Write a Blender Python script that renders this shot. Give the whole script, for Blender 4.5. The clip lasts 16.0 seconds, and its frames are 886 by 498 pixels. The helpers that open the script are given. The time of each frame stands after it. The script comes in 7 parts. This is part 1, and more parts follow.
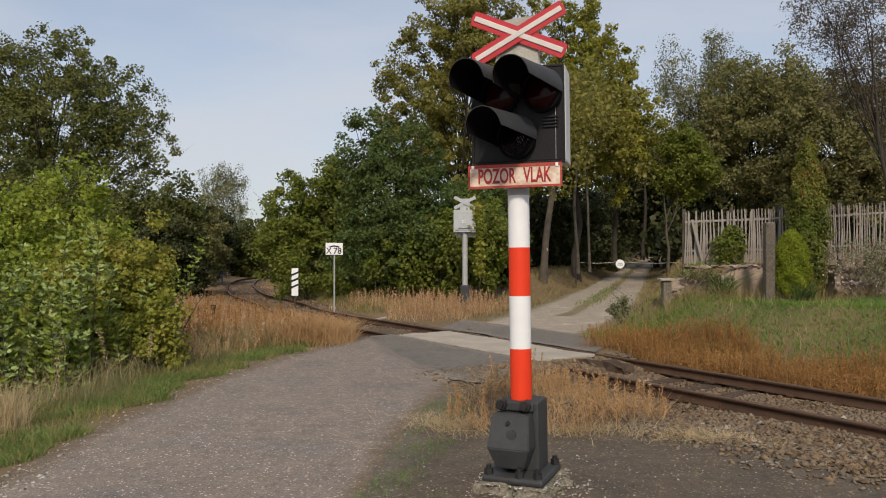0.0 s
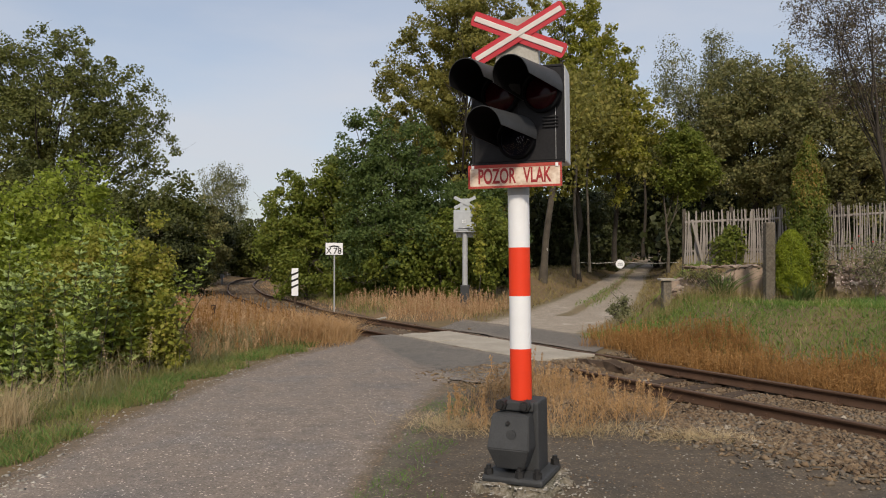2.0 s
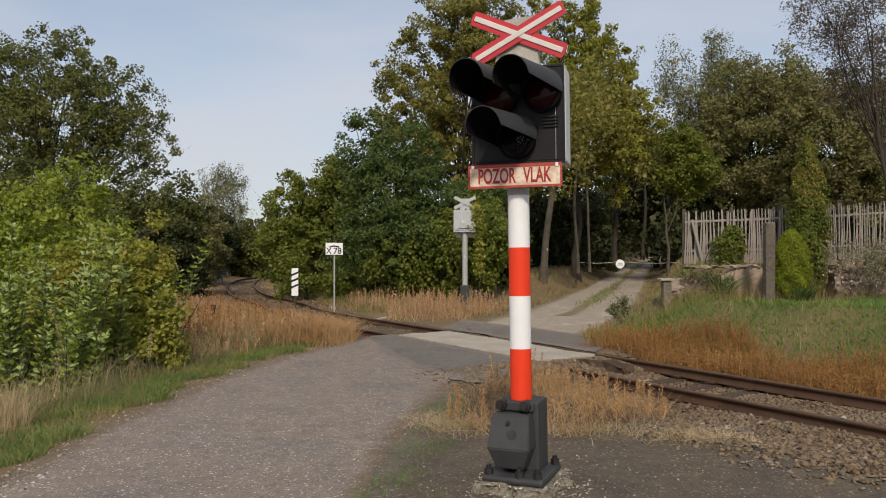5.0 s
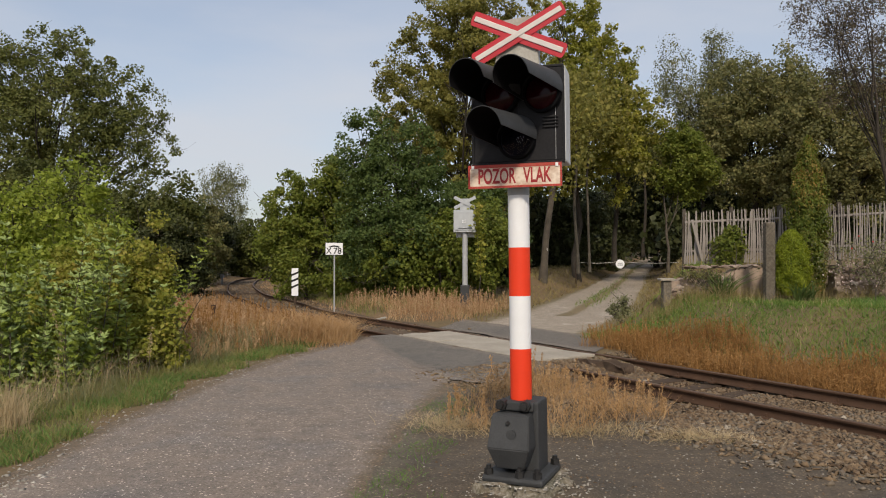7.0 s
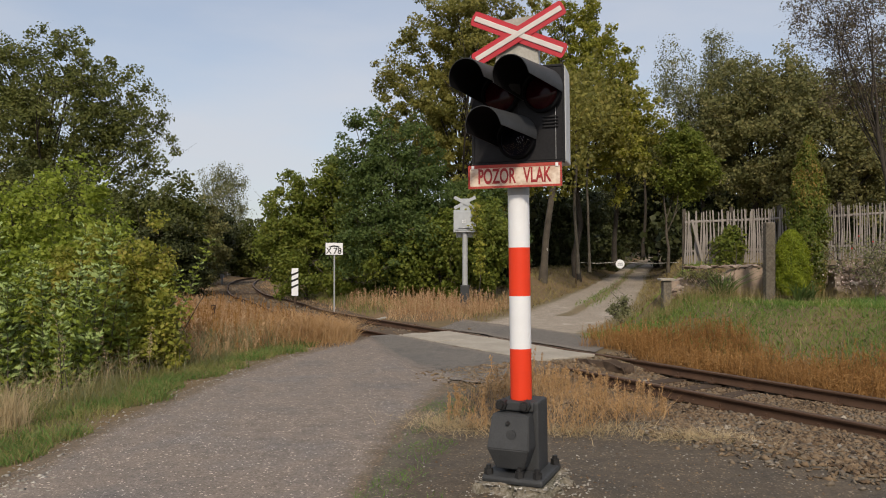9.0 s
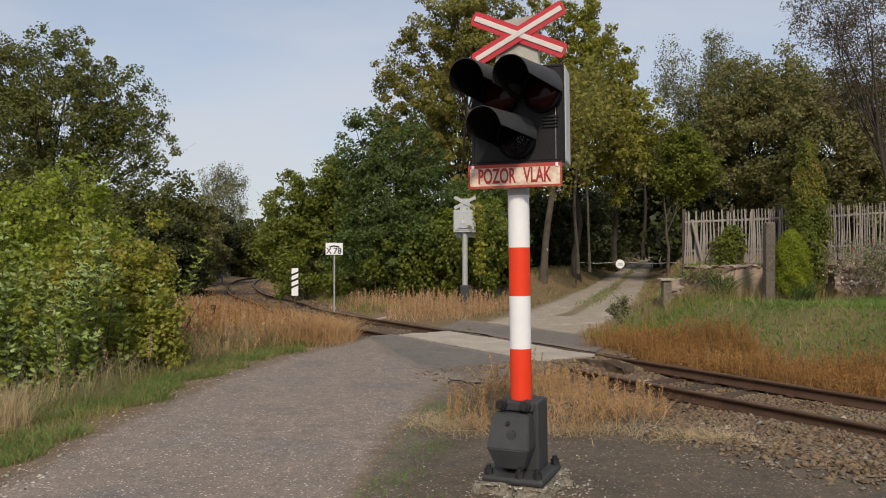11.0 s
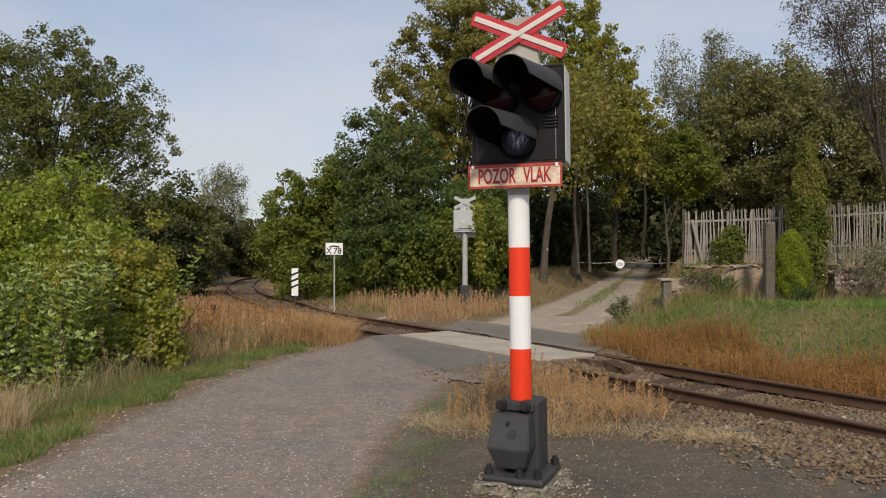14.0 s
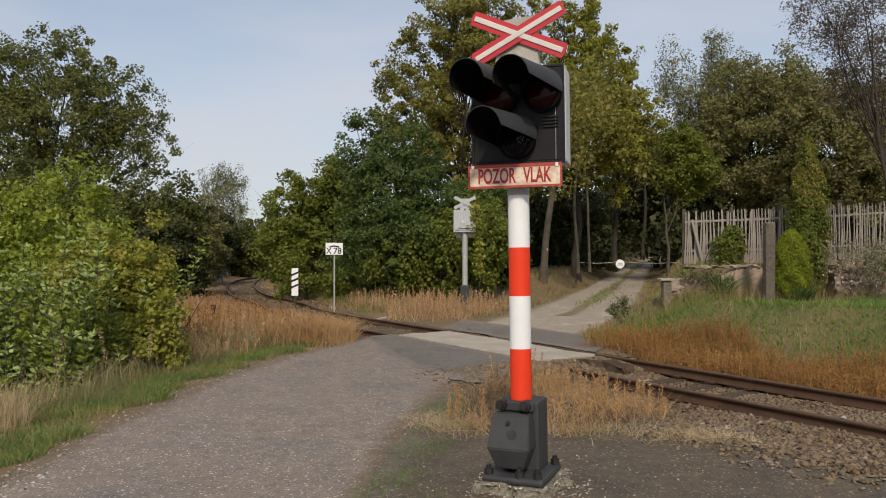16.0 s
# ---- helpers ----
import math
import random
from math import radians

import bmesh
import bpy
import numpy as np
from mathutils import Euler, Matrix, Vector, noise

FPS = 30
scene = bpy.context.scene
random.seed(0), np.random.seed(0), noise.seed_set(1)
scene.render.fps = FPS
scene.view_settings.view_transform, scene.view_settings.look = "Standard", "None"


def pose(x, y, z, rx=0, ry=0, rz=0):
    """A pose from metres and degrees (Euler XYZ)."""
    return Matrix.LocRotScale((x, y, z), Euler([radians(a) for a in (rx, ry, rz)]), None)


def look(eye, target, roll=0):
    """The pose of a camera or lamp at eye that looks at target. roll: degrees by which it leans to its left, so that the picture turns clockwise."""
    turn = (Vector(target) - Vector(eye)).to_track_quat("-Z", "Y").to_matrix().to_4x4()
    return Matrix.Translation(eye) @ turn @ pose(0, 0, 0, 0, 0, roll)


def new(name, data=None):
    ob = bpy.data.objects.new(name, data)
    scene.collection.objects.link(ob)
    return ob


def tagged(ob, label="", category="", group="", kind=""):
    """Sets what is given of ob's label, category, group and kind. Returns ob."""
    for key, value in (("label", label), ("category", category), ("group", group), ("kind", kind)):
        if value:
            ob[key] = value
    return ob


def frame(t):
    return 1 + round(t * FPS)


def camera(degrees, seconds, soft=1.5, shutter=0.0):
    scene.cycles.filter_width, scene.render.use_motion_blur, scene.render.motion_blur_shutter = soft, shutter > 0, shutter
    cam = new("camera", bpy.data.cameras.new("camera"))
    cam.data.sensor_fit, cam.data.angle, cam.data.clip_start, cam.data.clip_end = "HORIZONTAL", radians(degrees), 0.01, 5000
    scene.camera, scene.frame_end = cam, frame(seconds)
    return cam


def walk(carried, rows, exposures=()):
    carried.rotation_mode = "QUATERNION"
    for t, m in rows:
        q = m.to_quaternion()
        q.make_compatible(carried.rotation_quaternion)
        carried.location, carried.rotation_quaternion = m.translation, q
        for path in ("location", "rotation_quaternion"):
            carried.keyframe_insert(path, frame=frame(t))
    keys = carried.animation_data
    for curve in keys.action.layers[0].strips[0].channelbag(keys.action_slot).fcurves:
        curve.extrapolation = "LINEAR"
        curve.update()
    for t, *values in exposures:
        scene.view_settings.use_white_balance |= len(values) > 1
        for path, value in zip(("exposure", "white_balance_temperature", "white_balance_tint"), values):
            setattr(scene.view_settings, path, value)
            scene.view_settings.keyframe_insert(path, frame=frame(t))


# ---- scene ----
# camera: stands still on a tripod, eye 1.77 m above the rails
cam = camera(62.0, 16.0, soft=1.05)
EYE = (0.0, 0.0, 1.77)
walk(cam, [(0.0, look(EYE, (0.0, 100.0, 1.77 + 0.54))), (16.0, look(EYE, (0.0, 100.0, 1.77 + 0.54)))],
     exposures=((0.0, 0.0), (16.0, 0.0)))

# ---- light: thin high cloud, hazy sun ----
SUN_ELEV, SUN_AZ = 40.0, 182.0      # azimuth clockwise from +y
world = bpy.data.worlds.new("sky")
scene.world = world
world.use_nodes = True
wt = world.node_tree
wt.nodes.clear()
wo = wt.nodes.new("ShaderNodeOutputWorld")
bg = wt.nodes.new("ShaderNodeBackground")
bg.inputs["Strength"].default_value = 0.13
sky = wt.nodes.new("ShaderNodeTexSky")
sky.sky_type, sky.sun_disc = "NISHITA", False
sky.sun_elevation, sky.sun_rotation = radians(SUN_ELEV), radians(SUN_AZ)
sky.air_density, sky.dust_density, sky.ozone_density = 1.0, 1.5, 1.5
tc = wt.nodes.new("ShaderNodeTexCoord")
mp = wt.nodes.new("ShaderNodeMapping")
mp.inputs["Scale"].default_value = (0.9, 0.9, 3.0)
cl = wt.nodes.new("ShaderNodeTexNoise")
cl.inputs["Scale"].default_value, cl.inputs["Detail"].default_value = 2.2, 7.0
rp = wt.nodes.new("ShaderNodeMapRange")
rp.inputs["From Min"].default_value, rp.inputs["From Max"].default_value = 0.35, 0.75
rp.inputs["To Min"].default_value, rp.inputs["To Max"].default_value = 0.42, 0.95
mx = wt.nodes.new("ShaderNodeMix")
mx.data_type = "RGBA"
mx.inputs["B"].default_value = (4.95, 5.05, 5.4, 1)
wt.links.new(tc.outputs["Generated"], mp.inputs["Vector"])
wt.links.new(mp.outputs["Vector"], cl.inputs["Vector"])
wt.links.new(cl.outputs["Fac"], rp.inputs["Value"])
wt.links.new(rp.outputs["Result"], mx.inputs["Factor"])
wt.links.new(sky.outputs["Color"], mx.inputs["A"])
wt.links.new(mx.outputs["Result"], bg.inputs["Color"])
wt.links.new(bg.outputs["Background"], wo.inputs["Surface"])
sun = new("sun", bpy.data.lights.new("sun", "SUN"))
sun.data.energy, sun.data.angle, sun.data.color = 3.2, radians(6), (1.0, 0.87, 0.70)
se, sa = radians(SUN_ELEV), radians(SUN_AZ)
sun.matrix_world = look((60 * math.sin(sa) * math.cos(se), 60 * math.cos(sa) * math.cos(se), 60 * math.sin(se)), (0, 0, 0))


# ---- materials ----
def ramp_node(nt, stops):
    r = nt.nodes.new("ShaderNodeValToRGB")
    el = r.color_ramp.elements
    while len(el) < len(stops):
        el.new(0.5)
    for e, (p, c) in zip(el, stops):
        e.position, e.color = p, c
    return r


def noise_node(nt, scale, detail=4.0, rough=0.55, vec=None):
    n = nt.nodes.new("ShaderNodeTexNoise")
    n.inputs["Scale"].default_value, n.inputs["Detail"].default_value = scale, detail
    n.inputs["Roughness"].default_value = rough
    if vec is not None:
        nt.links.new(vec, n.inputs["Vector"])
    return n


def base_mat(name):
    m = bpy.data.materials.new(name)
    m.use_nodes = True
    nt = m.node_tree
    return m, nt, nt.nodes["Principled BSDF"]


def surface(name, c1, c2, big=1.5, fine=60.0, rough=0.8, bump=0.3, metal=0.0, c3=None, fine_mix=0.35, dist=0.01, spec=0.35):
    """Two tones in large stains, a third in fine grain, with relief."""
    m, nt, p = base_mat(name)
    co = nt.nodes.new("ShaderNodeTexCoord").outputs["Object"]
    a = noise_node(nt, big, 6.0, 0.6, co)
    b = noise_node(nt, fine, 3.0, 0.6, co)
    r = ramp_node(nt, [(0.35, c1), (0.65, c2)])
    nt.links.new(a.outputs["Fac"], r.inputs["Fac"])
    mixn = nt.nodes.new("ShaderNodeMix")
    mixn.data_type = "RGBA"
    r2 = ramp_node(nt, [(0.42, (0, 0, 0, 1)), (0.68, (fine_mix,) * 3 + (1,))])
    nt.links.new(b.outputs["Fac"], r2.inputs["Fac"])
    nt.links.new(r2.outputs["Color"], mixn.inputs["Factor"])
    nt.links.new(r.outputs["Color"], mixn.inputs["A"])
    mixn.inputs["B"].default_value = c3 or tuple(v * 0.5 for v in c1[:3]) + (1,)
    nt.links.new(mixn.outputs["Result"], p.inputs["Base Color"])
    bp = nt.nodes.new("ShaderNodeBump")
    bp.inputs["Strength"].default_value, bp.inputs["Distance"].default_value = bump, dist
    nt.links.new(b.outputs["Fac"], bp.inputs["Height"])
    nt.links.new(bp.outputs["Normal"], p.inputs["Normal"])
    p.inputs["Roughness"].default_value, p.inputs["Metallic"].default_value = rough, metal
    p.inputs["Specular IOR Level"].default_value = spec
    return m


def leafy(name, cols, trans=0.45, rough=0.55):
    """Leaves or blades: colour varies from piece to piece, light passes through."""
    m, nt, p = base_mat(name)
    g = nt.nodes.new("ShaderNodeNewGeometry")
    co = nt.nodes.new("ShaderNodeTexCoord").outputs["Object"]
    n = noise_node(nt, 0.9, 3.0, 0.6, co)
    ad = nt.nodes.new("ShaderNodeMath")
    ad.operation = "MULTIPLY_ADD"
    ad.inputs[1].default_value = 0.55
    nt.links.new(g.outputs["Random Per Island"], ad.inputs[0])
    sc = nt.nodes.new("ShaderNodeMapRange")
    sc.inputs["From Min"].default_value, sc.inputs["From Max"].default_value = 0.3, 0.7
    sc.inputs["To Max"].default_value = 0.45
    nt.links.new(n.outputs["Fac"], sc.inputs["Value"])
    nt.links.new(sc.outputs["Result"], ad.inputs[2])
    r = ramp_node(nt, [(i / max(1, len(cols) - 1), c) for i, c in enumerate(cols)])
    nt.links.new(ad.outputs["Value"], r.inputs["Fac"])
    nt.links.new(r.outputs["Color"], p.inputs["Base Color"])
    p.inputs["Roughness"].default_value = rough
    p.inputs["Specular IOR Level"].default_value = 0.25
    tr = nt.nodes.new("ShaderNodeBsdfTranslucent")
    nt.links.new(r.outputs["Color"], tr.inputs["Color"])
    ms = nt.nodes.new("ShaderNodeMixShader")
    ms.inputs["Fac"].default_value = trans
    nt.links.new(p.outputs["BSDF"], ms.inputs[1])
    nt.links.new(tr.outputs["BSDF"], ms.inputs[2])
    nt.links.new(ms.outputs["Shader"], nt.nodes["Material Output"].inputs["Surface"])
    return m


def asphalt_mat(name, tone, fleck, warm, rim=(0.12, 0.095, 0.065, 1)):
    m, nt, p = base_mat(name)
    co = nt.nodes.new("ShaderNodeTexCoord").outputs["Object"]
    big = noise_node(nt, 0.7, 6.0, 0.65, co)
    r = ramp_node(nt, [(0.3, tone), (0.5, warm), (0.7, tuple(v * 0.86 for v in tone[:3]) + (1,))])
    nt.links.new(big.outputs["Fac"], r.inputs["Fac"])
    vo = nt.nodes.new("ShaderNodeTexVoronoi")
    vo.inputs["Scale"].default_value = 75.0
    vo.inputs["Randomness"].default_value = 1.0
    nt.links.new(co, vo.inputs["Vector"])
    rv = nt.nodes.new("ShaderNodeSeparateColor")
    nt.links.new(vo.outputs["Color"], rv.inputs["Color"])
    r2 = ramp_node(nt, [(0.0, (0.68, 0.68, 0.68, 1)), (0.75, (1.1, 1.1, 1.1, 1)), (0.95, (1.22, 1.21, 1.2, 1)), (0.99, fleck)])
    nt.links.new(rv.outputs["Red"], r2.inputs["Fac"])
    mu = nt.nodes.new("ShaderNodeMix")
    mu.data_type, mu.blend_type = "RGBA", "MULTIPLY"
    mu.inputs["Factor"].default_value = 1.0
    mid_ = noise_node(nt, 7.0, 8.0, 0.75, co)
    rm = ramp_node(nt, [(0.32, (0.74, 0.72, 0.70, 1)), (0.5, (1.0, 1.0, 1.0, 1)), (0.7, (1.2, 1.18, 1.15, 1))])
    nt.links.new(mid_.outputs["Fac"], rm.inputs["Fac"])
    mm = nt.nodes.new("ShaderNodeMix")
    mm.data_type, mm.blend_type = "RGBA", "MULTIPLY"
    mm.inputs["Factor"].default_value = 1.0
    nt.links.new(r.outputs["Color"], mm.inputs["A"])
    nt.links.new(rm.outputs["Color"], mm.inputs["B"])
    nt.links.new(mm.outputs["Result"], mu.inputs["A"])
    nt.links.new(r2.outputs["Color"], mu.inputs["B"])
    at_ = nt.nodes.new("ShaderNodeAttribute")
    at_.attribute_name = "edge"
    en = noise_node(nt, 5.0, 6.0, 0.7, co)
    ea = nt.nodes.new("ShaderNodeMath")
    ea.operation = "ADD"
    nt.links.new(at_.outputs["Fac"], ea.inputs[0])
    nt.links.new(en.outputs["Fac"], ea.inputs[1])
    er = nt.nodes.new("ShaderNodeMapRange")
    er.inputs["From Min"].default_value, er.inputs["From Max"].default_value = 0.85, 1.2
    nt.links.new(ea.outputs["Value"], er.inputs["Value"])
    em = nt.nodes.new("ShaderNodeMix")
    em.data_type = "RGBA"
    rim_c = nt.nodes.new("ShaderNodeMix")
    rim_c.data_type, rim_c.blend_type = "RGBA", "MULTIPLY"
    rim_c.inputs["Factor"].default_value = 1.0
    rim_c.inputs["A"].default_value = rim
    rim_g = nt.nodes.new("ShaderNodeMix")
    rim_g.data_type, rim_g.blend_type = "RGBA", "MULTIPLY"
    rim_g.inputs["Factor"].default_value = 1.0
    nt.links.new(rm.outputs["Color"], rim_g.inputs["A"])
    nt.links.new(r2.outputs["Color"], rim_g.inputs["B"])
    nt.links.new(rim_g.outputs["Result"], rim_c.inputs["B"])
    nt.links.new(rim_c.outputs["Result"], em.inputs["B"])
    nt.links.new(er.outputs["Result"], em.inputs["Factor"])
    nt.links.new(mu.outputs["Result"], em.inputs["A"])
    nt.links.new(em.outputs["Result"], p.inputs["Base Color"])
    bp = nt.nodes.new("ShaderNodeBump")
    bp.inputs["Strength"].default_value, bp.inputs["Distance"].default_value = 0.55, 0.006
    nt.links.new(vo.outputs["Distance"], bp.inputs["Height"])
    nt.links.new(bp.outputs["Normal"], p.inputs["Normal"])
    p.inputs["Roughness"].default_value = 0.85
    return m


M_ASPHALT = asphalt_mat("worn_asphalt", (0.165, 0.148, 0.138, 1), (3.0, 3.0, 3.0, 1), (0.198, 0.162, 0.134, 1), (0.135, 0.100, 0.066, 1))
M_PATCH = asphalt_mat("dark_asphalt", (0.115, 0.105, 0.095, 1), (2.0, 2.0, 2.0, 1), (0.14, 0.125, 0.108, 1), (0.17, 0.145, 0.122, 1))
M_FARROAD = asphalt_mat("gravel_road", (0.40, 0.35, 0.295, 1), (1.6, 1.6, 1.6, 1), (0.28, 0.235, 0.185, 1), (0.16, 0.13, 0.07, 1))
M_DIRT = asphalt_mat("dark_cinder", (0.050, 0.043, 0.034, 1), (3.0, 3.0, 3.0, 1), (0.092, 0.070, 0.047, 1), (0.11, 0.092, 0.066, 1))
M_MEDIAN = asphalt_mat("lane_median_soil", (0.15, 0.12, 0.062, 1), (1.5, 1.5, 1.5, 1), (0.19, 0.145, 0.08, 1), (0.30, 0.255, 0.205, 1))
M_SOIL = surface("meadow_soil", (0.13, 0.098, 0.052, 1), (0.19, 0.125, 0.07, 1), 0.6, 25, 0.95, 0.5, c3=(0.05, 0.05, 0.02, 1))
M_BED = surface("ballast_bed", (0.125, 0.088, 0.056, 1), (0.075, 0.053, 0.036, 1), 1.2, 30, 0.95, 0.8, c3=(0.06, 0.05, 0.04, 1))
M_FOOT = surface("crumbling_concrete", (0.165, 0.135, 0.10, 1), (0.085, 0.078, 0.052, 1), 6, 40, 0.95, 0.9, c3=(0.40, 0.38, 0.33, 1), fine_mix=0.4)
M_CONC = surface("weathered_concrete", (0.40, 0.36, 0.30, 1), (0.30, 0.27, 0.225, 1), 1.4, 45, 0.9, 0.35, c3=(0.17, 0.15, 0.125, 1))
M_WALL = surface("plastered_wall", (0.36, 0.275, 0.215, 1), (0.21, 0.155, 0.118, 1), 2.6, 12, 0.9, 0.8, c3=(0.33, 0.28, 0.23, 1))
M_POST = surface("mossy_concrete", (0.15, 0.125, 0.095, 1), (0.085, 0.072, 0.055, 1), 5, 22, 0.95, 0.8, c3=(0.24, 0.215, 0.18, 1), fine_mix=0.5)
M_RAIL = surface("rusty_rail_side", (0.048, 0.025, 0.014, 1), (0.078, 0.041, 0.023, 1), 3, 70, 0.8, 0.3)
M_HEAD = surface("rail_head", (0.10, 0.060, 0.040, 1), (0.15, 0.096, 0.066, 1), 2, 60, 0.55, 0.1, metal=0.4)
M_SLEEPER = surface("sleeper_timber", (0.045, 0.029, 0.019, 1), (0.075, 0.05, 0.033, 1), 3, 40, 0.9, 0.5)
M_STONE = leafy("ballast_stone", [(0.035, 0.022, 0.014, 1), (0.105, 0.070, 0.043, 1), (0.20, 0.142, 0.088, 1), (0.14, 0.116, 0.088, 1), (0.44, 0.385, 0.31, 1)], 0.0, 0.9)


def single_stone(name, dark, mid, pale):
    m, nt, p = base_mat(name)
    oi = nt.nodes.new("ShaderNodeObjectInfo")
    co = nt.nodes.new("ShaderNodeTexCoord").outputs["Object"]
    n = noise_node(nt, 35, 4, 0.6, co)
    rr = ramp_node(nt, [(0.0, dark + (1,)), (0.6, mid + (1,)), (0.8, tuple(v * 0.75 for v in mid) + (1,)), (1.0, pale + (1,))])
    nt.links.new(oi.outputs["Random"], rr.inputs["Fac"])
    mu = nt.nodes.new("ShaderNodeMix")
    mu.data_type, mu.blend_type = "RGBA", "MULTIPLY"
    mu.inputs["Factor"].default_value = 0.6
    nt.links.new(rr.outputs["Color"], mu.inputs["A"])
    nt.links.new(n.outputs["Color"], mu.inputs["B"])
    nt.links.new(mu.outputs["Result"], p.inputs["Base Color"])
    p.inputs["Roughness"].default_value = 0.9
    return m


M_LOOSE = single_stone("loose_stone", (0.06, 0.042, 0.03), (0.18, 0.14, 0.10), (0.42, 0.38, 0.32))
M_RUBBLE = single_stone("rubble_stone", (0.20, 0.14, 0.105), (0.42, 0.33, 0.27), (0.60, 0.51, 0.44))
M_PALE = leafy("pale_grit", [(0.14, 0.125, 0.105, 1), (0.30, 0.28, 0.245, 1), (0.52, 0.49, 0.44, 1)], 0.0, 0.9)
M_WHITE = surface("white_paint", (0.76, 0.77, 0.79, 1), (0.70, 0.71, 0.73, 1), 3, 90, 0.45, 0.05, c3=(0.6, 0.58, 0.54, 1), fine_mix=0.12)
M_RED = surface("signal_red_paint", (0.74, 0.046, 0.011, 1), (0.66, 0.040, 0.010, 1), 3, 90, 0.5, 0.05, c3=(0.55, 0.04, 0.012, 1), fine_mix=0.15)
M_CROSSRED = surface("cross_red", (0.46, 0.022, 0.036, 1), (0.38, 0.02, 0.03, 1), 5, 60, 0.45, 0.05, fine_mix=0.1)
M_CROSSWHITE = surface("cross_white", (0.60, 0.56, 0.54, 1), (0.52, 0.48, 0.46, 1), 6, 60, 0.45, 0.05, c3=(0.5, 0.45, 0.4, 1), fine_mix=0.15)
M_DEEPRED = surface("deep_red_enamel", (0.34, 0.020, 0.024, 1), (0.24, 0.014, 0.018, 1), 6, 90, 0.5, 0.06, c3=(0.24, 0.05, 0.04, 1), fine_mix=0.25)
M_BLACK = surface("black_enamel", (0.008, 0.008, 0.010, 1), (0.013, 0.013, 0.015, 1), 4, 60, 0.6, 0.08, c3=(0.022, 0.022, 0.024, 1), fine_mix=0.25, spec=0.2)
M_HOOD = surface("hood_paint", (0.030, 0.032, 0.035, 1), (0.042, 0.044, 0.047, 1), 7, 50, 0.6, 0.08, c3=(0.014, 0.014, 0.015, 1), fine_mix=0.3, spec=0.25)
M_SOOT = surface("matt_black", (0.005, 0.005, 0.006, 1), (0.008, 0.008, 0.009, 1), 4, 60, 0.9, 0.05, spec=0.08)
M_IRON = surface("cast_iron_black", (0.032, 0.034, 0.037, 1), (0.045, 0.047, 0.050, 1), 5, 80, 0.6, 0.2, c3=(0.02, 0.02, 0.02, 1), fine_mix=0.4)
M_BOLT = surface("black_bolt", (0.010, 0.010, 0.011, 1), (0.018, 0.018, 0.019, 1), 9, 90, 0.5, 0.2, c3=(0.04, 0.035, 0.03, 1), fine_mix=0.3)
M_GREY = surface("grey_paint", (0.36, 0.37, 0.38, 1), (0.30, 0.31, 0.32, 1), 4, 60, 0.5, 0.06, c3=(0.22, 0.22, 0.22, 1), fine_mix=0.15)
M_LIGHT = surface("light_grey_paint", (0.62, 0.63, 0.64, 1), (0.52, 0.53, 0.54, 1), 4, 60, 0.5, 0.06, c3=(0.38, 0.38, 0.37, 1), fine_mix=0.2)
M_DULLGREY = surface("dull_grey_paint", (0.40, 0.42, 0.44, 1), (0.33, 0.35, 0.37, 1), 4, 60, 0.55, 0.06, c3=(0.25, 0.26, 0.26, 1), fine_mix=0.2)
M_BOARD = surface("dirty_grey_board", (0.42, 0.40, 0.36, 1), (0.30, 0.285, 0.25, 1), 5, 50, 0.6, 0.08, c3=(0.2, 0.19, 0.16, 1))
M_PLATE = surface("yellowed_plate", (0.70, 0.60, 0.50, 1), (0.58, 0.46, 0.36, 1), 9, 18, 0.5, 0.05, c3=(0.33, 0.15, 0.08, 1), fine_mix=0.5)
M_RUSTRED = surface("faded_red", (0.38, 0.03, 0.025, 1), (0.34, 0.055, 0.04, 1), 8, 60, 0.6, 0.05, c3=(0.3, 0.12, 0.07, 1))
M_SIGNBLACK = surface("sign_black", (0.015, 0.015, 0.016, 1), (0.025, 0.025, 0.026, 1), 8, 60, 0.5, 0.0)
M_FENCE = leafy("grey_picket", [(0.10, 0.087, 0.078, 1), (0.235, 0.21, 0.19, 1), (0.38, 0.345, 0.31, 1)], 0.0, 0.9)
M_BARK = surface("bark", (0.10, 0.085, 0.065, 1), (0.06, 0.05, 0.04, 1), 3, 18, 0.95, 0.9, dist=0.03)
M_TWIG = surface("dark_bark", (0.035, 0.030, 0.025, 1), (0.06, 0.05, 0.04, 1), 3, 18, 0.95, 0.9, dist=0.03)
M_PALEBARK = surface("pale_bark", (0.12, 0.105, 0.08, 1), (0.05, 0.044, 0.035, 1), 3, 14, 0.95, 0.9, dist=0.03)


def gloss(name, col, rough=0.22):
    m, nt, p = base_mat(name)
    co = nt.nodes.new("ShaderNodeTexCoord").outputs["Object"]
    n = noise_node(nt, 60, 3, 0.6, co)
    r = ramp_node(nt, [(0.3, col), (0.8, tuple(v * 1.6 + 0.002 for v in col[:3]) + (1,))])
    nt.links.new(n.outputs["Fac"], r.inputs["Fac"])
    nt.links.new(r.outputs["Color"], p.inputs["Base Color"])
    p.inputs["Roughness"].default_value = rough
    p.inputs["Specular IOR Level"].default_value = 0.14
    return m


M_REDLENS = gloss("red_lens", (0.016, 0.001, 0.0025, 1), 0.12)


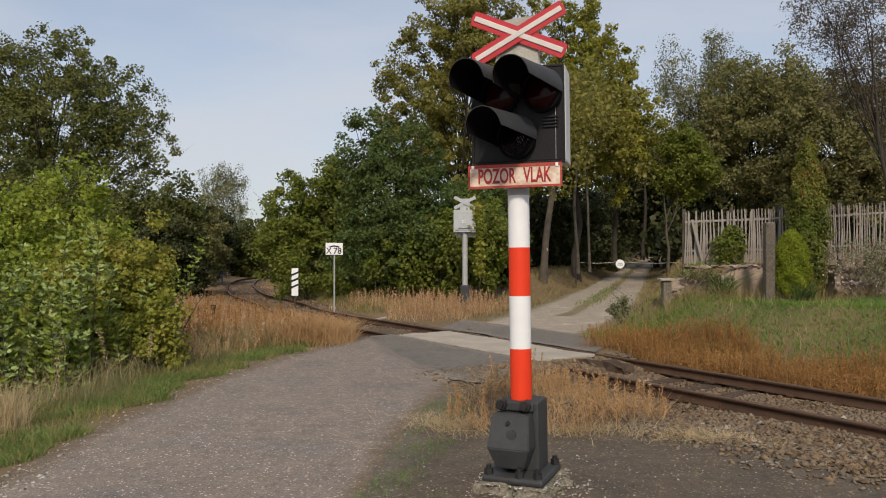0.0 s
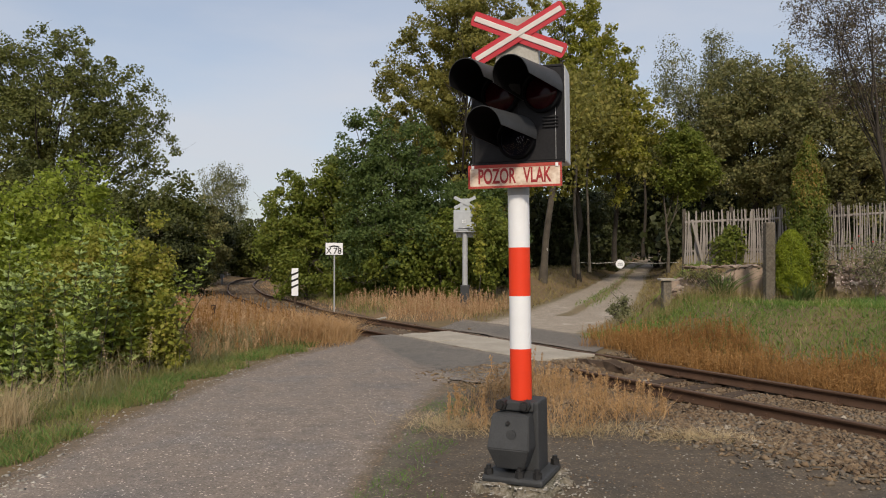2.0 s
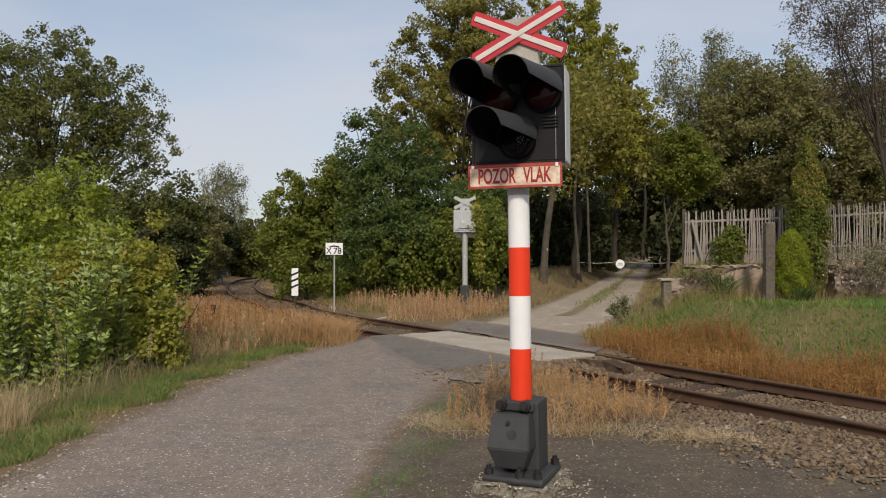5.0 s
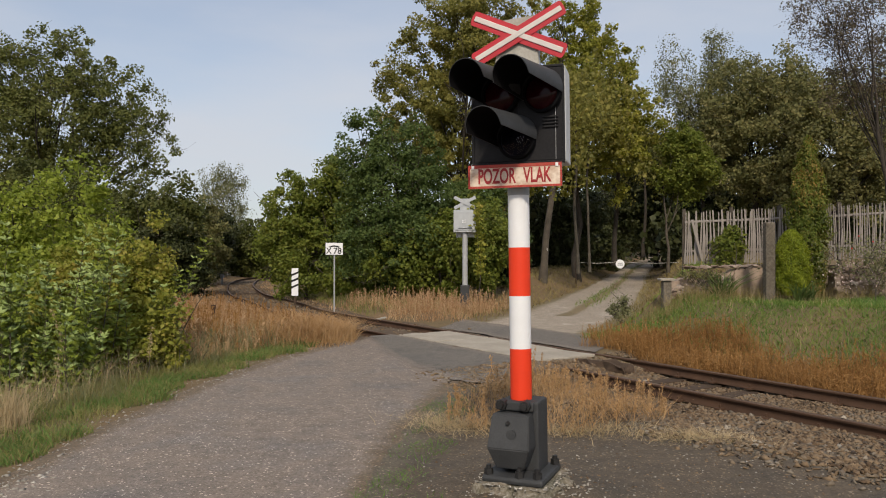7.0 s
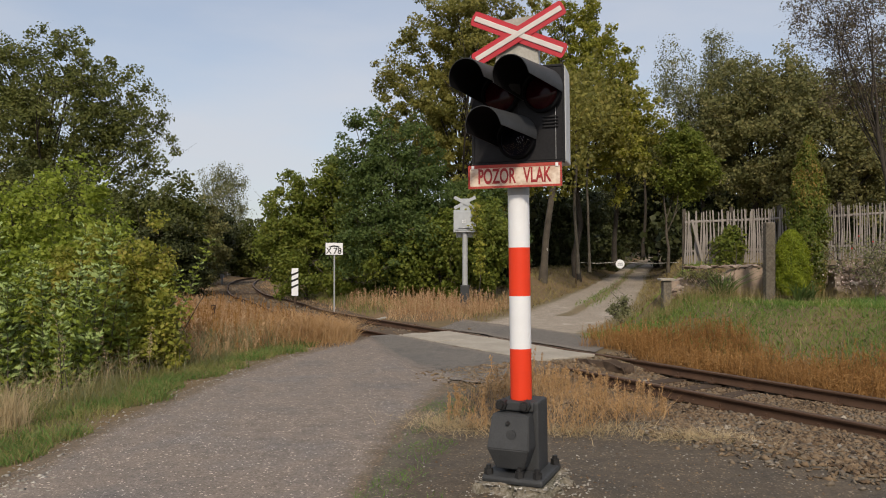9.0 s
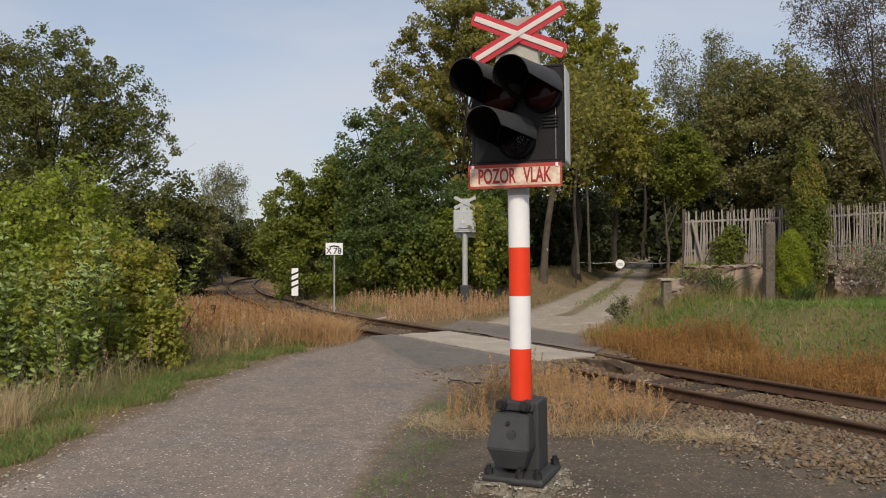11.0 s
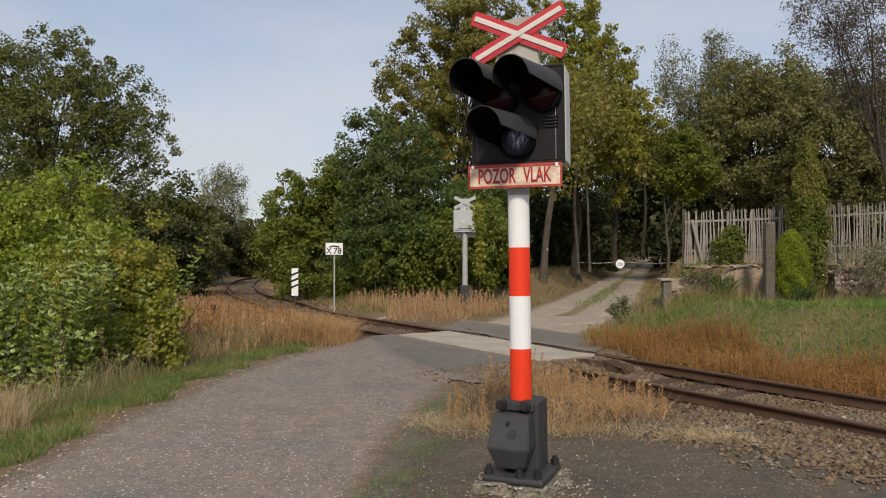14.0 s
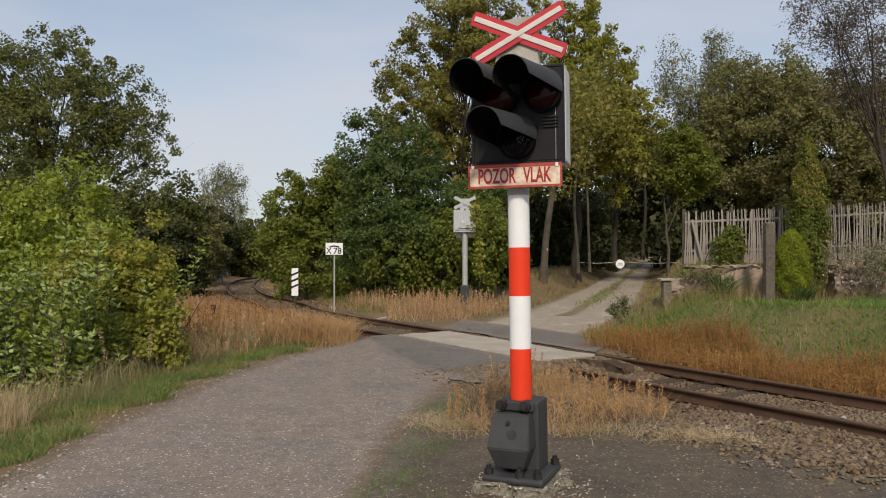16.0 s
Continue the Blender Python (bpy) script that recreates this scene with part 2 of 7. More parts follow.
def clear_lens():
    m = bpy.data.materials.new("clear_lens")
    m.use_nodes = True
    nt = m.node_tree
    nt.nodes.clear()
    out = nt.nodes.new("ShaderNodeOutputMaterial")
    t = nt.nodes.new("ShaderNodeBsdfTransparent")
    t.inputs["Color"].default_value = (0.66, 0.66, 0.84, 1)
    g = nt.nodes.new("ShaderNodeBsdfGlossy")
    g.inputs["Roughness"].default_value = 0.08
    mxs = nt.nodes.new("ShaderNodeMixShader")
    mxs.inputs["Fac"].default_value = 0.018
    nt.links.new(t.outputs["BSDF"], mxs.inputs[1])
    nt.links.new(g.outputs["BSDF"], mxs.inputs[2])
    nt.links.new(mxs.outputs["Shader"], out.inputs["Surface"])
    return m


def lit_glass():
    """The flashing lamp's reflector: a weak streaky white glow."""
    m, nt, p = base_mat("lit_reflector")
    co = nt.nodes.new("ShaderNodeTexCoord").outputs["Object"]
    mp_ = nt.nodes.new("ShaderNodeMapping")
    mp_.inputs["Scale"].default_value = (60, 20, 14)
    nt.links.new(co, mp_.inputs["Vector"])
    n = noise_node(nt, 1.0, 3.0, 0.6, mp_.outputs["Vector"])
    rr = ramp_node(nt, [(0.45, (0.010, 0.010, 0.014, 1)), (0.78, (0.26, 0.26, 0.26, 1))])
    ln_ = nt.nodes.new("ShaderNodeVectorMath")
    ln_.operation = "LENGTH"
    nt.links.new(co, ln_.inputs[0])
    hot = nt.nodes.new("ShaderNodeMapRange")
    hot.inputs["From Min"].default_value = 0.015
    hot.inputs["From Max"].default_value = 0.085
    hot.inputs["To Min"].default_value = 1.0
    hot.inputs["To Max"].default_value = 0.0
    nt.links.new(ln_.outputs["Value"], hot.inputs["Value"])
    nt.links.new(n.outputs["Fac"], rr.inputs["Fac"])
    nt.links.new(hot.outputs["Result"], p.inputs["Emission Strength"])
    p.inputs["Base Color"].default_value = (0.01, 0.01, 0.02, 1)
    nt.links.new(rr.outputs["Color"], p.inputs["Emission Color"])
    return m


M_CLEAR, M_GLOW = clear_lens(), lit_glass()

# foliage tones
L_MAPLE = leafy("maple_leaf", [(0.075, 0.09, 0.015, 1), (0.185, 0.2, 0.028, 1), (0.33, 0.32, 0.05, 1), (0.45, 0.40, 0.075, 1)], 0.45)
L_OLIVE = leafy("olive_leaf", [(0.10, 0.105, 0.028, 1), (0.175, 0.175, 0.042, 1), (0.265, 0.245, 0.06, 1), (0.36, 0.29, 0.08, 1)], 0.48)
L_DARK = leafy("dark_leaf", [(0.06, 0.095, 0.028, 1), (0.095, 0.14, 0.038, 1), (0.16, 0.2, 0.055, 1)], 0.48)
L_MID = leafy("mid_leaf", [(0.095, 0.135, 0.022, 1), (0.16, 0.195, 0.032, 1), (0.25, 0.255, 0.05, 1)], 0.48)
L_LEFT = leafy("left_tree_leaf", [(0.08, 0.102, 0.03, 1), (0.138, 0.155, 0.042, 1), (0.215, 0.21, 0.062, 1)], 0.42)
L_BUSH = leafy("bush_leaf", [(0.14, 0.19, 0.025, 1), (0.26, 0.32, 0.045, 1), (0.4, 0.43, 0.07, 1)], 0.48)
L_YBUSH = leafy("yellowing_bush_leaf", [(0.14, 0.17, 0.025, 1), (0.24, 0.26, 0.04, 1), (0.34, 0.33, 0.06, 1), (0.4, 0.29, 0.085, 1)], 0.48)
L_PALE = leafy("leaf_underside", [(0.27, 0.36, 0.11, 1), (0.38, 0.46, 0.17, 1)], 0.25)
L_GREYG = leafy("grey_green_leaf", [(0.14, 0.15, 0.075, 1), (0.22, 0.23, 0.11, 1), (0.31, 0.29, 0.15, 1)], 0.48)
L_BROWN = leafy("brownish_leaf", [(0.10, 0.115, 0.046, 1), (0.20, 0.20, 0.075, 1), (0.33, 0.285, 0.12, 1)], 0.48)
L_SERE = leafy("sere_leaf", [(0.07, 0.062, 0.04, 1), (0.13, 0.108, 0.068, 1), (0.2, 0.155, 0.095, 1)], 0.35)
# near-black green: shade inside thickets and wood is put into the colour
L_WOODSHADE = leafy("shade_dark_wood_leaf", [(0.029, 0.040, 0.014, 1), (0.052, 0.062, 0.022, 1), (0.078, 0.081, 0.029, 1)], 0.25)
L_THUJA = leafy("thuja_spray", [(0.045, 0.080, 0.010, 1), (0.10, 0.135, 0.017, 1), (0.17, 0.16, 0.03, 1), (0.36, 0.15, 0.06, 1)], 0.25)
L_GOLD = leafy("golden_thuja_spray", [(0.09, 0.125, 0.009, 1), (0.18, 0.225, 0.014, 1), (0.33, 0.35, 0.024, 1)], 0.3)
L_DRY = leafy("dry_stalk", [(0.27, 0.142, 0.068, 1), (0.39, 0.235, 0.122, 1), (0.49, 0.33, 0.19, 1), (0.58, 0.45, 0.28, 1)], 0.3, 0.8)
L_RUST = leafy("rust_stalk", [(0.20, 0.098, 0.032, 1), (0.31, 0.165, 0.055, 1), (0.46, 0.28, 0.115, 1)], 0.3, 0.8)
L_STRAW = leafy("straw", [(0.34, 0.25, 0.13, 1), (0.46, 0.36, 0.21, 1), (0.58, 0.48, 0.31, 1)], 0.3, 0.8)
L_GRASS = leafy("grass_blade", [(0.105, 0.135, 0.035, 1), (0.170, 0.195, 0.058, 1), (0.275, 0.255, 0.095, 1), (0.43, 0.33, 0.15, 1)], 0.35, 0.7)
L_LAWN = leafy("lawn_blade", [(0.085, 0.165, 0.03, 1), (0.14, 0.235, 0.042, 1), (0.20, 0.25, 0.06, 1), (0.29, 0.28, 0.095, 1)], 0.35, 0.7)
L_GREEN = leafy("fresh_grass", [(0.08, 0.15, 0.036, 1), (0.125, 0.22, 0.052, 1), (0.19, 0.265, 0.08, 1)], 0.4, 0.7)
L_DULL = leafy("dull_grass", [(0.17, 0.14, 0.06, 1), (0.26, 0.21, 0.09, 1), (0.36, 0.29, 0.14, 1)], 0.3, 0.8)
L_TAN = leafy("tan_weed", [(0.33, 0.185, 0.08, 1), (0.45, 0.28, 0.13, 1), (0.56, 0.40, 0.23, 1)], 0.3, 0.8)
# darkened copy of the mid leaf: the hazels' shade is in its colour
L_SHADE = leafy("shade_toned_hazel_leaf", [(0.055, 0.072, 0.018, 1), (0.095, 0.11, 0.028, 1), (0.15, 0.145, 0.042, 1)], 0.4)
L_PINK = leafy("pale_petal", [(0.55, 0.42, 0.42, 1), (0.7, 0.6, 0.6, 1)], 0.2)
L_FLOWER = leafy("red_petal", [(0.35, 0.03, 0.03, 1), (0.5, 0.06, 0.06, 1)], 0.2)


# ---- mesh tools ----
def np_mesh(name, verts, faces, mats):
    """verts (n,3); faces: list of arrays (m,k), each with a material slot."""
    me = bpy.data.meshes.new(name)
    verts = np.asarray(verts, dtype=np.float32)
    me.vertices.add(len(verts))
    me.vertices.foreach_set("co", verts.ravel())
    loops = np.concatenate([f.ravel() for f in faces]).astype(np.int32)
    sizes = np.concatenate([np.full(len(f), f.shape[1]) for f in faces])
    starts = np.concatenate([[0], np.cumsum(sizes)[:-1]]).astype(np.int32)
    slot = np.concatenate([np.full(len(f), i) for i, f in enumerate(faces)]).astype(np.int32)
    me.loops.add(len(loops))
    me.loops.foreach_set("vertex_index", loops)
    me.polygons.add(len(sizes))
    me.polygons.foreach_set("loop_start", starts)
    for m in mats:
        me.materials.append(m)
    if len(mats) > 1:
        me.polygons.foreach_set("material_index", slot)
    me.update(calc_edges=True)
    me.validate()
    return me


def part(name, bm, material=None, parent=None, label="", smooth=False):
    """Links a bmesh or a mesh as one object, under its thing."""
    if isinstance(bm, bmesh.types.BMesh):
        me = bpy.data.meshes.new(name)
        bmesh.ops.recalc_face_normals(bm, faces=bm.faces)
        bm.to_mesh(me)
        bm.free()
        me.materials.append(material)
    else:
        me = bm
    if smooth:
        me.polygons.foreach_set("use_smooth", [True] * len(me.polygons))
        me.set_sharp_from_angle(angle=radians(50))
    ob = new(name, me)
    if parent is not None:
        ob.parent = parent
    if label:
        tagged(ob, label)
    return ob


def box(bm, x0, x1, y0, y1, z0, z1, bevel=0.0, m=None):
    vs = bmesh.ops.create_cube(bm, size=1.0)["verts"]
    bmesh.ops.scale(bm, vec=(x1 - x0, y1 - y0, z1 - z0), verts=vs)
    bmesh.ops.translate(bm, vec=((x0 + x1) / 2, (y0 + y1) / 2, (z0 + z1) / 2), verts=vs)
    if bevel:
        es = list({e for v in vs for e in v.link_edges})
        r = bmesh.ops.bevel(bm, geom=es, offset=bevel, segments=2, affect="EDGES", profile=0.6)
        vs = list({v for f in r["faces"] for v in f.verts} | {v for v in vs if v.is_valid})
    if m is not None:
        bmesh.ops.transform(bm, matrix=m, verts=vs)
    return vs


def boxed(*a, **k):
    bm = bmesh.new()
    box(bm, *a, **k)
    return bm


def rod(bm, p, q, r0, r1=None, seg=16):
    p, q = Vector(p), Vector(q)
    d = q - p
    m = Matrix.Translation((p + q) / 2) @ d.to_track_quat("Z", "Y").to_matrix().to_4x4()
    return bmesh.ops.create_cone(bm, cap_ends=True, segments=seg, radius1=r0, radius2=r0 if r1 is None else r1, depth=d.length, matrix=m)["verts"]


def rodded(*a, **k):
    bm = bmesh.new()
    rod(bm, *a, **k)
    return bm


def prism(bm, pts, y0, y1, bevel=0.0):
    """A plate with the outline pts in x, z, from y0 to y1."""
    a = [bm.verts.new((x, y0, z)) for x, z in pts]
    b = [bm.verts.new((x, y1, z)) for x, z in pts]
    bm.faces.new(a)
    bm.faces.new(b[::-1])
    n = len(pts)
    for i in range(n):
        bm.faces.new((a[i], b[i], b[(i + 1) % n], a[(i + 1) % n]))
    if bevel:
        bmesh.ops.bevel(bm, geom=list(bm.edges), offset=bevel, segments=2, affect="EDGES")


def tube(points, radii, seg=6):
    """A tapered tube along points: verts and quads."""
    P = np.asarray(points, float)
    T = np.gradient(P, axis=0)
    T /= np.linalg.norm(T, axis=1)[:, None] + 1e-9
    ref = np.array([0.31, 0.95, 0.05]) if abs(T[0, 2]) > 0.5 else np.array([0.0, 0.05, 1.0])
    A = np.cross(T, ref)
    A /= np.linalg.norm(A, axis=1)[:, None] + 1e-9
    B = np.cross(T, A)
    an = np.linspace(0, 2 * np.pi, seg, endpoint=False)
    ring = np.cos(an)[None, :, None] * A[:, None] + np.sin(an)[None, :, None] * B[:, None]
    V = (P[:, None] + ring * np.asarray(radii, float)[:, None, None]).reshape(-1, 3)
    i, j = np.meshgrid(np.arange(len(P) - 1), np.arange(seg), indexing="ij")
    k = (j + 1) % seg
    Fq = np.stack([i * seg + j, i * seg + k, (i + 1) * seg + k, (i + 1) * seg + j], -1).reshape(-1, 4)
    return V, Fq


def merged(pieces):
    vs, fs, n = [], [], 0
    for v, f in pieces:
        vs.append(v)
        fs.append(f + n)
        n += len(v)
    return np.concatenate(vs), np.concatenate(fs)


def unit(a):
    return a / (np.linalg.norm(a, axis=-1, keepdims=True) + 1e-9)


def leaves(rng, centres, length, width, out=None, up=0.25, droop=0.3):
    """Folded four-cornered leaves at the centres, facing up and outwards."""
    n = len(centres)
    nor = rng.normal(size=(n, 3))
    nor[:, 2] += up * 2
    if out is not None:
        nor += out * 1.1
    nor = unit(nor)
    ax = rng.normal(size=(n, 3))
    ax[:, 2] -= droop * 2
    ax = unit(ax - nor * (ax * nor).sum(1, keepdims=True))
    sd = np.cross(nor, ax)
    s = rng.uniform(0.6, 1.35, (n, 1))
    L, W = length * s, width * s
    base, tip = centres - ax * L * 0.5, centres + ax * L * 0.5
    mid = centres + nor * W * -0.12
    V = np.stack([base, mid + sd * W * 0.5 - ax * L * 0.08, tip, mid - sd * W * 0.5 - ax * L * 0.08], 1).reshape(-1, 3)
    return V, np.arange(n * 4).reshape(-1, 4)


def blob_points(rng, lobes, n, shell=0.45):
    L = np.array(lobes, float)
    vol = (L[:, 3] * L[:, 4] * L[:, 5]) ** 0.8
    k = rng.choice(len(L), n, p=vol / vol.sum())
    d = unit(rng.normal(size=(n, 3)))
    r = rng.uniform(0.08, 1, (n, 1)) ** shell
    wob = 1 + 0.16 * np.sin(d[:, :1] * 5 + L[k, :1]) + 0.12 * np.sin(d[:, 1:2] * 7 + d[:, 2:] * 6)
    return L[k, :3] + d * r * L[k, 3:] * wob, d


def tree(name, x, y, z, lobes, material, label, seed, clusters=300, per=90, csize=0.75, leaf=0.2, trunk_r=0.2,
         limbs=26, bark=None, lean=(0.0, 0.0), group="", category="tree", trunk_top=0.8, stems=1, thin=0.0, twigs=60, flat=0.75):
    """A tapered trunk with limbs to its leaf clusters, and a crown of many small leaves. lobes are in the tree's own space."""
    rng = np.random.default_rng(seed)
    holder = tagged(new(name), label, category, group)
    holder.location = (x, y, z)
    C, out = blob_points(rng, lobes, clusters)
    top = C[:, 2].max() * trunk_top
    pieces, spines = [], []
    for s in range(stems):
        h = np.linspace(0, 1, 9)
        off = rng.normal(size=2) * (0.0 if stems == 1 else 0.35)
        go = rng.normal(size=2) * (0.02 if stems == 1 else 0.16) * top + np.array(lean) * top
        wob = np.cumsum(rng.normal(size=(9, 2)) * 0.012 * top, axis=0)
        sp = np.column_stack([off[0] + go[0] * h ** 1.4 + wob[:, 0], off[1] + go[1] * h ** 1.4 + wob[:, 1], h * top - 0.25])
        rad = trunk_r * (1.25 * np.exp(-h * 14) * 0.45 + (1 - h * 0.93)) / stems ** 0.5
        pieces.append(tube(sp, rad, 9))
        spines.append((sp, rad))
    pick = rng.choice(clusters, min(limbs, clusters), replace=False)
    arms = []
    for c in C[pick]:
        sp, rad = spines[rng.integers(len(spines))]
        lo = max(0.42, min(0.92, (c[2] / top) * rng.uniform(0.45, 0.8)))
        i = int(lo * 8)
        a, b = sp[i], c
        q = np.linspace(0, 1, 6)[:, None]
        mid = (a + b) / 2 + rng.normal(size=3) * 0.12 * np.linalg.norm(b - a) + np.array([0, 0, 0.1 * np.linalg.norm(b - a)])
        pts = (1 - q) ** 2 * a + 2 * q * (1 - q) * mid + q ** 2 * b
        arms.append(pts[2:])
        r0 = min(rad[i] * 0.5, 0.02 * np.linalg.norm(b - a) + 0.012)
        pieces.append(tube(pts, np.linspace(r0, 0.006 + r0 * 0.12, 6), 5))
        for _ in range(2):
            e = b + rng.normal(size=3) * csize * 0.9
            pieces.append(tube(np.array([pts[3], (pts[4] + e) / 2 + rng.normal(size=3) * 0.1, e]), [r0 * 0.4, r0 * 0.22, 0.005], 4))
    joints = np.concatenate([tips for tips in arms]) if arms else spines[0][0]
    rest = np.setdiff1d(np.arange(clusters), pick)[:twigs]
    for c in C[rest]:
        gap = np.linalg.norm(joints - c, axis=1) + 0.35 * np.maximum(0, joints[:, 2] - c[2])
        a = joints[gap.argmin()]
        L = np.linalg.norm(c - a)
        m1 = a + (c - a) * 0.5 + rng.normal(size=3) * 0.14 * L
        pieces.append(tube(np.array([a, m1, c]), [0.006 + 0.008 * L, 0.005 + 0.004 * L, 0.004], 4))
        joints = np.vstack([joints, m1, c])
        for _ in range(2):
            e = c + rng.normal(size=3) * csize * 0.8
            pieces.append(tube(np.array([m1, (m1 + e) / 2 + rng.normal(size=3) * 0.08, e]), [0.006, 0.005, 0.003], 3))
    V, Fq = merged(pieces)
    part("trunk", np_mesh("trunk", V, [Fq], [bark or M_BARK]), None, holder, smooth=True)
    per_c = np.maximum(4, (per * rng.uniform(0.45 - thin, 1.5, clusters))).astype(int)
    idx = np.repeat(np.arange(clusters), per_c)
    d = unit(rng.normal(size=(len(idx), 3))) * rng.uniform(0.1, 1, (len(idx), 1)) ** 0.5
    sz = (csize * rng.uniform(0.6, 1.35, clusters))[idx, None]
    pos = C[idx] + d * sz * np.array([1.0, 1.0, flat])
    V, Fq = leaves(rng, pos, leaf, leaf * 0.72, out[idx] * 0.6 + d * 0.6)
    part("crown", np_mesh("crown", V, [Fq], [material]), None, holder)
    return holder


# ---- the plan: track line, road lines and terrain ----
NRM, ALG = np.array([0.8374, 0.5466]), np.array([-0.5466, 0.8374])
U0, GAUGE = 8.612, 1.507
SIG_X, SIG_Y = 0.575, 5.35


def catmull(pts, n):
    P = np.asarray(pts, float)
    P = np.vstack([2 * P[0] - P[1], P, 2 * P[-1] - P[-2]])
    res = []
    for i in range(1, len(P) - 2):
        t = np.linspace(0, 1, n, endpoint=False)[:, None]
        a, b, c, d = P[i - 1:i + 3]
        res.append(0.5 * (2 * b + (c - a) * t + (2 * a - 5 * b + 4 * c - d) * t ** 2 + (3 * b - a - 3 * c + d) * t ** 3))
    return np.vstack(res + [P[-2:-1]])


straight = [NRM * U0 + ALG * s for s in (-40, -30, -20, -10, 0, 10, 20)]
TRACK = catmull([(*p, 0.0) for p in straight] + [(-5.6, 25.9, -0.03), (-7.0, 29.3, -0.07), (-9.05, 34.2, -0.13), (-11.5, 42.0, -0.19),
                                                (-13.4, 49.2, -0.22), (-15.0, 58.0, -0.26), (-15.0, 67.2, -0.30), (-12.8, 76.0, -0.32), (-8.0, 86.0, -0.32)], 12)
_tan = np.gradient(TRACK[:, :2], axis=0)
_tan /= np.linalg.norm(_tan, axis=1)[:, None]
TNOR = np.column_stack([_tan[:, 1], -_tan[:, 0]])      # towards the far side
TLEN = np.concatenate([[0], np.cumsum(np.linalg.norm(np.diff(TRACK[:, :2], axis=0), axis=1))]) - 40.0


def track_at(P):
    """Signed distance from the track's centre line (far side positive), way along it, and its height."""
    P = np.atleast_2d(P)[:, :2]
    d, s, h = np.empty(len(P)), np.empty(len(P)), np.empty(len(P))
    for a in range(0, len(P), 20000):
        q = P[a:a + 20000]
        k = ((q[:, None] - TRACK[None, :, :2]) ** 2).sum(2).argmin(1)
        v = q - TRACK[k, :2]
        d[a:a + 20000] = (v * TNOR[k]).sum(1)
        s[a:a + 20000] = TLEN[k] + (v * _tan[k]).sum(1)
        h[a:a + 20000] = TRACK[k, 2]
    return d, s, h


ROAD_L = catmull([(-3.6, -12), (-3.45, 0), (-3.41, 5.68), (-3.41, 8.34), (-3.01, 11.44), (-1.85, 15.2), (-1.25, 16.6)], 10)
ROAD_R = catmull([(-0.9, -12), (-0.6, 0), (-0.42, 5.32), (-0.22, 7.4), (0.37, 10.4), (1.1, 11.9), (1.75, 12.3)], 10)
FAR_C = catmull([(0.6, 15.0), (1.8, 17.0), (3.7, 21.5), (5.35, 26.5), (7.1, 32.5), (10.3, 43), (16.3, 62), (24, 80), (40, 115)], 10)


def smooth(a, b, x):
    t = np.clip((x - a) / (b - a), 0, 1)
    return t * t * (3 - 2 * t)


def line_dist(P, line):
    d = np.empty(len(P))
    for a in range(0, len(P), 20000):
        d[a:a + 20000] = np.sqrt(((P[a:a + 20000, None] - line[None]) ** 2).sum(2).min(1))
    return d


ROAD_C = (ROAD_L + ROAD_R) / 2


def terrain(P):
    """Ground height at points (n,2)."""
    P = np.atleast_2d(np.asarray(P, float))[:, :2]
    x, y = P[:, 0], P[:, 1]
    d, s, h = track_at(P)
    dr = line_dist(P, ROAD_C)
    df = line_dist(P, FAR_C)
    z = 0.0 * x + h * smooth(40, 5, np.abs(d))
    z += 0.05 * np.sin(x * 0.9 + 1.3) * np.sin(y * 0.7) * smooth(2, 4, np.minimum(dr, df))
    # ballast bed, sunk below the rail heads, and the low ground beside it
    crossing = smooth(7.6, 8.9, s) * smooth(14.35, 13.9, s)
    z -= 0.168 * smooth(2.9, 1.6, np.abs(d)) * (1 - crossing * (0.72 + 0.28 * smooth(0.74, 0.78, np.abs(d))))
    z += 0.05 * smooth(1.9, 1.2, dr) * (1 - crossing)
    z += 0.115 * np.exp(-(((x - 0.7) / 1.1) ** 2 + ((y - 5.3) / 0.95) ** 2))
    # garden bank beyond the track
    off = smooth(1.9, 3.8, df)
    bank = np.clip((d - 1.9) * 0.32, 0, 0.80) + smooth(16.45, 16.75, y) * 0.66
    z += bank * off * smooth(2.0, 4.6, x - 0.30 * np.clip(y - 17, 0, 60)) * smooth(60, 40, y)
    # wooded slope on the far side of the garden
    z += np.clip((x - 12) * 0.05, 0, 6) * smooth(17, 40, y) + np.clip(y - 70, 0, 400) * 0.02 * smooth(0, 30, x)
    # the lane climbs into the wood, with a low bank on its other side
    z += 0.018 * np.clip(y - 38, 0, 50) * smooth(2, 7, x)
    left = np.interp(y, FAR_C[:, 1], FAR_C[:, 0]) - x
    z += 0.75 * smooth(26, 34, y) * smooth(1.6, 3.4, left) * smooth(13, 8, left) * smooth(70, 50, y)
    # low ground left of the road
    z -= 1.3 * smooth(-4.3, -8.0, x + 0.09 * np.clip(y - 9, 0, 9)) * smooth(24, 13, y)
    z -= 0.5 * smooth(-3.2, -8, d) * smooth(15, 30, s)
    return z


def under(P):
    """The sheet itself lies a little below the paved strips."""
    z = terrain(P)
    P = np.atleast_2d(P)[:, :2]
    return z - 0.06 * smooth(1.40, 1.0, line_dist(P, ROAD_C)) - 0.05 * smooth(1.35, 0.9, line_dist(P, FAR_C))


def axis(lo, hi, step, far, grow=1.22):
    a = list(np.arange(lo, hi + step / 2, step))
    st = step
    while a[-1] < far:
        st *= grow
        a.append(a[-1] + st)
    st = step
    while a[0] > -far:
        st *= grow
        a.insert(0, a[0] - st)
    return np.array(a)


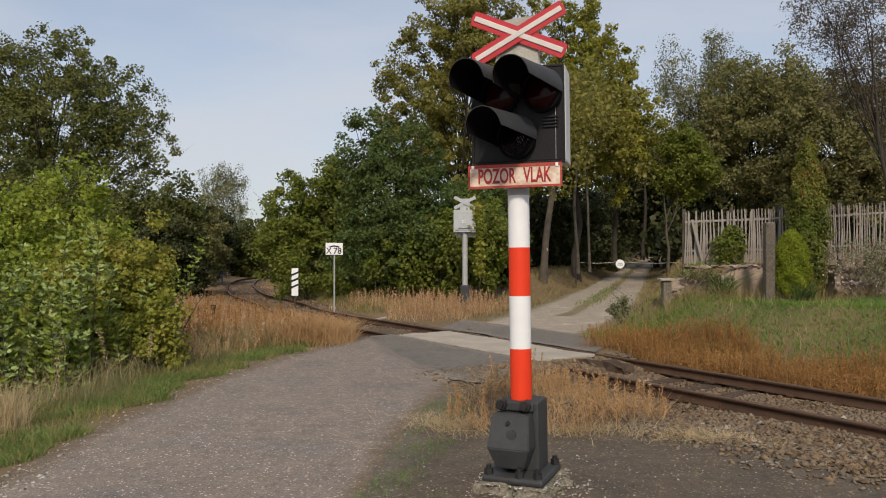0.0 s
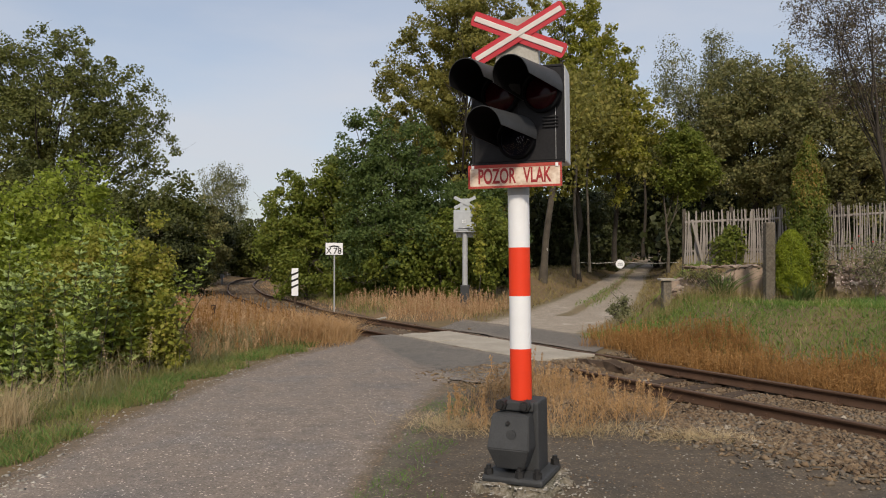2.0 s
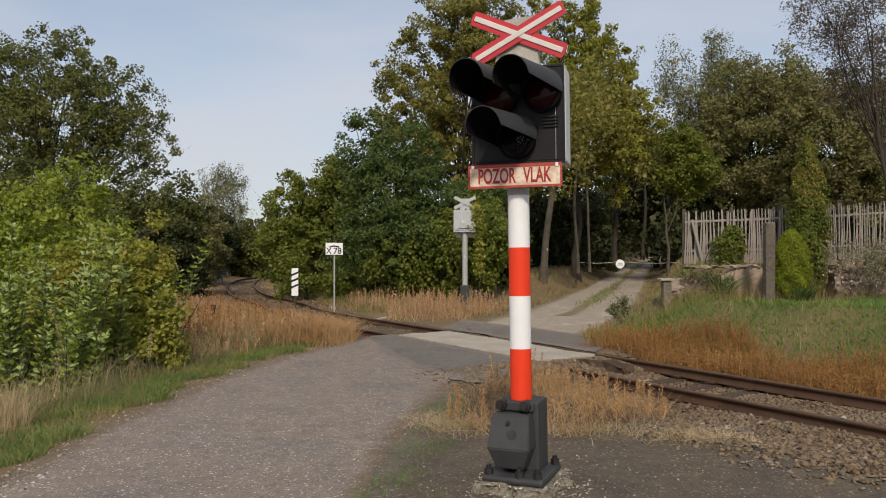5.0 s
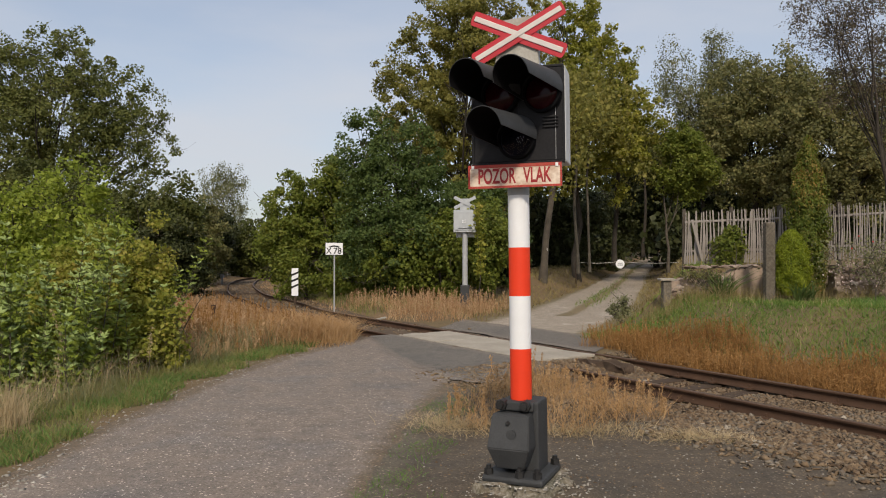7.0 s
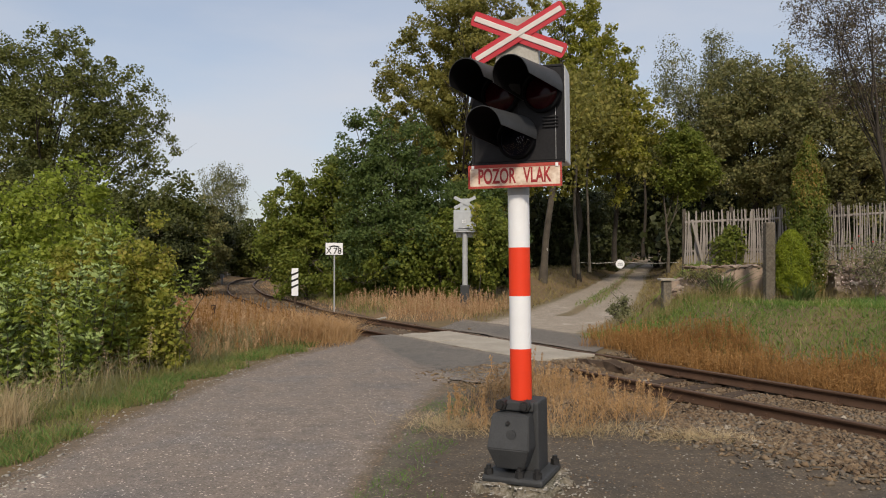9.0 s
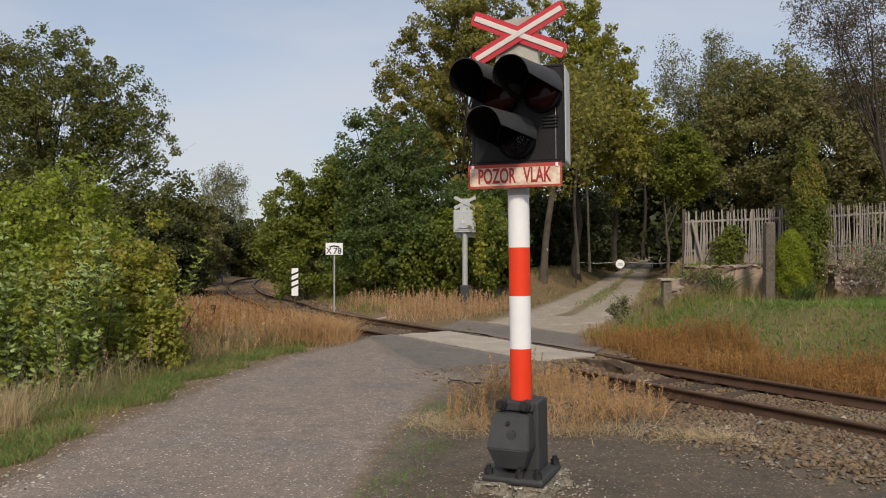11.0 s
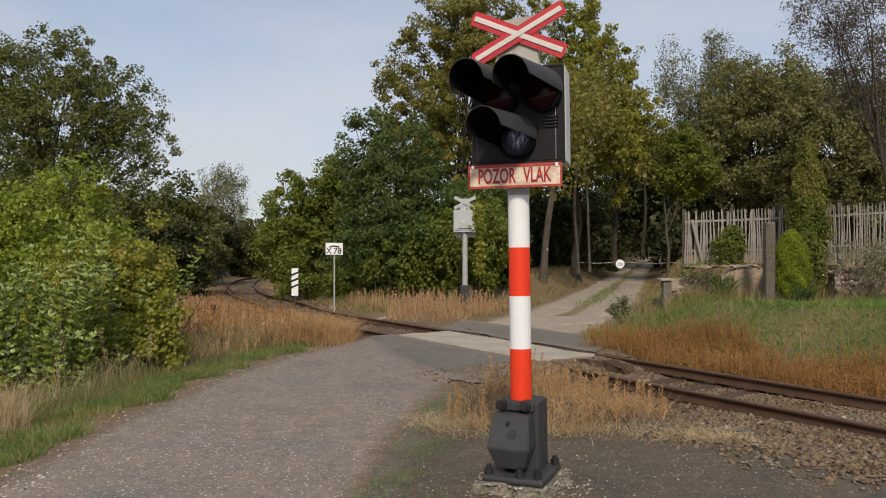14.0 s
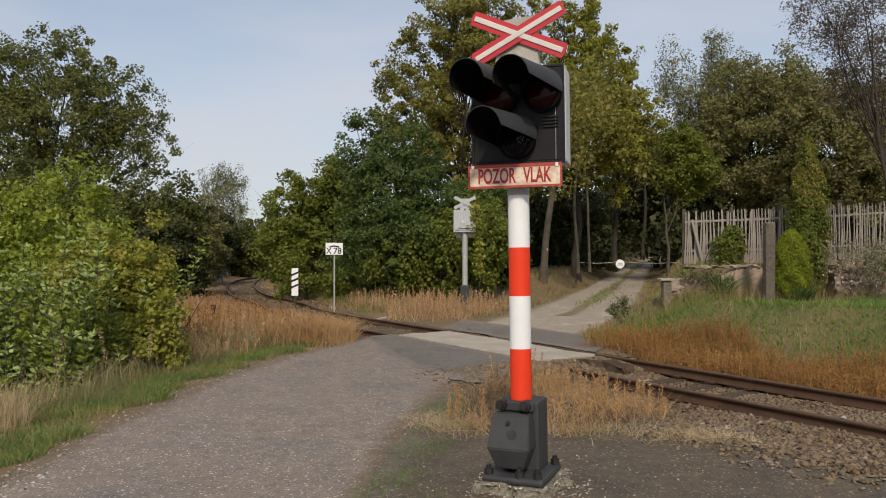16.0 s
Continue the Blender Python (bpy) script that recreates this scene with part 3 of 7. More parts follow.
def grid_mesh(name, X, Y, Z, mats):
    nx, ny = X.shape
    V = np.column_stack([X.ravel(), Y.ravel(), Z.ravel()])
    i, j = np.meshgrid(np.arange(nx - 1), np.arange(ny - 1), indexing="ij")
    Fq = np.stack([i * ny + j, (i + 1) * ny + j, (i + 1) * ny + j + 1, i * ny + j + 1], -1).reshape(-1, 4)
    return np_mesh(name, V, [Fq], mats)


gx, gy = axis(-12, 14, 0.28, 2600), axis(2, 30, 0.28, 2600)
GX, GY = np.meshgrid(gx, gy, indexing="ij")
ground = part("ground", grid_mesh("ground", GX, GY, under(np.column_stack([GX.ravel(), GY.ravel()])).reshape(GX.shape), [M_SOIL]), None, smooth=True)
tagged(ground, "brown soil with thin dry grass on a gentle slope", "ground", kind="structure")


def strip(name, left, right, material, lift, nv=14, jag=0.08, seed=1, label="", category="road", crown=0.0, blend=0.45):
    """A paved sheet between two edge lines, laid on the ground, with ragged edges."""
    rng = np.random.default_rng(seed)
    n = len(left)
    v = np.linspace(0, 1, nv)
    jl = np.convolve(rng.normal(size=n), np.ones(3) / 3, "same") * jag
    jr = np.convolve(rng.normal(size=n), np.ones(3) / 3, "same") * jag
    v2 = v[None] + np.where(v[None] < 0.5, jl[:, None] * (1 - 2 * v[None]), jr[:, None] * (2 * v[None] - 1))
    P = left[:, None] * (1 - v2[..., None]) + right[:, None] * v2[..., None]
    Z = terrain(P.reshape(-1, 2)).reshape(n, nv) + lift + crown * (1 - (2 * v - 1) ** 2)[None]
    me = grid_mesh(name, P[..., 0], P[..., 1], Z, [material])
    wide = np.linalg.norm(right - left, axis=1)[:, None]
    near = np.minimum(v, 1 - v)[None] * wide
    att = me.attributes.new("edge", "FLOAT", "POINT")
    att.data.foreach_set("value", np.clip(1 - near / blend, 0, 1).astype(np.float32).ravel())
    ob = part(name, me, None, smooth=True)
    return tagged(ob, label, category, kind="structure")


def dense(line, step):
    L = np.concatenate([[0], np.cumsum(np.linalg.norm(np.diff(line, axis=0), axis=1))])
    q = np.linspace(0, L[-1], max(2, int(L[-1] / step)))
    return np.column_stack([np.interp(q, L, line[:, k]) for k in range(line.shape[1])])


def resample(line, n):
    L = np.concatenate([[0], np.cumsum(np.linalg.norm(np.diff(line, axis=0), axis=1))])
    q = np.linspace(0, L[-1], n)
    return np.column_stack([np.interp(q, L, line[:, k]) for k in range(line.shape[1])])


def offset_line(line, d):
    t = np.gradient(line, axis=0)
    t /= np.linalg.norm(t, axis=1)[:, None]
    return line + np.column_stack([t[:, 1], -t[:, 0]]) * d


strip("road", resample(ROAD_L, 120), resample(ROAD_R, 120), M_ASPHALT, 0.006, nv=40, jag=0.004, seed=2, label="worn grey asphalt lane with pale grit", crown=0.012, blend=0.65)
fl, fr = offset_line(FAR_C, -1.65), offset_line(FAR_C, 1.75)
strip("far_road", resample(fl, 150), resample(fr, 150), M_FARROAD, 0.006, nv=26, jag=0.02, seed=3, label="pale gravel lane running into the wood", blend=0.7)


mid = FAR_C[FAR_C[:, 1] > 20.5]
strip("lane_median_strip", resample(offset_line(mid, -0.36), 130), resample(offset_line(mid, 0.34), 130), M_MEDIAN, 0.012, nv=12, jag=0.16, seed=4, label="brown strip of soil between the wheel tracks", blend=0.34)


def ts(s, d):
    """World x, y from the way along the straight track and the distance from its centre."""
    return NRM * (U0 + d) + ALG * s


# dark asphalt on both sides of the rails and in front of the crossing
near_edge = np.array([ts(s, -0.80) for s in np.linspace(15.3, 8.6, 40)])
road_edge = catmull([(-1.55, 15.6), (-1.25, 14.2), (-0.75, 12.3), (-0.2, 11.0), (0.35, 10.0), (0.75, 10.3), (1.0, 10.7)], 10)
strip("asphalt_patch", resample(road_edge, 60), resample(near_edge, 60), M_PATCH, 0.022, nv=30, jag=0.05, seed=5, label="darker smooth asphalt patch before the rails")
far_edge = np.array([ts(s, 0.80) for s in np.linspace(15.6, 9.5, 40)])
far_edge2 = np.array([ts(s, 2.6) for s in np.linspace(16.2, 10.5, 40)])
strip("asphalt_apron", resample(far_edge, 40), resample(far_edge2, 40), M_PATCH, 0.012, nv=20, jag=0.03, seed=6, label="dark asphalt apron beyond the rails")
# open cracks in the patch
def crack(pts, seed):
    rng = np.random.default_rng(seed)
    line = dense(np.array(pts, float), 0.05)
    line = line + np.cumsum(rng.normal(size=line.shape), axis=0) * 0.004
    t = np.gradient(line, axis=0)
    t /= np.linalg.norm(t, axis=1)[:, None]
    nn = np.column_stack([-t[:, 1], t[:, 0]]) * rng.uniform(0.001, 0.007, (len(line), 1))
    P = np.stack([line - nn, line + nn], 1)
    Z = terrain(P.reshape(-1, 2)).reshape(len(line), 2) + 0.027
    ob = part("asphalt_crack", grid_mesh("asphalt_crack", P[..., 0], P[..., 1], Z, [M_SOOT]), None)
    tagged(ob, "thin dark open crack in the asphalt", "crack", kind="structure")


crack([(-0.35, 11.75), (0.1, 11.3), (0.55, 11.25), (0.95, 11.35)], 1)
crack([(-0.2, 11.3), (0.2, 10.8), (0.6, 10.9)], 3)
# cinder shoulder round the signal
sh_l = catmull([(-0.75, 0), (-0.55, 5.3), (-0.35, 7.4), (0.1, 9.6)], 12)
sh_r = catmull([(9.5, -2.5), (4.2, 4.4), (2.6, 7.0), (1.2, 9.6)], 12)
strip("gravel_shoulder", resample(sh_l, 70), resample(sh_r, 70), M_DIRT, 0.008, nv=60, jag=0.02, seed=7, label="dark cinder ground with pale pebbles", category="ground")
# ballast bed
for a, b in ((14.1, 60), (-32, 8.9)):
    fine = dense(TRACK[:, :2], 0.4)
    fl_ = np.linspace(TLEN[0], TLEN[-1], len(fine))
    tl = fine[(fl_ > a) & (fl_ < b)]
    bed = strip("ballast_bed", resample(offset_line(tl, -2.2 if a < 0 else -1.5), 160), resample(offset_line(tl, 1.7), 160), M_BED, 0.016, nv=14, jag=0.03, seed=8, label="rust-brown ballast bed", category="ballast")

# ---- railway track ----
track = tagged(new("railway_track"), "rusty single railway track on timber sleepers", "railway track", kind="structure")


def rail(side):
    line = dense(TRACK[(TLEN > -34) & (TLEN < 78)], 0.5)
    t = np.gradient(line[:, :2], axis=0)
    t /= np.linalg.norm(t, axis=1)[:, None]
    nn = np.column_stack([t[:, 1], -t[:, 0]])
    prof = [(-0.0625, -0.150), (0.0625, -0.150), (0.0625, -0.139), (0.012, -0.122), (0.009, -0.048), (0.034, -0.036), (0.036, -0.008),
            (0.028, 0.0), (-0.028, 0.0), (-0.036, -0.008), (-0.034, -0.036), (-0.009, -0.048), (-0.012, -0.122), (-0.0625, -0.139)]
    k = len(prof)
    V = []
    for p, n in zip(line, nn):
        for a, b in prof:
            V.append((p[0] + n[0] * (a + side), p[1] + n[1] * (a + side), p[2] + b))
    i, j = np.meshgrid(np.arange(len(line) - 1), np.arange(k), indexing="ij")
    Q = np.stack([i * k + j, i * k + (j + 1) % k, (i + 1) * k + (j + 1) % k, (i + 1) * k + j], -1).reshape(-1, k, 4)
    Q = Q.reshape(len(line) - 1, k, 4)
    top = Q[:, 6:9].reshape(-1, 4)
    rest = np.delete(Q, [6, 7, 8], axis=1).reshape(-1, 4)
    part("rail", np_mesh("rail", V, [rest, top], [M_RAIL, M_HEAD]), None, track)


rail(-GAUGE / 2)
rail(GAUGE / 2)
bm = bmesh.new()
box(bm, -1.25, 1.25, -0.12, 0.12, -0.34, -0.172, 0.012)
SLEEPER = bpy.data.meshes.new("sleeper")
bm.to_mesh(SLEEPER)
bm.free()
SLEEPER.materials.append(M_SLEEPER)
bm = bmesh.new()
box(bm, -0.05, 0.05, -0.045, 0.045, -0.15, -0.118, 0.008)
rod(bm, (0.0, 0, -0.125), (0.0, 0, -0.075), 0.017, 0.015, 6)
CLIP = bpy.data.meshes.new("rail_clip")
bm.to_mesh(CLIP)
bm.free()
CLIP.materials.append(M_RAIL)
for s in np.arange(-16.0, 44.0, 0.62):
    if 8.7 < s < 14.0:
        continue
    k = int(np.abs(TLEN - s).argmin())
    p, t, n = TRACK[k], _tan[k], TNOR[k]
    p = p + np.array([*(t * (s - TLEN[k])), 0])
    ob = new("sleeper", SLEEPER)
    ob.parent = track
    ang = math.degrees(math.atan2(n[1], n[0]))
    ob.matrix_local = pose(p[0], p[1], p[2], 0, 0, ang)
    if s < 8.8:
        for e in (-GAUGE / 2 - 0.10, -GAUGE / 2 + 0.10, GAUGE / 2 - 0.10, GAUGE / 2 + 0.10):
            ob = new("rail_clip", CLIP)
            ob.parent = track
            ob.matrix_local = pose(p[0] + n[0] * e, p[1] + n[1] * e, p[2], 0, 0, ang)

# concrete slabs between the rails
for i, (s0, s1, tilt) in enumerate(((9.35, 10.87, 0.4), (10.90, 12.42, -0.25), (12.45, 13.95, 0.2))):
    c = ts((s0 + s1) / 2, 0)
    bm = boxed(-0.655, 0.655, -(s1 - s0) / 2, (s1 - s0) / 2, -0.16, 0.004, 0.015)
    bmesh.ops.subdivide_edges(bm, edges=list(bm.edges), cuts=3, use_grid_fill=True)
    for v in bm.verts:
        v.co += Vector(noise.noise_vector(Vector((v.co.x * 4 + i * 7, v.co.y * 4, 0)))) * 0.018
        v.co.z = min(v.co.z, 0.012)
    ob = part("crossing_slab", bm, M_CONC)
    ob.matrix_basis = pose(c[0], c[1], 0, 0, tilt, math.degrees(math.atan2(NRM[1], NRM[0])))
    tagged(ob, "pale worn concrete slab set between the rails", "concrete slab", "crossing slabs")


# ---- scattered stones ----
def stones(rng, P, size, sink=0.3):
    n = len(P)
    octa = np.array([(1, 0, 0), (-1, 0, 0), (0, 1, 0), (0, -1, 0), (0, 0, 1), (0, 0, -1)], float)
    tri = np.array([(0, 2, 4), (2, 1, 4), (1, 3, 4), (3, 0, 4), (2, 0, 5), (1, 2, 5), (3, 1, 5), (0, 3, 5)])
    a = rng.uniform(0, 2 * np.pi, n)
    v = octa[None] * rng.uniform(0.45, 1.4, (n, 6, 1)) + rng.normal(size=(n, 6, 3)) * 0.34
    v *= (size * rng.uniform(0.55, 1.5, n))[:, None, None] * np.array([1.0, 0.75, 0.5])
    c, s = np.cos(a)[:, None], np.sin(a)[:, None]
    v = np.stack([v[..., 0] * c - v[..., 1] * s, v[..., 0] * s + v[..., 1] * c, v[..., 2]], -1)
    z = terrain(P) + size * sink
    V = (v + np.column_stack([P, z])[:, None]).reshape(-1, 3)
    return V, (tri[None] + 6 * np.arange(n)[:, None, None]).reshape(-1, 3)


rng = np.random.default_rng(11)
n = 28000
s_ = np.concatenate([rng.uniform(2.8, 9.3, 24000), rng.uniform(-13, 2.8, 4000)])
d_ = rng.uniform(-3.5, 1.7, n)
keep = (rng.uniform(size=n) < smooth(-3.4, -2.2, d_) ** 1.3) & (np.abs(np.abs(d_) - GAUGE / 2) > 0.075)
P = np.array([NRM * (U0 + b) + ALG * a for a, b in zip(s_[keep], d_[keep])])
V, Fq = stones(rng, P, 0.033, 0.45)
n = 5000
k = rng.integers(np.abs(TLEN - 14.1).argmin(), np.abs(TLEN - 55).argmin(), n)
P = TRACK[k, :2] + TNOR[k] * rng.uniform(-1.7, 1.5, (n, 1)) + _tan[k] * rng.uniform(-0.6, 0.6, (n, 1))
V2, F2 = stones(rng, P, 0.045, 0.5)
V, Fq = merged([(V, Fq), (V2, F2)])
tagged(part("ballast_stones", np_mesh("ballast_stones", V, [Fq], [M_STONE])), "rust-stained broken ballast stones along the track", "ballast", kind="stuff")
n = 900
P = np.column_stack([rng.uniform(-0.5, 4.5, n), rng.uniform(4.5, 8.5, n)])
P = P[((P - [0.57, 5.3]) ** 2).sum(1) > 0.1]
P2 = np.repeat(resample(ROAD_L, 900)[300:840], 3, axis=0) + rng.normal(size=(1620, 2)) * [0.26, 0.1] + [0.10, 0]
P3 = np.array([0.62, 5.15]) + rng.normal(size=(220, 2)) * [0.26, 0.16]
P4 = np.column_stack([rng.uniform(-3.4, 0.3, 2600), 4.4 + 8 * rng.uniform(size=2600) ** 1.3])
P4 = P4[line_dist(P4, ROAD_C) < 1.45]
P5 = np.array([-3.15, 5.6]) + rng.normal(size=(70, 2)) * [0.16, 0.4]
V, Fq = merged([stones(rng, P, 0.010, 0.8), stones(rng, P2, 0.013, 0.6), stones(rng, P3, 0.014, 0.9), stones(rng, P4, 0.0065, 1.6), stones(rng, P5, 0.022, 0.5)])
tagged(part("pebbles", np_mesh("pebbles", V, [Fq], [M_PALE])), "pale pebbles strewn on the shoulder and lane edge", "pebbles", kind="stuff")


# ---- grasses ----
def blades(rng, P, height, width, lean=0.35, z=None):
    n = len(P)
    h = height * rng.uniform(0.5, 1.35, n)
    a, b = rng.uniform(0, 2 * np.pi, n), rng.uniform(0, 2 * np.pi, n)
    dv = np.column_stack([np.cos(a), np.sin(a), np.zeros(n)])
    go = np.column_stack([np.cos(b), np.sin(b), np.zeros(n)]) * (h * lean * rng.uniform(0.1, 1.6, n))[:, None]
    base = np.column_stack([P, (terrain(P) if z is None else z) - 0.02])
    up = np.column_stack([np.zeros(n), np.zeros(n), h])
    w = (width * rng.uniform(0.6, 1.4, n))[:, None]
    mid, tip = base + up * 0.55 + go * 0.3, base + up * 0.96 + go
    V = np.stack([base - dv * w, base + dv * w, mid - dv * w * 0.8, mid + dv * w * 0.8, tip - dv * w * 0.12, tip + dv * w * 0.12], 1).reshape(-1, 3)
    q = np.array([(0, 1, 3, 2), (2, 3, 5, 4)])
    return V, (q[None] + 6 * np.arange(n)[:, None, None]).reshape(-1, 4)


def stalks(rng, P, height, seeds=16, size=0.03, width=0.006):
    """Dry dock-like plants: a stalk with many small seed clumps along its upper part."""
    n = len(P)
    h = height * rng.uniform(0.55, 1.35, n)
    b = rng.uniform(0, 2 * np.pi, n)
    go = np.column_stack([np.cos(b), np.sin(b)]) * (h * rng.uniform(0.02, 0.28, n))[:, None]
    z = terrain(P)
    base = np.column_stack([P, z - 0.02])
    tip = np.column_stack([P + go, z + h])
    a = rng.uniform(0, np.pi, n)
    dv = np.column_stack([np.cos(a), np.sin(a), np.zeros(n)]) * width
    V1 = np.stack([base - dv, base + dv, tip + dv * 0.5, tip - dv * 0.5], 1).reshape(-1, 3)
    F1 = np.arange(n * 4).reshape(-1, 4)
    t = 1.02 - 0.72 * rng.uniform(0, 1, (n, seeds, 1)) ** 1.2
    c = base[:, None] * (1 - t) + tip[:, None] * t
    c = c + rng.normal(size=c.shape) * np.array([0.016, 0.016, 0.012]) * (1.6 - t)
    V2, F2 = leaves(rng, c.reshape(-1, 3), size * 2.0, size * 0.5, up=0.0, droop=-0.8)
    return merged([(V1, F1), (V2, F2)])


def inside(P, poly):
    x, y = P[:, 0], P[:, 1]
    r = np.zeros(len(P), bool)
    q = np.asarray(poly, float)
    for (x0, y0), (x1, y1) in zip(q, np.roll(q, -1, axis=0)):
        c = (y0 > y) != (y1 > y)
        r ^= c & (x < (x1 - x0) * (y - y0) / (y1 - y0 + 1e-12) + x0)
    return r


def scatter(rng, n, box_, test=None, clump=0.0, scale=1.0):
    P = np.column_stack([rng.uniform(box_[0], box_[1], n), rng.uniform(box_[2], box_[3], n)])
    if clump:
        q = np.sin(P[:, 0] * 3.1 * scale + 1) * np.sin(P[:, 1] * 2.3 * scale) + 0.7 * np.sin(P[:, 0] * 6.7 * scale - P[:, 1] * 5.1 * scale)
        P = P[rng.uniform(size=len(P)) < np.clip(1 - clump + clump * (0.5 + 0.6 * q), 0, 1)]
    return P[test(P)] if test is not None else P


def stuff(name, pieces, material, label, category="dry grass"):
    V, Fq = merged(pieces)
    return tagged(part(name, np_mesh(name, V, [Fq], [material])), label, category, kind="stuff")


def free(P, road=1.7, far=1.6):
    return (line_dist(P, ROAD_C) > road) & (line_dist(P, FAR_C) > far)


rng = np.random.default_rng(21)


def far_strip(P):
    d, s, h = track_at(P)
    return (d > 1.05 + 0.25 * np.sin(s * 2.1)) & (d < 2.45 + 0.35 * np.sin(s * 1.7)) & (s > 1.5) & (s < 10.3) & free(P, 0, 1.5)


def near_clump(P):
    return inside(P, [(0.02, 7.5), (0.2, 8.6), (0.7, 9.8), (1.15, 11.0), (2.0, 10.6), (2.75, 8.9), (2.35, 7.9), (1.3, 7.2), (0.4, 7.1)])


def left_meadow(P):
    d, s, h = track_at(P)
    return (d < -1.3 - 0.2 * np.sin(s * 1.9) - 0.5 * smooth(18, 15, s)) & (d > -6.5) & (s > 12) & (s < 24) & free(P, 1.95 + 0.8 * smooth(15.2, 12.5, P[:, 1]), 1.6) & (P[:, 0] > -7.0 - 0.42 * np.clip(P[:, 1] - 14, 0, 60)) & (P[:, 1] > 11.5) & ((P[:, 0] < -0.147 * P[:, 1]) | (s > 21))


def beyond(P):
    d, s, h = track_at(P)
    return (d > 2.0 + 0.4 * np.sin(s * 1.3)) & (d < 6) & (s > 15.6) & (s < 24) & free(P, 1.9, 2.1)


Pn = scatter(rng, 900, (-1, 3, 6.8, 11.5), near_clump, 0.95, 1.2)
Pf = scatter(rng, 34000, (1, 11, 5, 17), far_strip, 0.3)
Pl = scatter(rng, 9000, (-16, 0, 11, 30), left_meadow, 0.4)
Pb = scatter(rng, 9000, (-12, 6, 16, 34), beyond, 0.5)
stuff("dry_weeds", [stalks(rng, Pn, 0.34, 64, 0.017, 0.004), blades(rng, scatter(rng, 9000, (-1, 3, 6.8, 11.5), near_clump, 0.6), 0.22, 0.0028, 1.4)], L_TAN,
      "dry brown dock and grass behind the signal post", "dry weeds")
stuff("fallen_straw", [blades(rng, np.array([2.45, 7.0]) + rng.normal(size=(1300, 2)) * [0.26, 0.12], 0.07, 0.003, 3.0),
                       blades(rng, np.array([0.15, 7.5]) + rng.normal(size=(900, 2)) * [0.26, 0.22], 0.10, 0.003, 3.0),
                       blades(rng, np.array([1.3, 7.35]) + rng.normal(size=(900, 2)) * [0.4, 0.14], 0.09, 0.003, 3.0)], L_STRAW, "fallen dry straw on the ballast edge", "dry grass")
stuff("dry_weed_strip", [stalks(rng, Pf, 0.35, 20, 0.020, 0.004), blades(rng, scatter(rng, 60000, (1, 11, 5, 17), far_strip), 0.26, 0.004, 0.7)], L_RUST,
      "rust-brown dry dock strip along the far rail", "dry weeds")
stuff("dry_meadow", [stalks(rng, Pl, 0.40, 14, 0.032, 0.007), blades(rng, scatter(rng, 110000, (-16, 0, 11, 30), left_meadow, 0.6, 0.55), 0.25, 0.006, 0.9)], L_DRY,
      "tall orange-brown dry meadow grass beside the track", "dry grass")


def clump_end(P):
    d, s, h = track_at(P)
    return (d < -1.0) & (P[:, 0] < -0.118 * P[:, 1])


def heap(rng, n, x, y, sx, sy, test):
    P = np.array([x, y]) + rng.normal(size=(n, 2)) * [sx, sy]
    return P[test(P)]


stuff("bent_straw", [blades(rng, heap(rng, 4200, -2.55, 15.1, 0.42, 0.5, clump_end), 0.42, 0.004, 1.3),
                     blades(rng, heap(rng, 2600, -3.1, 16.0, 0.5, 0.9, clump_end), 0.5, 0.004, 1.0)], L_TAN,
      "pale bent straw at the end of the meadow by the crossing", "dry grass")


def low_meadow(P):
    d, s, h = track_at(P)
    return (np.abs(d) > 1.2) & (d < 2.2) & (d > -7) & (s > 22) & (s < 60) & (P[:, 0] > -7.0 - 0.42 * np.clip(P[:, 1] - 14, 0, 60))


stuff("low_meadow", [blades(rng, scatter(rng, 26000, (-30, 0, 18, 60), low_meadow), 0.15, 0.012, 0.8)], L_DRY, "short dry grass beside the curving track", "dry grass")
stuff("rusty_dock", [stalks(rng, scatter(rng, 4500, (-14, 0, 11, 28), left_meadow, 1.0, 0.42), 0.52, 20, 0.034, 0.007)], L_RUST, "dark rusty dock standing in the meadow", "dry weeds")
stuff("meadow_herbs", [blades(rng, scatter(rng, 9000, (-9, -1.5, 10.5, 16), left_meadow, 1.0, 0.7), 0.30, 0.009, 0.9)], L_GREYG, "grey-green herbs at the near edge of the meadow", "weeds")
stuff("dry_weeds_beyond", [stalks(rng, Pb, 0.50, 16, 0.036, 0.008), blades(rng, scatter(rng, 30000, (-12, 6, 16, 34), beyond), 0.30, 0.006, 0.7)], L_DRY,
      "dry brown weeds between track and wood", "dry weeds")


def thicket_edge(P):
    d, s, h = track_at(P)
    return (d > 1.7) & (d < 6) & (s > 20) & (s < 38)


stuff("thicket_grass", [blades(rng, scatter(rng, 24000, (-12, 0, 19, 38), thicket_edge, 0.3), 0.26, 0.007, 0.8)], L_GRASS, "rank grass between the track and the thicket", "grass")


def verge(P):
    e = np.interp(P[:, 1], ROAD_L[:, 1], ROAD_L[:, 0])
    return (P[:, 0] < e - 0.10 + 0.13 * np.sin(P[:, 1] * 3) + 0.10 * np.sin(P[:, 1] * 7.3)) & (P[:, 0] > e - 2.3 - 0.4 * np.sin(P[:, 1] * 1.3))


def verge_back(P):
    e = np.interp(P[:, 1], ROAD_L[:, 1], ROAD_L[:, 0])
    return (P[:, 0] < e - 1.0) & (P[:, 0] > e - 3.2)


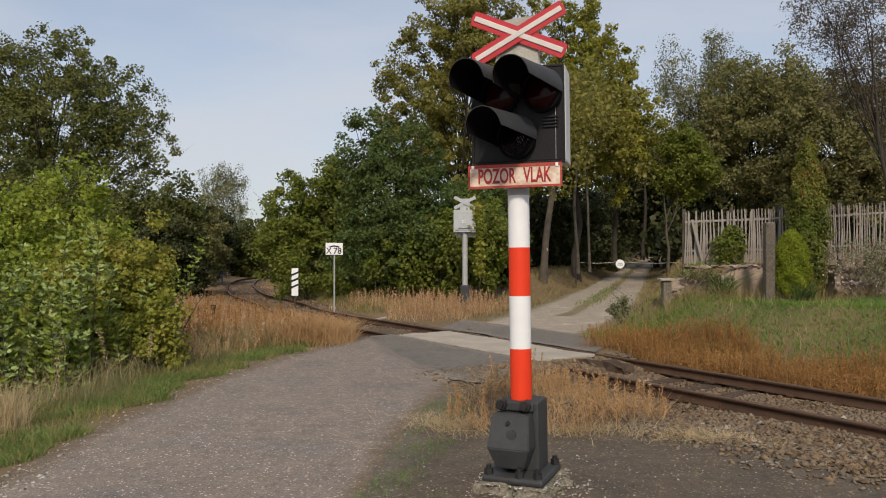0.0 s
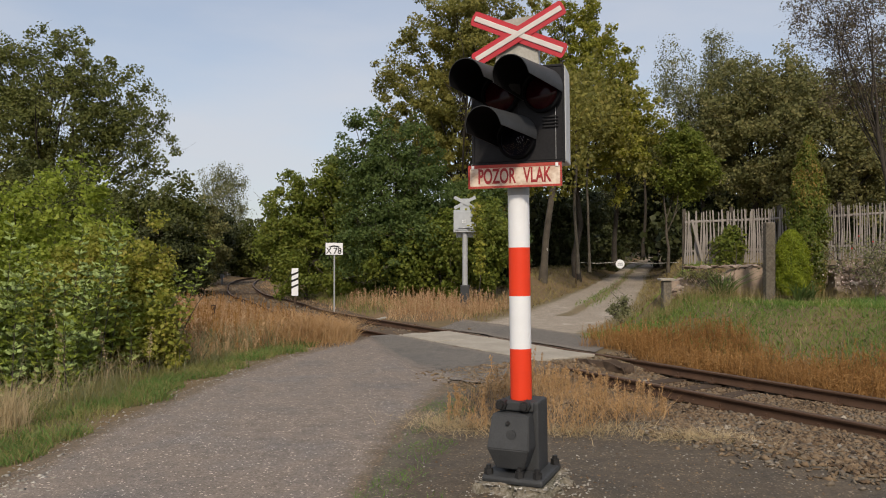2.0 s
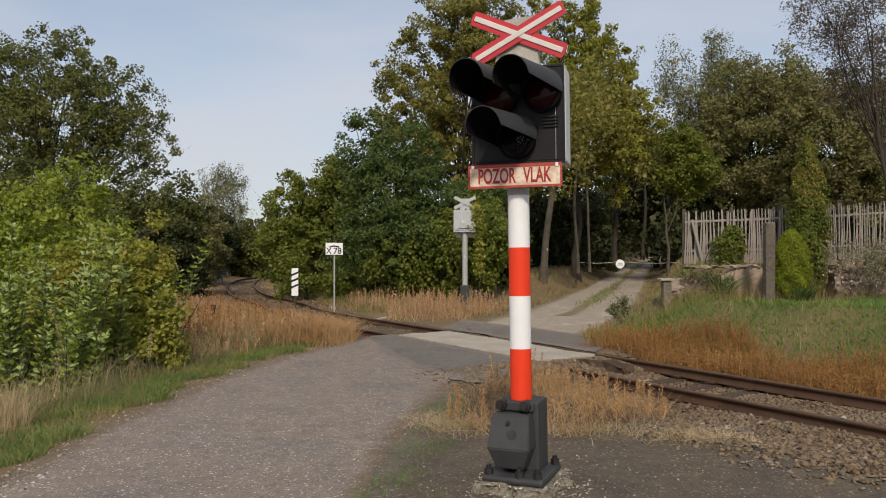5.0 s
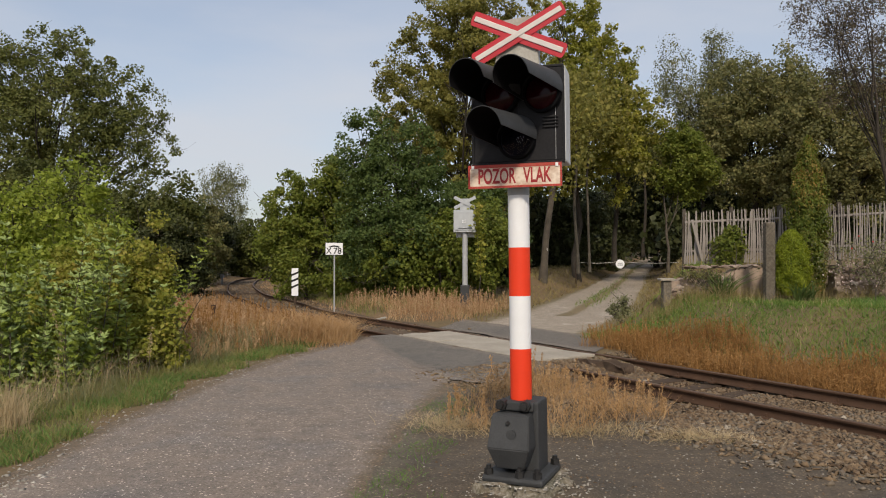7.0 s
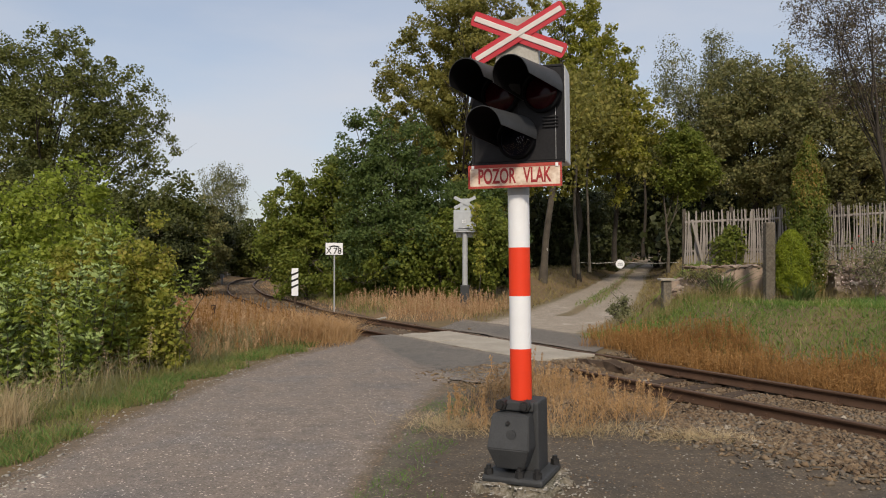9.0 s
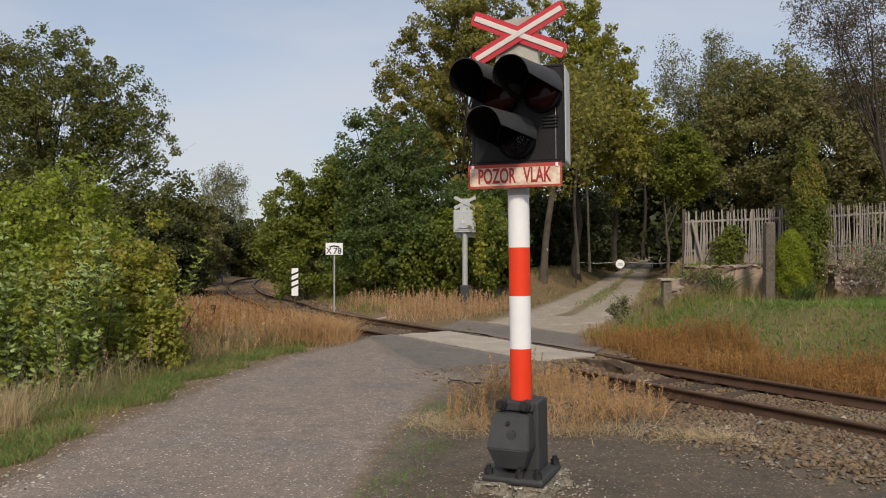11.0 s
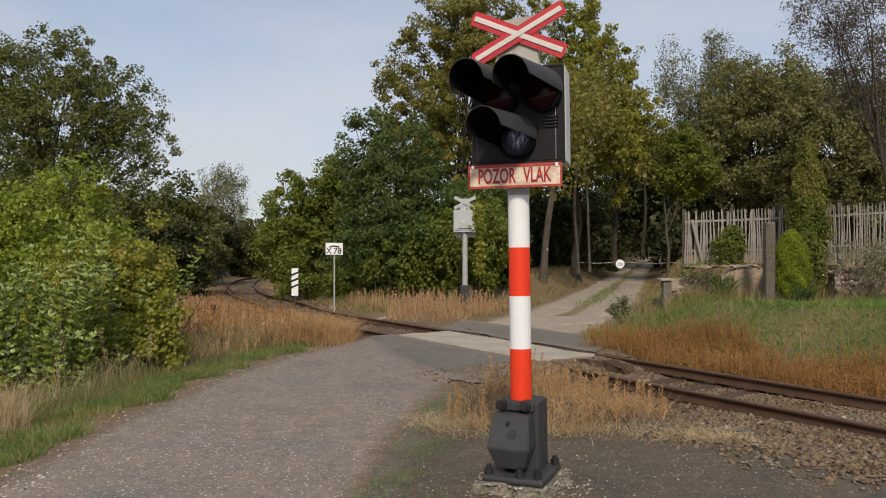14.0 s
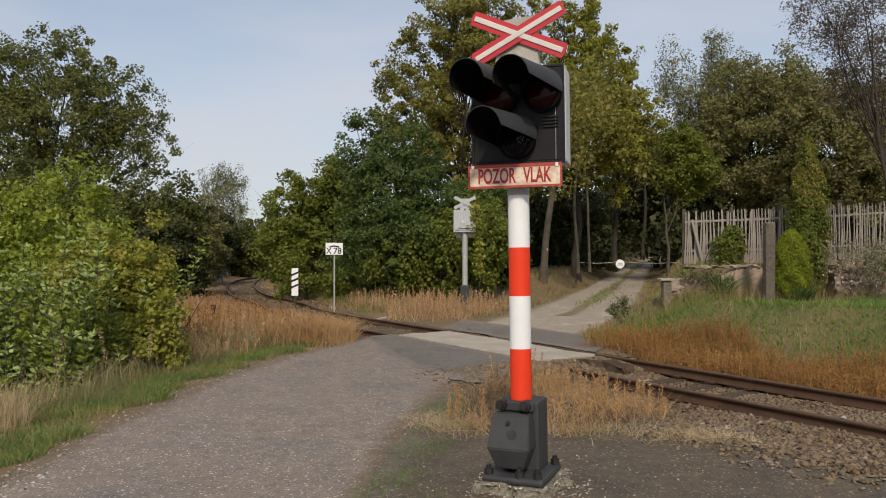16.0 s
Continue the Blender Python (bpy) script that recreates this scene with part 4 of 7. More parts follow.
stuff("verge_tufts", [blades(rng, scatter(rng, 60000, (-6, -1.5, 3.5, 14.5), lambda P: verge(P) & (P[:, 0] > np.interp(P[:, 1], ROAD_L[:, 1], ROAD_L[:, 0]) - 0.75), 0.85, 0.8), 0.115, 0.0045, 0.9)], L_GREEN, "fresh green grass tufts at the lane edge", "grass")
stuff("verge_weeds", [blades(rng, scatter(rng, 7000, (-6, -1.5, 3.5, 15), verge, 0.8), 0.13, 0.0025, 1.0)], L_DULL, "brown grass mixed into the verge", "dry grass")


def lane_edge(P):
    e = np.interp(P[:, 1], ROAD_R[:, 1], ROAD_R[:, 0])
    return (np.abs(P[:, 0] - e - 0.12) < 0.22 + 0.1 * np.sin(P[:, 1] * 4)) & (P[:, 1] < 9.5)


stuff("edge_grass", [blades(rng, scatter(rng, 16000, (-1, 1, 4, 9.5), lane_edge, 1.0, 1.4), 0.06, 0.0032, 1.3)], L_GREEN, "sparse low green grass along the lane edge", "grass")
stuff("cinder_weeds", [blades(rng, scatter(rng, 15000, (-0.3, 3.6, 4.6, 7.6), lambda P: track_at(P)[0] < -2.4, 1.0, 1.7), 0.022, 0.004, 1.5)], L_GREEN, "tiny green weeds on the cinder", "weeds")
stuff("edge_litter", [blades(rng, scatter(rng, 6000, (-1, 4, 4, 9.5), lambda P: ~lane_edge(P) & (track_at(P)[0] < -2.0) & (P[:, 0] > -0.2), 0.95, 1.1), 0.02, 0.005, 3.0)], L_STRAW, "dry grass litter on the cinder", "dry grass")
stuff("verge_grass", [blades(rng, scatter(rng, 80000, (-6, -1.5, 3.5, 14.5), verge, 0.35), 0.10, 0.0036, 0.95)], L_GRASS, "green and yellowing grass verge of the lane", "grass")
stuff("verge_straw", [blades(rng, scatter(rng, 9000, (-7.5, -2.5, 4.5, 14.5), verge_back, 0.6), 0.42, 0.0022, 0.7),
                      blades(rng, np.array([-4.35, 7.4]) + rng.normal(size=(420, 2)) * 0.1, 0.42, 0.0026, 0.5)], L_STRAW, "pale dry grass stems under the bushes", "dry grass")


def margin(P):
    e = np.interp(P[:, 1], ROAD_L[:, 1], ROAD_L[:, 0])
    return np.abs(P[:, 0] - e + 0.12) < 0.26 + 0.12 * np.sin(P[:, 1] * 5.1)


stuff("margin_litter", [blades(rng, scatter(rng, 16000, (-4.4, -1, 4, 15.5), margin, 0.8, 1.3), 0.028, 0.003, 2.2)], L_DULL, "dry litter and thin grass on the lane margin", "dry grass")


def herb_band(P):
    e = np.interp(P[:, 1], ROAD_L[:, 1], ROAD_L[:, 0])
    return (P[:, 0] < e - 0.75 + 0.3 * np.sin(P[:, 1] * 2.3)) & (P[:, 0] > e - 2.4)


stuff("verge_herbs", [blades(rng, scatter(rng, 22000, (-7, -2, 4.5, 15), herb_band, 0.6), 0.24, 0.0035, 0.9)], L_GREYG, "grey-green herbs between verge and bushes", "weeds")
stuff("verge_stems", [stalks(rng, scatter(rng, 900, (-7, -2, 5, 15.5), herb_band, 0.5), 0.42, 14, 0.012, 0.0025)], L_DULL, "thin dead stems standing in the verge", "dry weeds")


def lawn(P):
    d, s, h = track_at(P)
    return (d > 2.2) & free(P, 0, 1.7) & (P[:, 0] > 2.0) & (P[:, 1] < 16.4) & (P[:, 0] < 0.62 * P[:, 1] + 0.6)


stuff("bank_grass", [blades(rng, scatter(rng, 70000, (2, 11, 7, 16.4), lawn, 0.2, 0.6), 0.085, 0.0062, 1.2)], L_LAWN, "rough green lawn on the garden bank", "grass")
stuff("bank_side_grass", [blades(rng, scatter(rng, 26000, (3, 11, 14.5, 26), lambda P: (line_dist(P, FAR_C) > 1.95) & (line_dist(P, FAR_C) < 4.6) & (P[:, 0] > np.interp(P[:, 1], FAR_C[:, 1], FAR_C[:, 0])), 0.2), 0.14, 0.006, 0.9)], L_LAWN, "grass on the slope between lane and garden", "grass")
stuff("bank_tufts", [blades(rng, scatter(rng, 34000, (2, 11, 7, 16.4), lawn, 0.85, 0.35), 0.12, 0.006, 1.0)], L_GREEN, "fresh green patches in the lawn", "grass")
stuff("bank_straw", [blades(rng, scatter(rng, 8000, (2, 15, 4, 16.4), lawn, 0.8, 0.5), 0.20, 0.003, 0.8)], L_STRAW, "pale dry stems in the lawn", "dry grass")


def lane_side(P):
    d = line_dist(P, FAR_C)
    tr, s, h = track_at(P)
    return (d > 1.5) & (d < 5.5) & (tr > 2.5) & (P[:, 1] > 16)


def lane_mid(P):
    return (line_dist(P, FAR_C) < 0.42) & (P[:, 1] > 23)


stuff("lane_grass", [blades(rng, scatter(rng, 40000, (0, 22, 16, 55), lane_side, 0.3), 0.16, 0.012, 0.9)], L_DULL, "dull brown grass and leaf litter beside the gravel lane", "grass")
stuff("lane_median", [blades(rng, scatter(rng, 26000, (3, 26, 24, 66), lane_mid, 0.2), 0.15, 0.014, 0.9)], L_LAWN, "short grass between the wheel tracks", "grass")

def wall_foot(P):
    return (P[:, 0] > 0.27 * P[:, 1]) & (P[:, 0] < 0.62 * P[:, 1])


stuff("wall_foot_grass", [blades(rng, scatter(rng, 3800, (4, 10, 15.0, 16.25), wall_foot, 0.7, 1.6), 0.34, 0.0035, 0.5)], L_DULL, "tall pale grass stems along the garden wall", "dry grass")
P = np.column_stack([rng.uniform(-0.3, 5.0, 4200), rng.uniform(4.4, 8.2, 4200)])
P = P[(track_at(P)[0] < -2.1) & (((P - [SIG_X, SIG_Y]) ** 2).sum(1) > 0.12) & (P[:, 0] < 0.62 * P[:, 1])]
stuff("cinder_grit", [stones(rng, P, 0.012, 0.45)], M_STONE, "dark brown grit and small stones on the cinder", "gravel")

# single stones lying loose on the ballast shoulder
rng = np.random.default_rng(61)
LOOSE = []
for i in range(8):
    bm = bmesh.new()
    for q in unit(rng.normal(size=(8, 3))) * [1.2, 0.8, 0.5]:
        bm.verts.new(q)
    hull = bmesh.ops.convex_hull(bm, input=list(bm.verts))
    bmesh.ops.delete(bm, geom=[g for g in hull["geom_interior"] if isinstance(g, bmesh.types.BMVert)], context="VERTS")
    bmesh.ops.recalc_face_normals(bm, faces=bm.faces)
    me = bpy.data.meshes.new("ballast_stone")
    bm.to_mesh(me)
    bm.free()
    me.materials.append(M_LOOSE)
    LOOSE.append(me)
for i in range(280):
    q = ts(rng.uniform(2.6, 8.4), -0.95 - 2.2 * rng.uniform() ** 1.2)
    ob = new("ballast_stone", LOOSE[i % 8])
    ob.parent = bed
    k = rng.uniform(0.018, 0.036)
    ob.matrix_local = pose(q[0], q[1], float(terrain(q[None])[0]) + 0.03, rng.uniform(-25, 25), rng.uniform(-25, 25), rng.uniform(0, 360)) @ Matrix.Scale(k, 4)


# ---- crossing signal ----
def height(x, y):
    return float(terrain(np.array([[x, y]]))[0])


def letters(name, text, size, depth, material, parent, m, squeeze=1.0, label="", bold=0.0):
    cu = bpy.data.curves.new(name, "FONT")
    cu.body, cu.size, cu.extrude, cu.align_x, cu.align_y, cu.offset = text, size, depth, "CENTER", "CENTER", bold
    ob = new(name, cu)
    dg = bpy.context.evaluated_depsgraph_get()
    me = bpy.data.meshes.new_from_object(ob.evaluated_get(dg))
    bpy.data.objects.remove(ob)
    me.transform(Matrix.Diagonal((squeeze, 1, 1, 1)))
    me.materials.clear()
    me.materials.append(material)
    ob = part(name, me, None, parent, label)
    ob.matrix_local = m
    return ob


def visor(radius, mouth, long, a0=-12, a1=208, a2=192):
    """A tapered tunnel hood: open below, its lower edges cut obliquely from mouth to lens, with a little thickness."""
    bm = bmesh.new()
    seg, k = 30, 5
    skins = []
    for thin in (0.0, 0.005):
        rows = []
        for j in range(k + 1):
            f = j / k
            rr = radius + (mouth - radius) * f - thin
            end = a1 + (a2 - a1) * f
            row = []
            for i in range(seg + 1):
                a = radians(a0 * (1 - f) + (end - a0 * (1 - f)) * i / seg)
                lip = 0.93 + 0.07 * max(0.0, math.sin(a)) ** 0.6
                row.append(bm.verts.new((math.cos(a) * rr, -long * f * lip, math.sin(a) * rr)))
            rows.append(row)
        skins.append(rows)
    o, n = skins
    for j in range(k):
        for i in range(seg):
            bm.faces.new((o[j][i], o[j][i + 1], o[j + 1][i + 1], o[j + 1][i]))
            f = bm.faces.new((n[j][i], n[j + 1][i], n[j + 1][i + 1], n[j][i + 1]))
            f.material_index = 1
        for i in (0, seg):
            bm.faces.new((o[j][i], o[j + 1][i], n[j + 1][i], n[j][i]))
    for i in range(seg):
        bm.faces.new((o[k][i], o[k][i + 1], n[k][i + 1], n[k][i]))
    return bm


def lens_dome(radius, bulge=0.03):
    bm = bmesh.new()
    n, k = 28, 6
    rows = []
    for j in range(k + 1):
        r = radius * math.cos(j / k * math.pi / 2)
        y = -bulge * math.sin(j / k * math.pi / 2)
        rows.append([bm.verts.new((math.cos(2 * math.pi * i / n) * r, y, math.sin(2 * math.pi * i / n) * r)) for i in range(n)] if j < k else [bm.verts.new((0, y, 0))])
    for j in range(k):
        for i in range(n):
            i2 = (i + 1) % n
            bm.faces.new((rows[j][i], rows[j][i2], rows[j + 1][i2], rows[j + 1][i]) if j < k - 1 else (rows[j][i], rows[j][i2], rows[j + 1][0]))
    return bm


def cross_arm(bm, half, wide, ang, y0, y1):
    m = Matrix.Rotation(-ang, 4, "Y")
    box(bm, -half, half, y0, y1, -wide, wide, 0.0, m)


SX, SY = SIG_X, SIG_Y
SZ = 0.115
signal = tagged(new("crossing_signal"), "level crossing light signal on a red and white post", "railway signal")
signal.matrix_basis = pose(SX, SY, SZ, 0, -0.75, -16)
# footing
bm = boxed(-0.24, 0.28, -0.32, 0.24, -0.30, 0.056, 0.04)
bmesh.ops.subdivide_edges(bm, edges=list(bm.edges), cuts=7, use_grid_fill=True)
for v in bm.verts:
    w = max(0.0, (0.04 - v.co.z)) * 0.9
    v.co += Vector((v.co.x * w * 1.6, v.co.y * w * 1.6, 0)) + Vector(noise.noise_vector(v.co * 11)) * (0.075 if v.co.z < 0.04 else 0.012)
foot = part("footing", bm, M_FOOT, signal, "crumbling concrete footing with exposed pebbles")
foot.matrix_local = pose(0, 0, 0, 0, 0.75, -8)
rng = np.random.default_rng(71)
a_ = rng.uniform(0, 2 * np.pi, 150)
P6 = np.column_stack([np.clip(0.33 * np.cos(a_), -0.25, 0.29), np.clip(0.40 * np.sin(a_), -0.33, 0.25)]) + rng.normal(size=(150, 2)) * 0.018
V, Fq = stones(rng, P6, 0.012, 0.0)
V[:, 2] += np.repeat(0.055 - terrain(P6), 6)
pebble_ring = part("footing_pebbles", np_mesh("footing_pebbles", V, [Fq], [M_PALE]), None, signal, "pale pebbles in the footing's rim")
pebble_ring.matrix_local = pose(0, 0, 0, 0, 0.75, -8)
tagged(pebble_ring, kind="stuff")
base = part("base_plate", boxed(-0.21, 0.235, -0.28, 0.21, 0.055, 0.105, 0.022), M_IRON, signal)
base.matrix_local = pose(0, 0, 0, 0, 0, -8)
for bx, by in ((-0.17, -0.235), (0.185, -0.235), (0.20, 0.16), (-0.17, 0.16), (0.06, -0.245)):
    bm = rodded((bx, by, 0.10), (bx, by, 0.145), 0.034, 0.031, 6)
    rod(bm, (bx, by, 0.14), (bx, by, 0.17), 0.019, 0.018, 10)
    part("anchor_bolt", bm, M_BOLT, base)
col = part("pedestal", boxed(-0.125, 0.155, -0.09, 0.145, 0.10, 0.60, 0.018), M_IRON, signal, "black cast pedestal")
col.matrix_local = pose(0, 0, 0, 0, 0, -8)
bm = bmesh.new()
levels = [(0.525, 0.115, -0.085, -0.18), (0.51, 0.135, -0.085, -0.20), (0.29, 0.152, -0.085, -0.265), (0.145, 0.10, -0.085, -0.215)]
loops = [[bm.verts.new(c) for c in ((-w - 0.02, y0, z), (w - 0.02, y0, z), (w - 0.02, y1, z), (-w - 0.02, y1, z))] for z, w, y0, y1 in levels]
for a, b in zip(loops, loops[1:]):
    for i in range(4):
        bm.faces.new((a[i], a[(i + 1) % 4], b[(i + 1) % 4], b[i]))
bm.faces.new(loops[0])
bm.faces.new(loops[-1][::-1])
bmesh.ops.bevel(bm, geom=list(bm.edges), offset=0.006, segments=2, affect="EDGES")
part("cable_housing", bm, M_IRON, col, "black faceted cable housing")
part("housing_bolt", rodded((-0.03, -0.20, 0.462), (-0.03, -0.235, 0.465), 0.018, 0.016, 4), M_BOLT, col)
bm = rodded((0.0, -0.225, 0.39), (0.0, -0.247, 0.39), 0.034, 0.034, 24)
part("cast_mark", bm, M_IRON, col)
for bx in (-0.10, 0.075):
    bm = rodded((bx, -0.095, 0.575), (bx, -0.165, 0.575), 0.042, 0.038, 8)
    rod(bm, (bx, -0.15, 0.575), (bx, -0.19, 0.575), 0.024, 0.022, 12)
    part("clamp_bolt", bm, M_BOLT, col)
part("clamp_bar", boxed(-0.15, 0.13, -0.128, -0.095, 0.535, 0.60, 0.01), M_IRON, col)
# banded post
R = 0.0775
for z0, z1, m in ((0.585, 0.965, M_RED), (0.965, 1.345, M_WHITE), (1.345, 1.695, M_RED), (1.695, 2.075, M_WHITE)):
    part("post_band", rodded((0, 0, z0), (0, 0, z1), R, R, 40), m, signal, "red band" if m is M_RED else "white band", True)
part("post_collar", rodded((0, 0, 2.072), (0, 0, 2.32), R + 0.002, R + 0.002, 40), M_GREY, signal, "bare grey collar")
# plate with words
plate = part("warning_plate", boxed(-0.335, 0.335, -0.155, -0.140, 2.118, 2.285, 0.004), M_PLATE, signal, "yellowed enamel plate with a red edge")
bm = bmesh.new()
for x0, x1, z0, z1 in ((-0.335, 0.335, 2.262, 2.285), (-0.335, 0.335, 2.118, 2.134), (-0.335, -0.322, 2.134, 2.262), (0.322, 0.335, 2.134, 2.262)):
    box(bm, x0, x1, -0.1585, -0.154, z0, z1)
part("plate_border", bm, M_RUSTRED, plate, "faded red border")
letters("lettering", "POZOR", 0.148, 0.0012, M_DEEPRED, plate, pose(-0.128, -0.157, 2.198, 90, 0, 0), 0.54, "dark red capitals", 0.0035)
letters("lettering", "VLAK", 0.148, 0.0012, M_DEEPRED, plate, pose(0.162, -0.157, 2.198, 90, 0, 0), 0.54, "dark red capitals", 0.0035)
for bx in (-0.31, 0.29):
    part("plate_hook", boxed(bx, bx + 0.02, -0.163, -0.155, 2.255, 2.282, 0.003), M_WHITE, plate)
part("plate_bracket", boxed(-0.05, 0.05, -0.14, -0.05, 2.17, 2.24, 0.006), M_GREY, plate)
# head
HEAD_SHIFT = 0.02
head = part("signal_head", boxed(-0.325, 0.325, -0.12, 0.02, 2.30, 2.965, 0.012), M_BLACK, signal, "black sheet-steel lamp head")
bm = boxed(-0.33, 0.338, -0.085, 0.20, 2.295, 2.975, 0.012)
part("rear_case", bm, M_LIGHT, head, "light grey rear case")
head.location.x = HEAD_SHIFT
bm = bmesh.new()
for x0, x1, z0, z1 in ((-0.33, 0.33, 2.960, 2.977), (-0.33, 0.33, 2.285, 2.302), (0.318, 0.334, 2.30, 2.965), (-0.334, -0.318, 2.30, 2.965)):
    box(bm, x0, x1, -0.126, -0.095, z0, z1, 0.003)
part("head_rim", bm, M_BLACK, head)
for sx in (-1, 1):
    for zz in (2.535, 2.558, 2.581, 2.604):
        bm = boxed(sx * 0.235 - 0.055, sx * 0.235 + 0.055, -0.133, -0.118, zz, zz + 0.012, 0.003)
        part("louvre", bm, M_BLACK, head)
part("head_seam", boxed(-0.008, 0.008, -0.128, -0.118, 2.62, 2.95, 0.002), M_BLACK, head)
part("head_seam", boxed(0.2695, 0.2725, -0.123, -0.118, 2.31, 2.9, 0.001), M_GREY, head)
for lx, lz, mat_, lab in ((-0.110, 2.800, M_REDLENS, "dark red lens"), (0.186, 2.800, M_REDLENS, "dark red lens"), (0.0, 2.480, M_CLEAR, "smoky dark lens")):
    bm = bmesh.new()
    vv = [[bm.verts.new((math.cos(2 * math.pi * i / 32) * a, b, math.sin(2 * math.pi * i / 32) * a)) for i in range(32)] for a, b in ((0.142, 0.0), (0.140, -0.038), (0.120, -0.040), (0.118, -0.002))]
    for a, b in zip(vv, vv[1:]):
        for i in range(32):
            bm.faces.new((a[i], a[(i + 1) % 32], b[(i + 1) % 32], b[i]))
    ring = part("lens_ring", bm, M_SOOT, head)
    ring.matrix_local = pose(lx, -0.12, lz - 0.02, 0, 0, -14)
    ln = part("lens", lens_dome(0.122), mat_, head, lab, True)
    ln.matrix_local = pose(lx, -0.12, lz - 0.02, 0, 0, -14) @ pose(0, -0.037, 0)
    vs = part("visor", visor(0.152, 0.134, 0.52), M_HOOD, head, "black tunnel visor", True)
    vs.data.materials.append(M_SOOT)
    vs.matrix_local = pose(lx, -0.125, lz, -0.5, 0, -17)
    if mat_ is M_CLEAR:
        bm = rodded((0, -0.003, 0), (0, 0.003, 0), 0.113, 0.113, 32)
        me = bpy.data.meshes.new("reflector")
        bm.to_mesh(me)
        bm.free()
        me.materials.append(M_SOOT)
        me.materials.append(M_GLOW)
        for f in me.polygons:
            f.material_index = 1 if f.normal.y > 0.9 else 0
        REFLECTOR = part("reflector", me, None, head, "lamp reflector that shows white when lit")
        LAMP_AT = (lx, -0.135, lz - 0.02)
# board and cross
bm = bmesh.new()
prism(bm, [(-0.165, 2.96), (0.165, 2.96), (0.150, 3.37), (-0.120, 3.35)], -0.02, 0.012, 0.003)
part("cross_board", bm, M_BOARD, signal, "dirty grey backing board")
bm = bmesh.new()
prism(bm, [(0.10, 2.96), (0.168, 2.96), (0.152, 3.36), (0.11, 3.36)], 0.012, 0.05, 0.003)
part("cross_bracket", bm, M_GREY, signal)
cross = tagged(new("cross"), "red-edged white warning cross")
cross.parent = signal
cross.matrix_local = pose(0.02, -0.035, 3.235, 0, 0, 0)
for i, (ang, dy) in enumerate(((radians(-24.5), 0.0), (radians(27), -0.006))):
    bm = bmesh.new()
    pts, hw, hl = [], 0.054, 0.372
    for cx, sg in ((hl, 1), (-hl, -1)):
        for j in range(-3, 4):
            a = j / 3 * math.pi / 2
            pts.append((cx + sg * 0.02 * math.cos(a) - sg * 0.02, sg * hw * math.sin(a) if abs(j) == 3 else sg * hw * (0.93 if abs(j) == 2 else 0.6 if abs(j) == 1 else 0) * (1 if j > 0 else -1)))
    rot = [(x * math.cos(ang) - z * math.sin(ang), x * math.sin(ang) + z * math.cos(ang)) for x, z in pts]
    prism(bm, rot, dy - 0.004, dy + 0.001)
    arm = part("cross_arm", bm, M_CROSSRED, cross, "red cross arm")
    bm = bmesh.new()
    m = Matrix.Rotation(-ang, 4, "Y")
    box(bm, -0.35, 0.35, dy - 0.012, dy - 0.004, -0.019, 0.019, 0.004, m)
    part("white_strip", bm, M_CROSSWHITE, arm, "white strip")

# ---- signal beyond the track, seen from behind ----
far = tagged(new("crossing_signal"), "grey crossing signal seen from behind beside the weeds", "railway signal")
FD = 23.4
FX = (823 - 784) * FD / 1305
FZ = 1.77 - (528 - 448) * FD / 1305
far.matrix_basis = pose(FX, FD, FZ, 0, 0, 172)
part("post", rodded((0, 0, 0.25), (0, 0, 2.12), 0.085, 0.085, 20), M_GREY, far, "grey post", True)
part("pedestal", boxed(-0.14, 0.14, -0.12, 0.12, -0.3, 0.42, 0.02), M_IRON, far)
fh = part("signal_head", boxed(-0.35, 0.35, 0.0, 0.16, 2.09, 2.80, 0.015), M_DULLGREY, far, "grey lamp case with closed rear door")
part("rear_door", boxed(-0.30, 0.31, 0.155, 0.185, 2.16, 2.75, 0.01), M_DULLGREY, fh)
for dx, dz in ((-0.02, 2.46), (0.05, 2.46), (-0.02, 2.40), (0.05, 2.40), (0.01, 2.24)):
    part("rivet", boxed(dx - 0.015, dx + 0.015, 0.18, 0.195, dz - 0.02, dz + 0.02, 0.004), M_WHITE, fh)
part("door_latch", boxed(-0.25, 0.2, 0.18, 0.195, 2.205, 2.225, 0.004), M_IRON, fh)
part("under_plate", boxed(-0.33, 0.29, -0.06, -0.045, 1.93, 2.10, 0.005), M_GREY, far)
for lx, lz in ((-0.165, 2.58), (0.165, 2.58), (0, 2.27)):
    vs = part("visor", visor(0.148, 0.126, 0.45), M_BLACK, fh, "black tunnel visor")
    vs.matrix_local = pose(lx, -0.02, lz, -3, 0, -12)
part("cross_board", boxed(-0.16, 0.16, -0.01, 0.02, 2.80, 3.16, 0.004), M_DULLGREY, far)
for ang in (27, -27):
    bm = bmesh.new()
    cross_arm(bm, 0.38, 0.05, radians(ang), 0.025 + ang * 0.0002, 0.045 + ang * 0.0002)
    ob = part("cross_arm", bm, M_DULLGREY, far)
    ob.location.z = 3.03


# ---- small railway signs ----
def at(px, py, d):
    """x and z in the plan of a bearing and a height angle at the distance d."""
    return (px - 784) * d / 1305, 1.77 + (448 - py) * d / 1305


